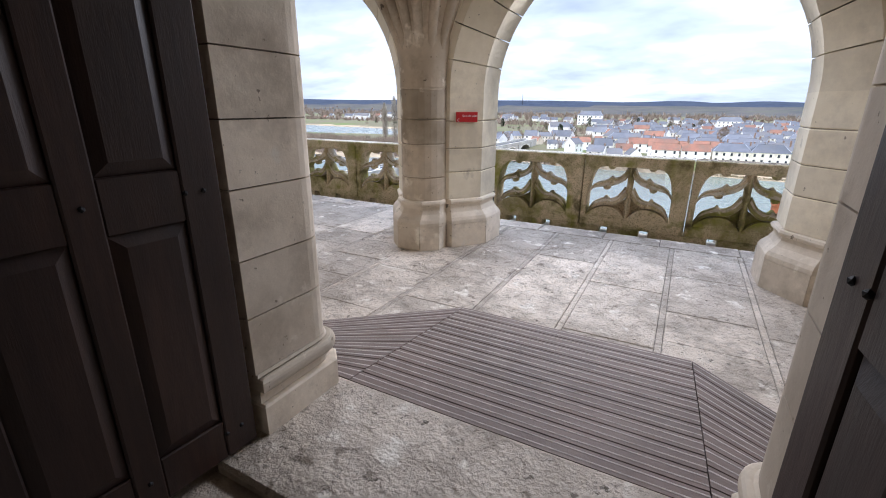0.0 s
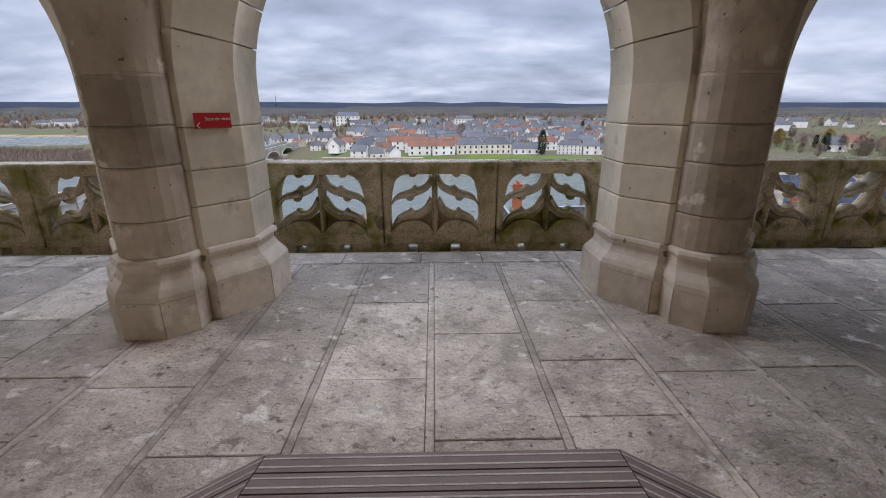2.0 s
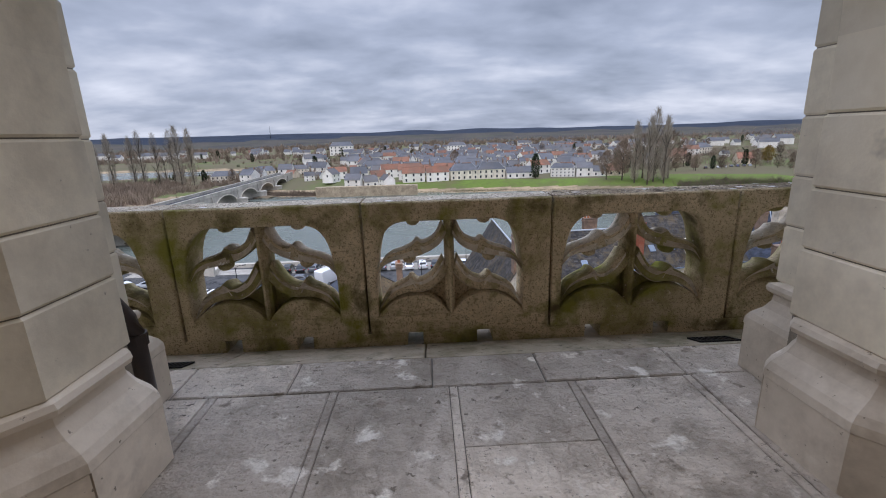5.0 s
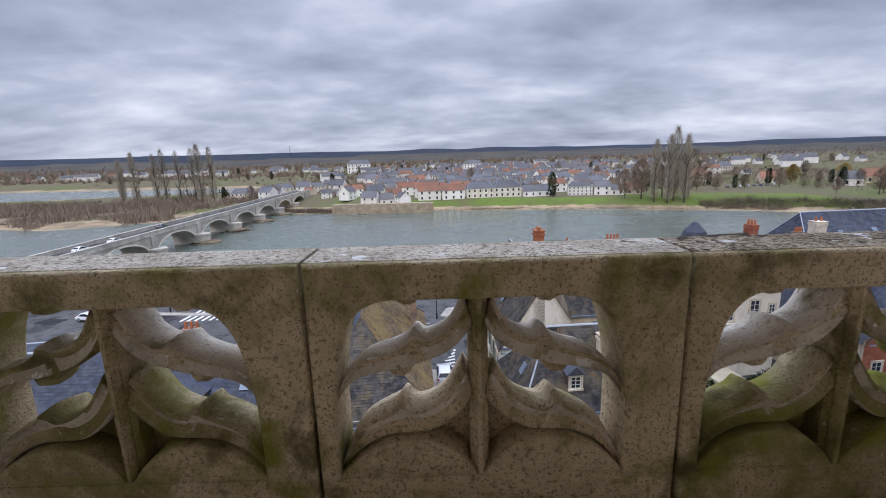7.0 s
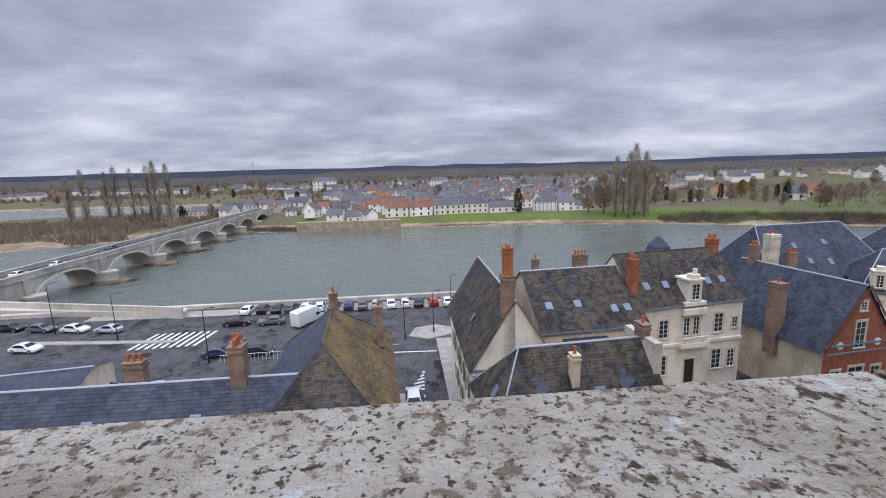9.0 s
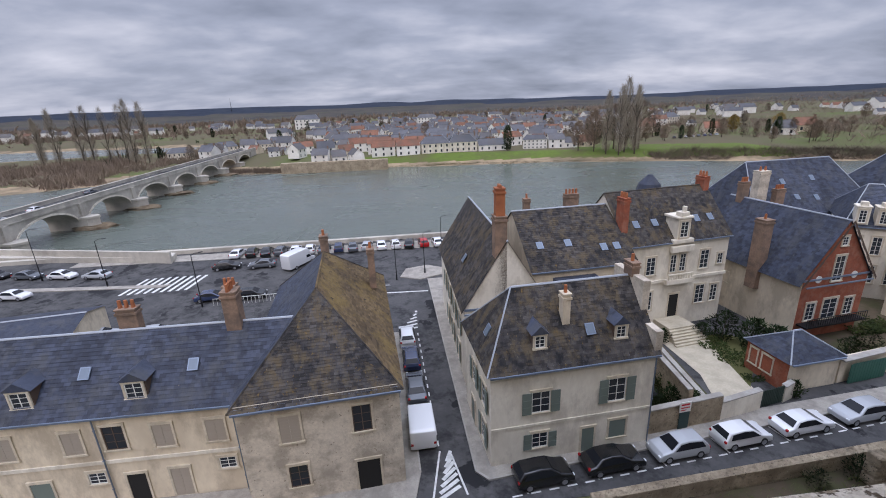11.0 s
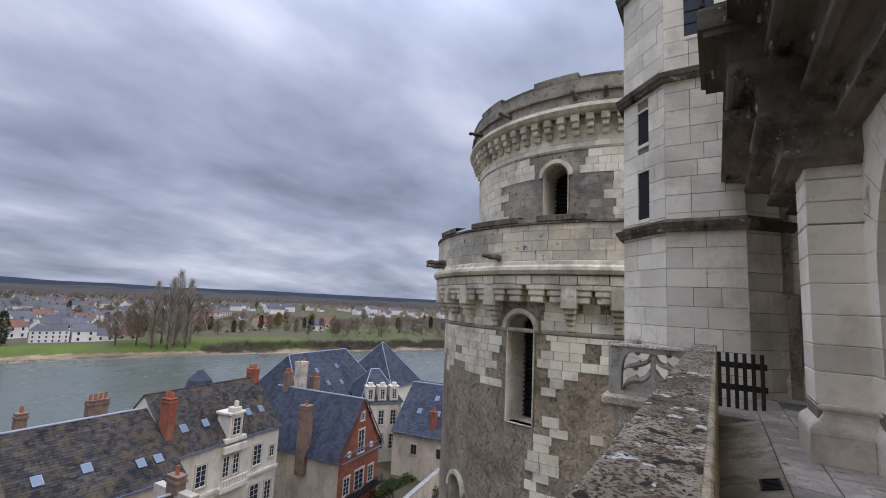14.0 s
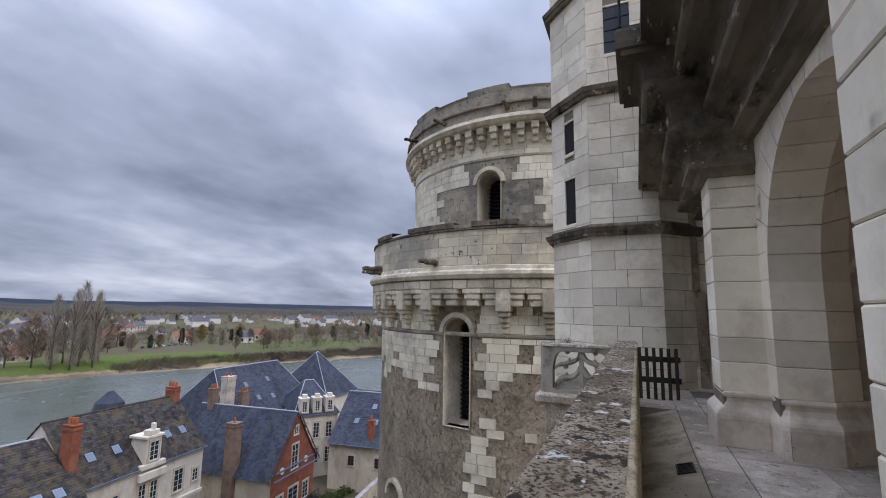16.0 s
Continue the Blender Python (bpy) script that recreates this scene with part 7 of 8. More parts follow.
for i in range(1, NSP):
    bm = bmesh.new()
    bmesh.ops.create_icosphere(bm, subdivisions=3, radius=1.0)
    for v in bm.verts:
        k = 1 + 0.35 * noise.noise(v.co * 2.1 + Vector((i * 3.7, 0, 0)))
        v.co = Vector((v.co.x * 6.0 * k, v.co.y * 4.2 * k, v.co.z * 1.1 * k))
    tagged(part("islet", bm, DRIFT, None, m=pose(BX1 + 2.2, BY0 + SPAN * i, -28.6), smooth=True), "low brown stony islet with driftwood at a bridge pier", "islet", "islets at the bridge piers")


# ---- vehicles ----
TYRE = plain("tyre_rubber", (0.015, 0.015, 0.016), 0.8)
RIM = plain("alloy_rim", (0.45, 0.46, 0.48), 0.35, 0.8)
CARGLASS = plain("car_glass", (0.012, 0.014, 0.018), 0.12, 0.0, Specular_IOR_Level=0.25)
LAMP_W = plain("head_lamp", (0.75, 0.78, 0.80), 0.15)
LAMP_R = plain("tail_lamp", (0.35, 0.01, 0.012), 0.25)
PAINTS = {c: plain(c + "_car_paint", v, 0.25, 0.1, Coat_Weight=0.6) for c, v in (("white", (0.75, 0.76, 0.77)), ("silver", (0.42, 0.44, 0.46)), ("black", (0.012, 0.013, 0.015)), ("grey", (0.10, 0.11, 0.125)), ("blue", (0.03, 0.045, 0.10)), ("red", (0.42, 0.015, 0.018)))}
CARS = {}
SIDES = {"hatch": ([(-2.0, 0.25), (-2.03, 0.75), (-1.95, 1.0), (-1.55, 1.42), (-0.4, 1.5), (0.35, 1.44), (1.05, 1.0), (1.75, 0.88), (2.02, 0.65), (2.02, 0.28)], [(-1.62, 1.0), (-1.40, 1.36), (-0.4, 1.43), (0.30, 1.38), (0.86, 1.0)]),
         "saloon": ([(-2.2, 0.28), (-2.2, 0.8), (-1.7, 0.95), (-1.15, 1.36), (-0.4, 1.44), (0.35, 1.38), (1.1, 0.98), (1.95, 0.84), (2.2, 0.6), (2.2, 0.28)], [(-1.4, 0.98), (-1.05, 1.30), (-0.4, 1.37), (0.30, 1.32), (0.9, 0.98)]),
         "van": ([(-2.3, 0.3), (-2.35, 1.9), (-2.1, 2.0), (0.9, 2.0), (1.55, 1.25), (2.25, 1.0), (2.35, 0.6), (2.35, 0.3)], [(0.2, 1.25), (0.2, 1.8), (0.85, 1.8), (1.35, 1.25)]),
         "camper": ([(-3.2, 0.35), (-3.25, 2.7), (-3.0, 2.85), (1.2, 2.85), (1.9, 2.3), (1.5, 1.9), (2.2, 1.25), (2.9, 1.0), (2.95, 0.4)], [(0.8, 1.25), (0.8, 1.75), (1.45, 1.75), (1.95, 1.25)])}


def car_meshes(kind, colour):
    """Body with rounded roof and tapering cabin, glazing, lamps."""
    side, glass = SIDES[kind]
    half = 0.86 if kind in ("hatch", "saloon") else 1.0
    bm = bmesh.new()

    def width(z):
        return half if z < 0.95 or kind in ("van", "camper") else half - (z - 0.95) * 0.42
    rings = []
    for s in (-1, -0.86, 0.86, 1):
        rings.append([bm.verts.new((x * (1 if abs(s) < 0.9 else 0.975), s * width(z), z * 1.0 if abs(s) < 0.9 else (z - 0.04 if z > 0.5 else z + 0.05))) for x, z in side])
    for p, q in zip(rings, rings[1:]):
        for i in range(len(side)):
            j = (i + 1) % len(side)
            bm.faces.new((p[i], p[j], q[j], q[i]))
    bm.faces.new(rings[0])
    bm.faces.new(rings[-1][::-1])
    bmesh.ops.recalc_face_normals(bm, faces=bm.faces)
    bmesh.ops.bevel(bm, geom=list(bm.edges), offset=0.07, segments=3, affect="EDGES", profile=0.5, clamp_overlap=True)
    body = mesh_of("body", bm, PAINTS[colour])
    body.polygons.foreach_set("use_smooth", [True] * len(body.polygons))
    side_g = []
    for s in (-1, 1):
        g = bmesh.new()
        v = [g.verts.new((x, s * (width(z) + 0.006), z - 0.03)) for x, z in glass]
        g.faces.new(v if s < 0 else v[::-1])
        side_g.append(mesh_of("side_window", g, CARGLASS))
    f = bmesh.new()
    hi = max(p[1] for p in side)
    front = [p for p in side if p[0] > 0]
    a = max([p for p in front if p[1] > hi - 0.12], key=lambda p: p[0])
    b = min([p for p in front if 0.9 < p[1] < hi - 0.2], key=lambda p: p[0])
    for (x0, z0), (x1, z1) in ((a, b),):
        d = 0.018
        v = [f.verts.new(c) for c in ((x0 + 0.05 + d, -width(z0) * 0.80, z0 - 0.02 + d), (x0 + 0.05 + d, width(z0) * 0.80, z0 - 0.02 + d), (x1 - 0.03 + d, width(z1) * 0.84, z1 + 0.03 + d), (x1 - 0.03 + d, -width(z1) * 0.84, z1 + 0.03 + d))]
        f.faces.new(v)
    back = None
    if kind == "hatch" or kind == "saloon":
        g = bmesh.new()
        r0, r1 = side[3], side[2]
        v = [g.verts.new(c) for c in ((r0[0] - 0.05, -width(r0[1]) * 0.8, r0[1] - 0.03), (r0[0] - 0.05, width(r0[1]) * 0.8, r0[1] - 0.03), (r1[0] + 0.02, width(r1[1]) * 0.84, r1[1] + 0.06), (r1[0] + 0.02, -width(r1[1]) * 0.84, r1[1] + 0.06))]
        g.faces.new(v)
        back = mesh_of("rear_window", g, CARGLASS)
    screen = (mesh_of("windscreen", f, CARGLASS), back)
    L = max(p[0] for p in side)
    lh = mesh_of("headlight", boxes((L - 0.20, -0.13, 0.60, L - 0.02, 0.13, 0.74), bevel=0.03), LAMP_W)
    lt = mesh_of("tail_light", boxes((-L - 0.02, -0.10, 0.72, -L + 0.14, 0.10, 0.92), bevel=0.03), LAMP_R)
    return body, side_g, screen, lh, lt, L, half


wheel_me = mesh_of("tyre", lathe([(0.20, -0.10), (0.30, -0.105), (0.325, -0.07), (0.325, 0.07), (0.30, 0.105), (0.20, 0.10)], 14), TYRE)
wheel_me.transform(Matrix.Rotation(radians(90), 4, "X"))
rim_me = mesh_of("rim", lathe([(0.02, -0.112), (0.20, -0.108), (0.21, 0.108), (0.02, 0.112)], 10), RIM)
rim_me.transform(Matrix.Rotation(radians(90), 4, "X"))


def car(x, y, rot, kind="hatch", colour="silver", z=GZ, where="parked at the kerb"):
    key = (kind, colour)
    m = pose(x, y, z, 0, 0, rot)
    if key in CARS:
        return copy_thing(CARS[key], m)
    body, sg_, sc, lh, lt, L, half = car_meshes(kind, colour)
    noun = {"hatch": "hatchback", "saloon": "saloon car", "van": "panel van", "camper": "motorhome"}[kind]
    c = empty({"hatch": "car", "saloon": "car", "van": "van", "camper": "motorhome"}[kind], m, f"{colour} {noun} with dark windows {where}", "car" if kind in ("hatch", "saloon") else kind, "parked vehicles")
    b = link("body", body, None, c)
    for one in sg_:
        link("side_window", one, None, b)
    link("windscreen", sc[0], None, b)
    if sc[1]:
        link("rear_window", sc[1], None, b)
    for s in (-1, 1):
        link("headlight", lh, None, c, pose(0, s * (half - 0.2), 0))
        link("tail_light", lt, None, c, pose(0, s * (half - 0.14), 0))
        for wx in (-L * 0.62, L * 0.62):
            w = link("wheel", wheel_me, None, c, pose(wx, s * (half - 0.09), 0.325))
            link("rim", rim_me, None, w)
    CARS[key] = c
    return c


for x, k, col in ((7.9, "hatch", "black"), (13.1, "saloon", "black"), (18.3, "hatch", "silver"), (23.6, "hatch", "white"), (29.0, "saloon", "white"), (34.4, "hatch", "silver")):
    car(x, 23.35 + 0.09 * (x - 8), 185 if col == "silver" else 5, k, col)
for x, y, k, col in ((-0.15, 29.3, "van", "white"), (-0.35, 34.6, "saloon", "grey"), (-0.6, 39.6, "hatch", "blue"), (-0.9, 44.2, "hatch", "white")):
    car(x, y, 92, k, col)
cols = ["white", "black", "black", "grey", "white", "white", "grey", "blue", "grey", "silver", "white", "white", "black", "red", "white", "grey", "silver", "white"]
for i in range(16):
    car(-31 + i * 2.62, 80.3 - 0.08 * i, 90 + (5 if i % 3 else -4), "hatch" if i % 2 else "saloon", cols[i])
for x, y, r, k, col in ((-30.5, 73.4, 4, "saloon", "black"), (-24.6, 73.0, 184, "saloon", "grey"), (-18.4, 72.6, 60, "camper", "white"), (-63.5, 75.6, -12, "saloon", "grey"), (-57.3, 74.5, -12, "saloon", "white"), (-51.2, 73.4, 168, "saloon", "silver"), (-69.5, 77, -12, "saloon", "black"),
                        (-58.6, 66.4, -10, "saloon", "white"), (-28.0, 60.2, 4, "saloon", "blue"), (-22.5, 60.0, 4, "hatch", "black"), (-44, 51.0, 10, "hatch", "white"), (-37, 50.5, 10, "saloon", "silver"), (-30.5, 50.0, 8, "hatch", "silver")):
    car(x, y, r, k, col)
for x, y, col in ((-96.5, 112, "white"), (-96.3, 124, "white"), (-98.8, 150, "grey")):
    car(x, y, 90, "saloon", col, -20.86)
for i in range(8):
    car(176 + i * 5, 274 + i * 1.2, 65, "saloon", cols[i + 2], land(176 + i * 5, 274 + i * 1.2))


# ---- street furniture ----
def street_lamp(x, y, h, rot):
    s = empty("street_lamp", at(x, y, rot), "dark metal street lamp post on the pavement", "street lamp", "street lamps")
    part("base", tube([(0, 0, 0), (0, 0, 0.9)], 0.12, 8), IRON, s)
    part("pole", tube([(0, 0, 0.9), (0, 0, h)], 0.07, 8, None, 0.045), IRON, s)
    part("arm", tube([(0, 0, h - 0.05), (0.5, 0, h + 0.2), (1.1, 0, h + 0.22)], 0.035, 6), IRON, s)
    part("lantern", boxes((0.9, -0.14, h + 0.12, 1.45, 0.14, h + 0.22), bevel=0.03), IRON, s)


for x, y, h in ((-60.2, 74.0, 8.5), (-47.0, 68.8, 7.5), (-28.5, 58.0, 7.5), (-2.0, 62.6, 6.0), (2.4, 64.5, 6.5), (6.0, 74, 6.5)):
    street_lamp(x, y, h, 30)
rail = empty("quay_railing", at(-27, 58.0, 2), "pale metal railing along the car park", "railing")
for i in range(26):
    part("baluster", boxes((i * 0.5, -0.02, 0, i * 0.5 + 0.04, 0.02, 1.0)), FRAME_W, rail)
part("rail", boxes((0, -0.03, 1.0, 12.6, 0.03, 1.06)), FRAME_W, rail)


# ---- trees and scrub ----
def shards(rows, name):
    """Thin twig or leaf blades: rows of (base, direction, length, width)."""
    V, Fc = [], []
    for b, d, ln, w in rows:
        d = d.normalized()
        s = d.orthogonal().normalized() * w / 2
        n = len(V)
        V += [tuple(b - s), tuple(b + s), tuple(b + d * ln)]
        Fc.append((n, n + 1, n + 2))
    me = bpy.data.meshes.new(name)
    me.from_pydata(V, [], Fc)
    me.update()
    return me


def bare_tree(h, wide, n, seed, leaf, label, name="tree", up=0.8, low=0.25, w=0.16, ln=1.4):
    rg = random.Random(seed)
    t = empty(name, pose(0, 0, -400), label, "tree", "trees on the river plain")
    part("trunk", tube([(0, 0, -0.6), (0.1, 0, h * 0.25), (-0.05, 0.1, h * 0.55), (0, 0, h * 0.88)], h * (0.012 if name == "poplar" else 0.02), 7, None, h * 0.003), BARK, t)
    lb = bmesh.new()
    for i in range(9):
        a = rg.uniform(0, 6.28)
        z0 = h * rg.uniform(low, 0.7)
        r = wide * rg.uniform(0.5, 0.9)
        tube([(0, 0, z0), (r * 0.4 * math.cos(a), r * 0.4 * math.sin(a), z0 + h * 0.10), (r * math.cos(a), r * math.sin(a), z0 + h * 0.22)], h * 0.009, 4, lb, h * 0.003)
    part("branchwork", lb, BARK, t)
    rows = []
    for i in range(n):
        u = rg.random()
        z = h * (low + (1 - low) * u)
        prof = math.sin(math.pi * min(1, 0.12 + u * 0.88)) ** 0.6
        a = rg.uniform(0, 6.28)
        lump = 0.72 + 0.28 * math.sin(a * 3 + seed) * math.sin(u * 9 + seed)
        r = wide * prof * lump * math.sqrt(rg.random())
        rows.append((Vector((r * math.cos(a), r * math.sin(a), z)), Vector((math.cos(a) * rg.uniform(0, 1), math.sin(a) * rg.uniform(0, 1), up * rg.uniform(0.2, 1.4))), ln * rg.uniform(0.5, 1.3), w * rg.uniform(0.6, 1.4)))
    link("crown", shards(rows, "crown"), leaf, t)
    return t


def place(proto, x, y, s=1.0, rot=0.0):
    z = land(x, y) if y > 84 else GZ
    c = copy_thing(proto, pose(x, y, z, 0, 0, rot))
    c.scale = (s, s, s)
    return c


rg = random.Random(77)
poplar = bare_tree(33, 4.0, 2000, 5, TWIG_P, "tall bare poplar with upright twigs by the river", "poplar", 1.6, 0.05, 0.075, 2.6)
oak = bare_tree(15, 6.0, 1500, 6, TWIG, "bare rounded winter tree with brown twigs", "tree", 0.7, 0.18, 0.17, 1.6)
oak2 = bare_tree(12, 5.0, 1300, 9, TWIG_D, "dark bare winter tree with dense twigs", "tree", 0.6, 0.12, 0.16, 1.4)
fir = bare_tree(14, 3.2, 1700, 7, HEDGE, "dark green conifer tree with dense needles", "conifer", 0.1, 0.05, 0.30, 1.1)
gold = bare_tree(9, 4.2, 1300, 8, OCHRE_LEAF, "small tree with ochre winter leaves", "tree", 0.5, 0.15, 0.25, 0.9)
bush = bare_tree(4, 2.4, 700, 12, HEDGE, "rounded evergreen garden shrub", "shrub", 0.4, 0.02, 0.20, 0.5)
for x, y, s in ((108, 226, 0.92), (113, 222, 1.0), (117.5, 225, 1.08), (121, 221, 0.98), (124, 227, 0.9)):
    place(poplar, x, y, s, rg.uniform(0, 360))
for x, y, s in ((-222, 318, 1.0), (-212, 326, 0.95), (-203, 322, 1.05), (-184, 308, 1.0), (-178, 316, 1.05), (-165, 300, 1.1), (-160, 306, 1.05), (-240, 330, 0.8), (-235, 322, 0.85), (-192, 330, 0.7)):
    place(poplar, x, y, s * 1.05, rg.uniform(0, 360))
for x, y, s in ((104, 232, 1.35), (128, 230, 1.6), (97, 236, 1.0), (116, 234, 1.5), (160, 300, 1.3), (172, 292, 1.2), (150, 262, 0.7), (-128, 292, 0.6), (-120, 297, 0.65), (-112, 296, 0.6)):
    place(oak, x, y, s, rg.uniform(0, 360))
for x, y, s in ((62, 252, 1.0), (148, 280, 1.0), (-150, 300, 0.6), (-152, 303, 0.5)):
    place(fir, x, y, s, rg.uniform(0, 360))
for x, y in ((236, 300), (262, 290)):
    place(gold, x, y, 1.3, rg.uniform(0, 360))
for i in range(75):
    x = rg.uniform(128, 430)
    y = line_at(FAR_BANK, x) + rg.uniform(25, 150)
    place(rg.choice((oak, oak2, fir, oak, oak2, gold if i % 5 == 0 else fir)), x, y, rg.uniform(0.45, 0.85), rg.uniform(0, 360))
for i in range(150):
    x = rg.uniform(-500, 620)
    y = rg.uniform(340, 900)
    if x < -140 and y < 560:
        continue
    place(rg.choice((oak, oak2, oak, oak2, fir)), x, y, rg.uniform(0.5, 0.95), rg.uniform(0, 360))
for x, y, s in ((30.6, 39.2, 0.45), (32.6, 38.6, 0.8), (34.2, 36.6, 0.8), (35.4, 35.2, 0.75), (36.6, 34.0, 0.6), (33.4, 34.0, 0.35), (26.0, 39.0, 0.4), (21.8, 28.2, 0.55), (20.2, 28.4, 0.6), (19.0, 28.0, 0.5), (42, 33.6, 0.5), (45, 34.4, 0.55), (31.6, 28.8, 0.4), (28.4, 20.2, 0.5), (25.2, 20.0, 0.4)):
    place(bush, x, y, s, rg.uniform(0, 360))
for p in (poplar, oak, oak2, fir, gold, bush):
    for o in (*p.children_recursive, p):
        bpy.data.objects.remove(o)


def scrub(name, n, where, hmin, hmax, leaf, label, seed, w=0.35):
    r = random.Random(seed)
    rows = []
    while len(rows) < n:
        p = where(r)
        if p is None:
            continue
        x, y = p
        z = land(x, y)
        if z < -28.5:
            continue
        lump = noise.noise(Vector((x * 0.035, y * 0.035, seed)))
        if lump < -0.12 and name != "far_hedge":
            continue
        h = r.uniform(hmin, hmax) * (0.75 + 0.9 * max(0, lump))
        for k in range(7):
            rows.append((Vector((x + r.gauss(0, 1.1), y + r.gauss(0, 1.1), z - 0.2)), Vector((r.gauss(0, 0.45), r.gauss(0, 0.45), 1)), h * r.uniform(0.5, 1.1), w * r.uniform(0.5, 1.3)))
    tagged(link(name, shards(rows, name), leaf), label, "scrub", "", "stuff")


def bank_strip(x0, x1, d0, d1):
    def f(r):
        x = r.uniform(x0, x1)
        return x, line_at(FAR_BANK, x) + r.uniform(d0, d1)
    return f


scrub("island_scrub", 22000, lambda r: (r.uniform(-330, -105), r.uniform(205, 330)), 3.0, 7.0, TWIG, "brown leafless scrub on the river island", 1)
scrub("bank_scrub", 24000, bank_strip(126, 420, 3, 20), 3.0, 5.5, TWIG_D, "dark brown scrub along the river bank", 2)
scrub("bank_scrub", 2500, bank_strip(-95, -50, 1, 9), 1.5, 3.5, TWIG_D, "low dark scrub by the bridge foot", 3)
scrub("bank_grass", 5000, bank_strip(-8, 128, 1, 5), 0.3, 1.1, DRY, "dry grass fringe on the river bank", 4, 0.3)
scrub("far_woods", 16000, lambda r: ((lambda x: (x, r.gauss(1250 - abs(x) * 0.1, 170)))(r.uniform(-1500, 1500))), 9, 17, TWIG, "belt of bare brown woods beyond the town", 5, 3.0)
scrub("far_woods", 9000, lambda r: ((lambda x: (x, r.uniform(60, 900)))(r.uniform(480, 1300))), 7, 13, TWIG, "bare brown woods along the river plain", 6, 1.6)
scrub("far_woods", 6000, lambda r: ((lambda x: (x, 640 + r.uniform(0, 120)))(r.uniform(-1200, -160))), 6, 12, TWIG, "bare brown hedgerow woods on the meadow edge", 7, 1.6)
scrub("far_hedge", 20000, lambda r: ((lambda x: (x, r.choice((318, 345, 380, 420, 470, 520, 600, 680)) + r.gauss(0, 12)))(r.uniform(-140, 640))), 2.5, 7, TWIG, "dark hedges between the far houses", 8, 0.8)
scrub("meadow_grass", 600, lambda r: (r.uniform(-30, 120), r.uniform(236, 250)), 0.2, 0.5, GRASS, "tufts on the grassy bank", 9, 0.2)

scrub("plain_woods", 24000, lambda r: ((lambda x: (x, line_at(FAR_BANK, x) + r.uniform(24, 330)))(r.choice((r.uniform(210, 700), r.uniform(330, 700))))), 4, 9, TWIG, "bare brown woods on the plain by the river", 10, 1.0)
bank_rows = []
rgb = random.Random(31)
for i in range(9000):
    x, y = rgb.uniform(8, 44), rgb.uniform(9, 20.2)
    y = min(y, 19.6 + (x - 10) * 0.055)
    lush = noise.noise(Vector((x * 0.35, y * 0.35, 2.0)))
    bank_rows.append((Vector((x, y, GZ + 0.38)), Vector((rgb.gauss(0, 0.5), rgb.gauss(0, 0.5), 1)), (0.25 + 0.9 * max(0, lush)) * rgb.uniform(0.5, 1.2), 0.07))
tagged(link("bank_growth", shards(bank_rows, "bank_growth"), GRASS), "rough grass and weeds on the castle bank", "grass", "", "stuff")

GREEN = material("garden_ivy", (0.040, 0.060, 0.016), (0.018, 0.028, 0.008), 0.8, 3, 0.2, (0.075, 0.070, 0.022), 0.5, 0.6, random_amount=0.35, per="island")
ivy_rows = []
rgi = random.Random(41)
for x0, y0, x1, y1, h0, h1, n in ((20.9, 28, 22.0, 39.5, 0.2, 3.1, 3000), (23.0, 28, 24.2, 38.5, 0.2, 1.2, 1800), (17.4, 27.0, 20.6, 29.5, 0.1, 1.6, 2200), (29.4, 31, 33.5, 38.8, 0.1, 0.5, 1500), (36.2, 33.5, 40.4, 36.6, 0.1, 1.7, 2600), (46, 36.5, 57, 39, 0.1, 1.4, 2600), (41, 31.4, 56, 33.4, 0.2, 1.8, 1800)):
    for i in range(n):
        t = rgi.random()
        px, py = x0 + (x1 - x0) * rgi.random(), y0 + (y1 - y0) * t
        if noise.noise(Vector((px * 0.5, py * 0.5, 7.0))) < -0.08:
            continue
        top = h0 + (h1 - h0) * (0.5 + 0.5 * noise.noise(Vector((px * 0.8, py * 0.8, 1.0))))
        ivy_rows.append((Vector((px, py, GZ + top * rgi.random())), Vector((rgi.gauss(0, 1), rgi.gauss(0, 1), rgi.gauss(0.3, 0.7))), 0.32 * rgi.uniform(0.5, 1.2), 0.20))
tagged(link("garden_growth", shards(ivy_rows, "garden_growth"), GREEN), "dark ivy and low garden plants on walls and beds", "plants", "", "stuff")

# ---- town on the far bank ----
def far_house(w, d, eave, ridge, wall, roof, label, hips=(0, 0), storeys=2, seed=1):
    wins = []
    nx = max(2, int(w / 3.4))
    for s in range(storeys):
        for i in range(nx):
            wins.append(("F", w * (i + 0.5) / nx, 1.0 + s * 2.9, 1.0, 1.5, "f"))
    wins.append(("L", d / 2, 3.9 if storeys > 1 else 1.0, 1.0, 1.5, "f"))
    h = house("town_house", label, pose(0, 0, -400), w, d, eave, ridge, wall, roof, "x", hips, wins, 0.25, False, 0, "far bank houses", seed)
    chimney(h, w - 0.5, d / 2, ridge - 1.0, ridge + 1.1, 0.6, 1.0, 0)
    return h


PW_FAR = material("white_render", (0.86, 0.84, 0.79), (0.74, 0.71, 0.65), 0.9, 0.6, 0.0, (0.56, 0.52, 0.45), 0.4, 0.2, 0.08)
SLATE_FAR = material("far_slate_roof", (0.105, 0.108, 0.120), (0.066, 0.068, 0.078), 0.7, 0.8, 0.0, (0.115, 0.098, 0.080), 0.6, 0.05, 0.22)
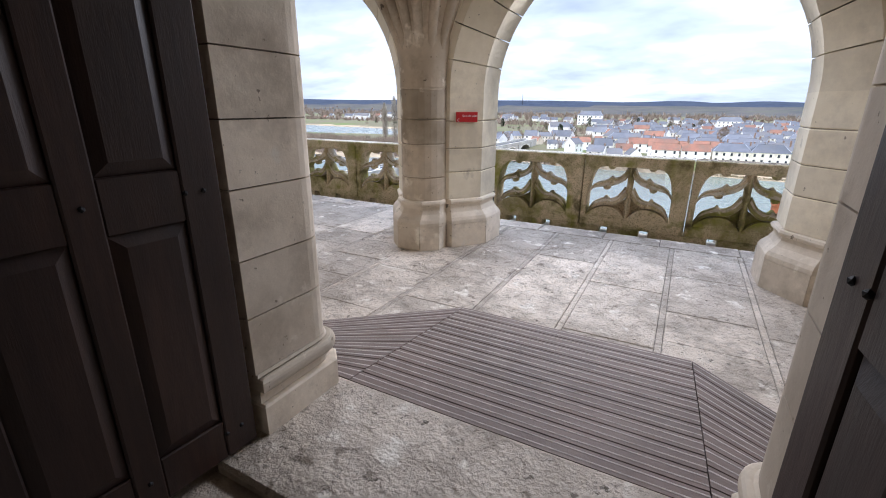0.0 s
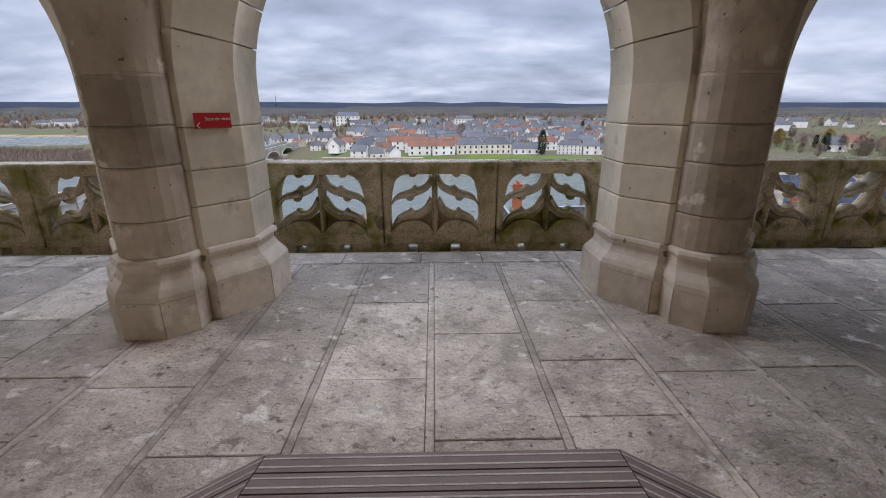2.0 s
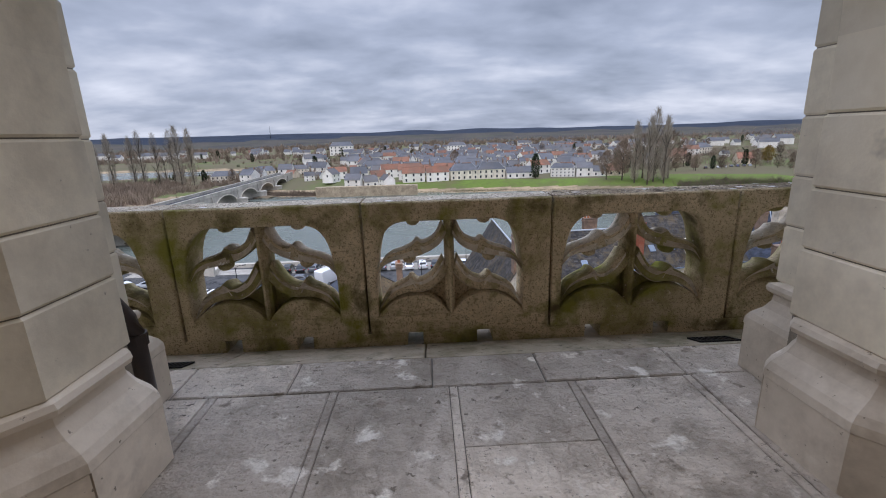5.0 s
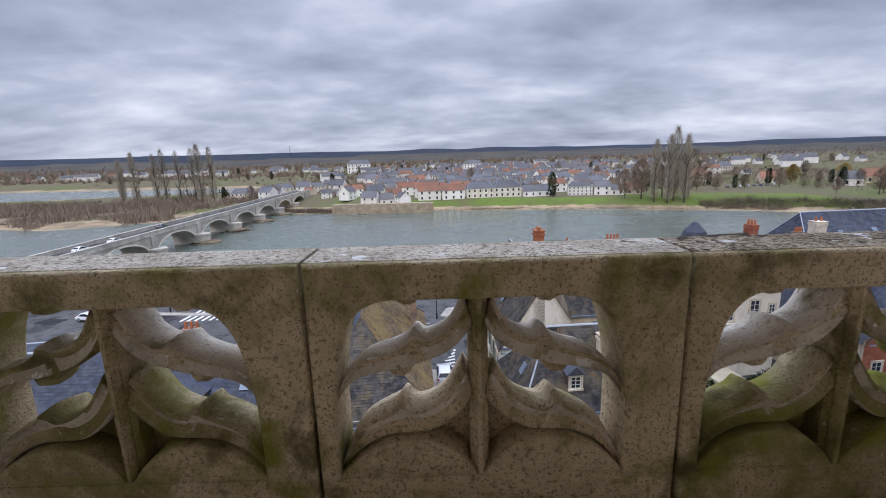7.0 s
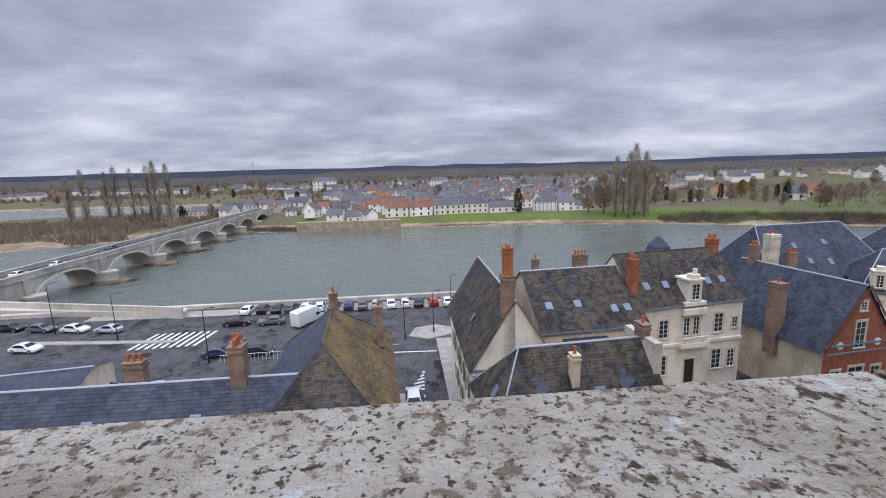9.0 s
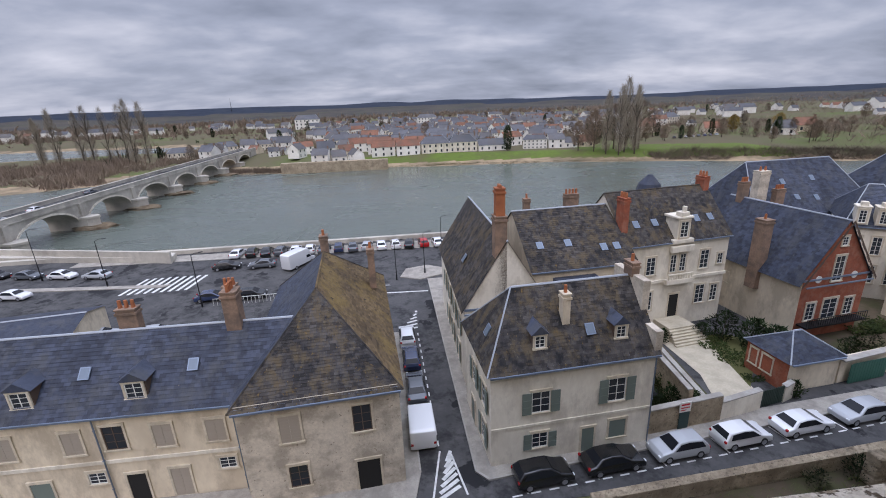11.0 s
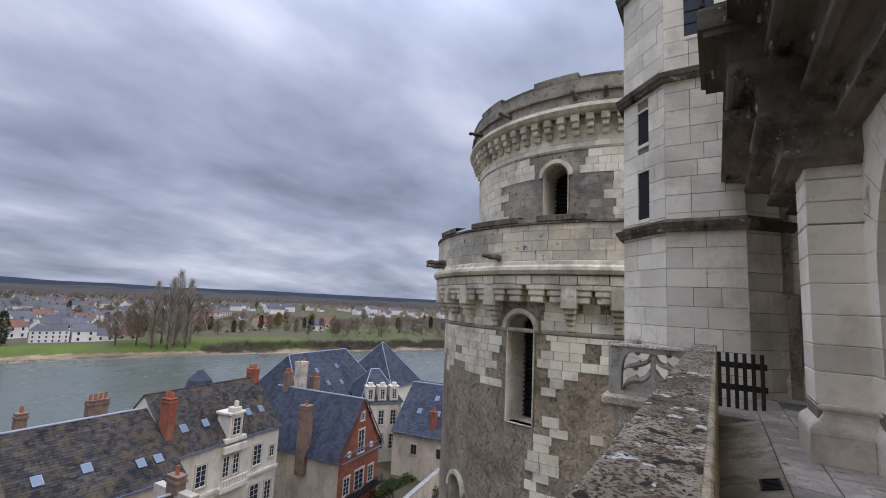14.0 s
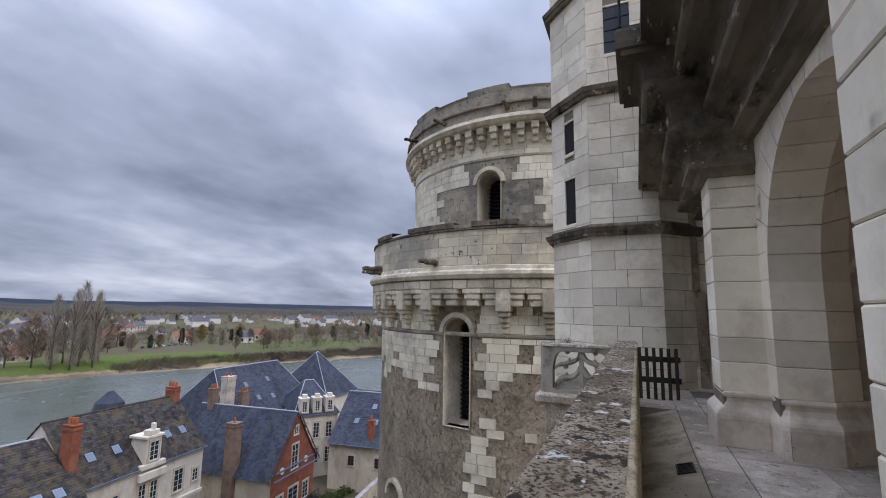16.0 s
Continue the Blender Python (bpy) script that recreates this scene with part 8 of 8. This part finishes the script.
KINDS = ((10, 8, 5.8, 9.4, PW_FAR, SLATE_FAR, "white rendered house with grey slate roof", (0, 0), 2), (13, 8, 5.8, 9.0, PW_FAR, TILE_RED, "white house with red tile roof", (0, 0), 2),
         (8, 7, 3.6, 7.0, PW_FAR, SLATE_FAR, "small white house with slate roof", (0, 0), 1), (17, 9, 6.2, 10.0, PLASTER_W, SLATE_FAR, "long cream house with hipped slate roof", (3, 3), 2),
         (9, 8, 3.4, 6.8, PLASTER, TILE_RED, "low cream house with red roof", (0, 0), 1), (22, 11, 9.0, 13.0, PW_FAR, SLATE_FAR, "large white three-storey building with slate roof", (3, 3), 3))
protos = [far_house(*k) for k in KINDS]


def put_house(k, x, y, rot=0, s=1.0):
    c = copy_thing(protos[k], pose(x, y, land(x, y) - 0.3, 0, 0, rot))
    c.scale = (s, s, s)
    return c


for k, x, y, r, s in ((0, -47, 246, -8, 0.9), (2, -36, 247, 20, 1.0), (0, -28, 248, -62, 0.8), (1, -15, 254, 4, 1.0), (1, -1, 254, 4, 1.0), (1, -18, 268, 4, 1.1), (3, 13, 255, 3, 0.95), (3, 29, 256, 3, 0.95), (2, 46, 256, 2, 1.0), (2, 54, 257, 0, 1.0), (5, 72, 256, -14, 0.62), (0, 86, 252, -10, 0.9), (2, 95, 251, -10, 0.9), (4, 104, 252, -14, 1.0),
                      (0, -46, 262, 10, 1), (4, -34, 264, 15, 1), (0, -58, 268, 70, 0.9), (1, 4, 272, 0, 1), (0, 38, 276, 0, 1), (1, 66, 276, 20, 1), (0, -8, 290, 5, 1), (1, -30, 285, 12, 1), (4, 20, 292, 8, 1),
                      (3, -142, 292, 8, 0.8), (2, -124, 296, 6, 1.1), (3, -130, 318, 10, 0.8), (0, -108, 322, 5, 1.0), (3, -104, 338, 5, 0.75), (5, -150, 700, 4, 1.6), (5, 30, 640, 2, 1.2), (0, 150, 300, -30, 1.1), (4, 180, 330, -20, 1.6), (4, 215, 300, -15, 1.2), (2, 236, 262, -20, 1.3), (4, 262, 276, -20, 1.4)):
    put_house(k, x, y, r, s)
rg = random.Random(5)
far_rows = []
count = 0
while count < 430:
    y = 285 + 560 * rg.random() ** 1.25
    x = rg.gauss(20 + (y - 285) * 0.16, 75 + (y - 285) * 0.32)
    if x < -135 or x > 60 + y * 0.7 or (y < 330 and x > 95):
        continue
    k = rg.choice((0, 0, 0, 0, 2, 2, 2, 3, 3, 1, 4))
    if y > 430:
        far_rows.append((k, x, y, rg.uniform(-30, 30), rg.uniform(0.65, 1.15)))
    else:
        put_house(k, x, y, rg.uniform(-30, 30), rg.uniform(0.65, 1.15))
    count += 1
for i in range(40):
    far_rows.append((rg.choice((0, 2, 3, 4)), rg.uniform(-700, -140), rg.uniform(690, 900), rg.uniform(-20, 20), rg.uniform(0.9, 1.4)))
for i in range(34):
    far_rows.append((rg.choice((2, 4, 3, 2)), rg.uniform(360, 680), rg.uniform(330, 640), rg.uniform(-30, 20), rg.uniform(0.9, 1.6)))
# the distant quarters, too small to tell house from house
V, Fc, Mi = [], [], []
for k, x, y, rot, sc in far_rows:
    w, d, eave, ridge = (q * sc for q in KINDS[k][:4])
    z, c, sn = land(x, y) - 0.3, math.cos(radians(rot)), math.sin(radians(rot))
    n = len(V)
    for lx, ly, lz in ((0, 0, 0), (w, 0, 0), (w, d, 0), (0, d, 0), (0, 0, eave), (w, 0, eave), (w, d, eave), (0, d, eave), (0, d / 2, ridge), (w, d / 2, ridge),
                       (-0.2, -0.3, eave - 0.1), (w + 0.2, -0.3, eave - 0.1), (w + 0.2, d + 0.3, eave - 0.1), (-0.2, d + 0.3, eave - 0.1), (-0.2, d / 2, ridge + 0.15), (w + 0.2, d / 2, ridge + 0.15),
                       (w * 0.8, d * 0.5 - 0.5, ridge - 1), (w * 0.8 + 0.7, d * 0.5 - 0.5, ridge - 1), (w * 0.8 + 0.7, d * 0.5 + 0.5, ridge - 1), (w * 0.8, d * 0.5 + 0.5, ridge - 1),
                       (w * 0.8, d * 0.5 - 0.5, ridge + 1.2), (w * 0.8 + 0.7, d * 0.5 - 0.5, ridge + 1.2), (w * 0.8 + 0.7, d * 0.5 + 0.5, ridge + 1.2), (w * 0.8, d * 0.5 + 0.5, ridge + 1.2)):
        V.append((x + lx * c - ly * sn, y + lx * sn + ly * c, z + lz))
    walls = [(0, 1, 5, 4), (1, 2, 6, 9, 5), (2, 3, 7, 6), (3, 0, 4, 8, 7)]
    roofs = [(10, 11, 15, 14), (12, 13, 14, 15)]
    stack = [(16, 17, 21, 20), (17, 18, 22, 21), (18, 19, 23, 22), (19, 16, 20, 23), (20, 21, 22, 23)]
    for group, mi in ((walls, 0), (roofs, 2 if KINDS[k][5] is TILE_RED else 1), (stack, 2)):
        for f in group:
            Fc.append(tuple(n + q for q in f))
            Mi.append(mi)
tme = bpy.data.meshes.new("far_town")
tme.from_pydata(V, [], Fc)
for m in (PW_FAR, SLATE_FAR, TILE_RED):
    tme.materials.append(m)
tme.polygons.foreach_set("material_index", Mi)
tme.update()
tagged(new("far_town", tme), "distant white houses with grey and red roofs", "houses", "", "stuff")
scrub("town_trees", 9000, lambda r: ((lambda y: (r.gauss(20 + (y - 285) * 0.16, 90 + (y - 285) * 0.36), y))(290 + 600 * r.random())), 5, 10, TWIG, "bare trees between the far houses", 21, 0.8)
scrub("town_evergreens", 1500, lambda r: ((lambda y: (r.gauss(60 + (y - 285) * 0.2, 120 + (y - 285) * 0.36), y))(280 + 500 * r.random())), 5, 9, HEDGE, "dark evergreen trees between the far houses", 26, 1.2)
for p in protos:
    for o in (*p.children_recursive, p):
        bpy.data.objects.remove(o)
mast = tagged(part("radio_mast", tube([(-760, 2250, -10), (-760, 2250, 70)], 1.6, 5, None, 0.4), IRON), "thin lattice radio mast on the ridge", "mast")
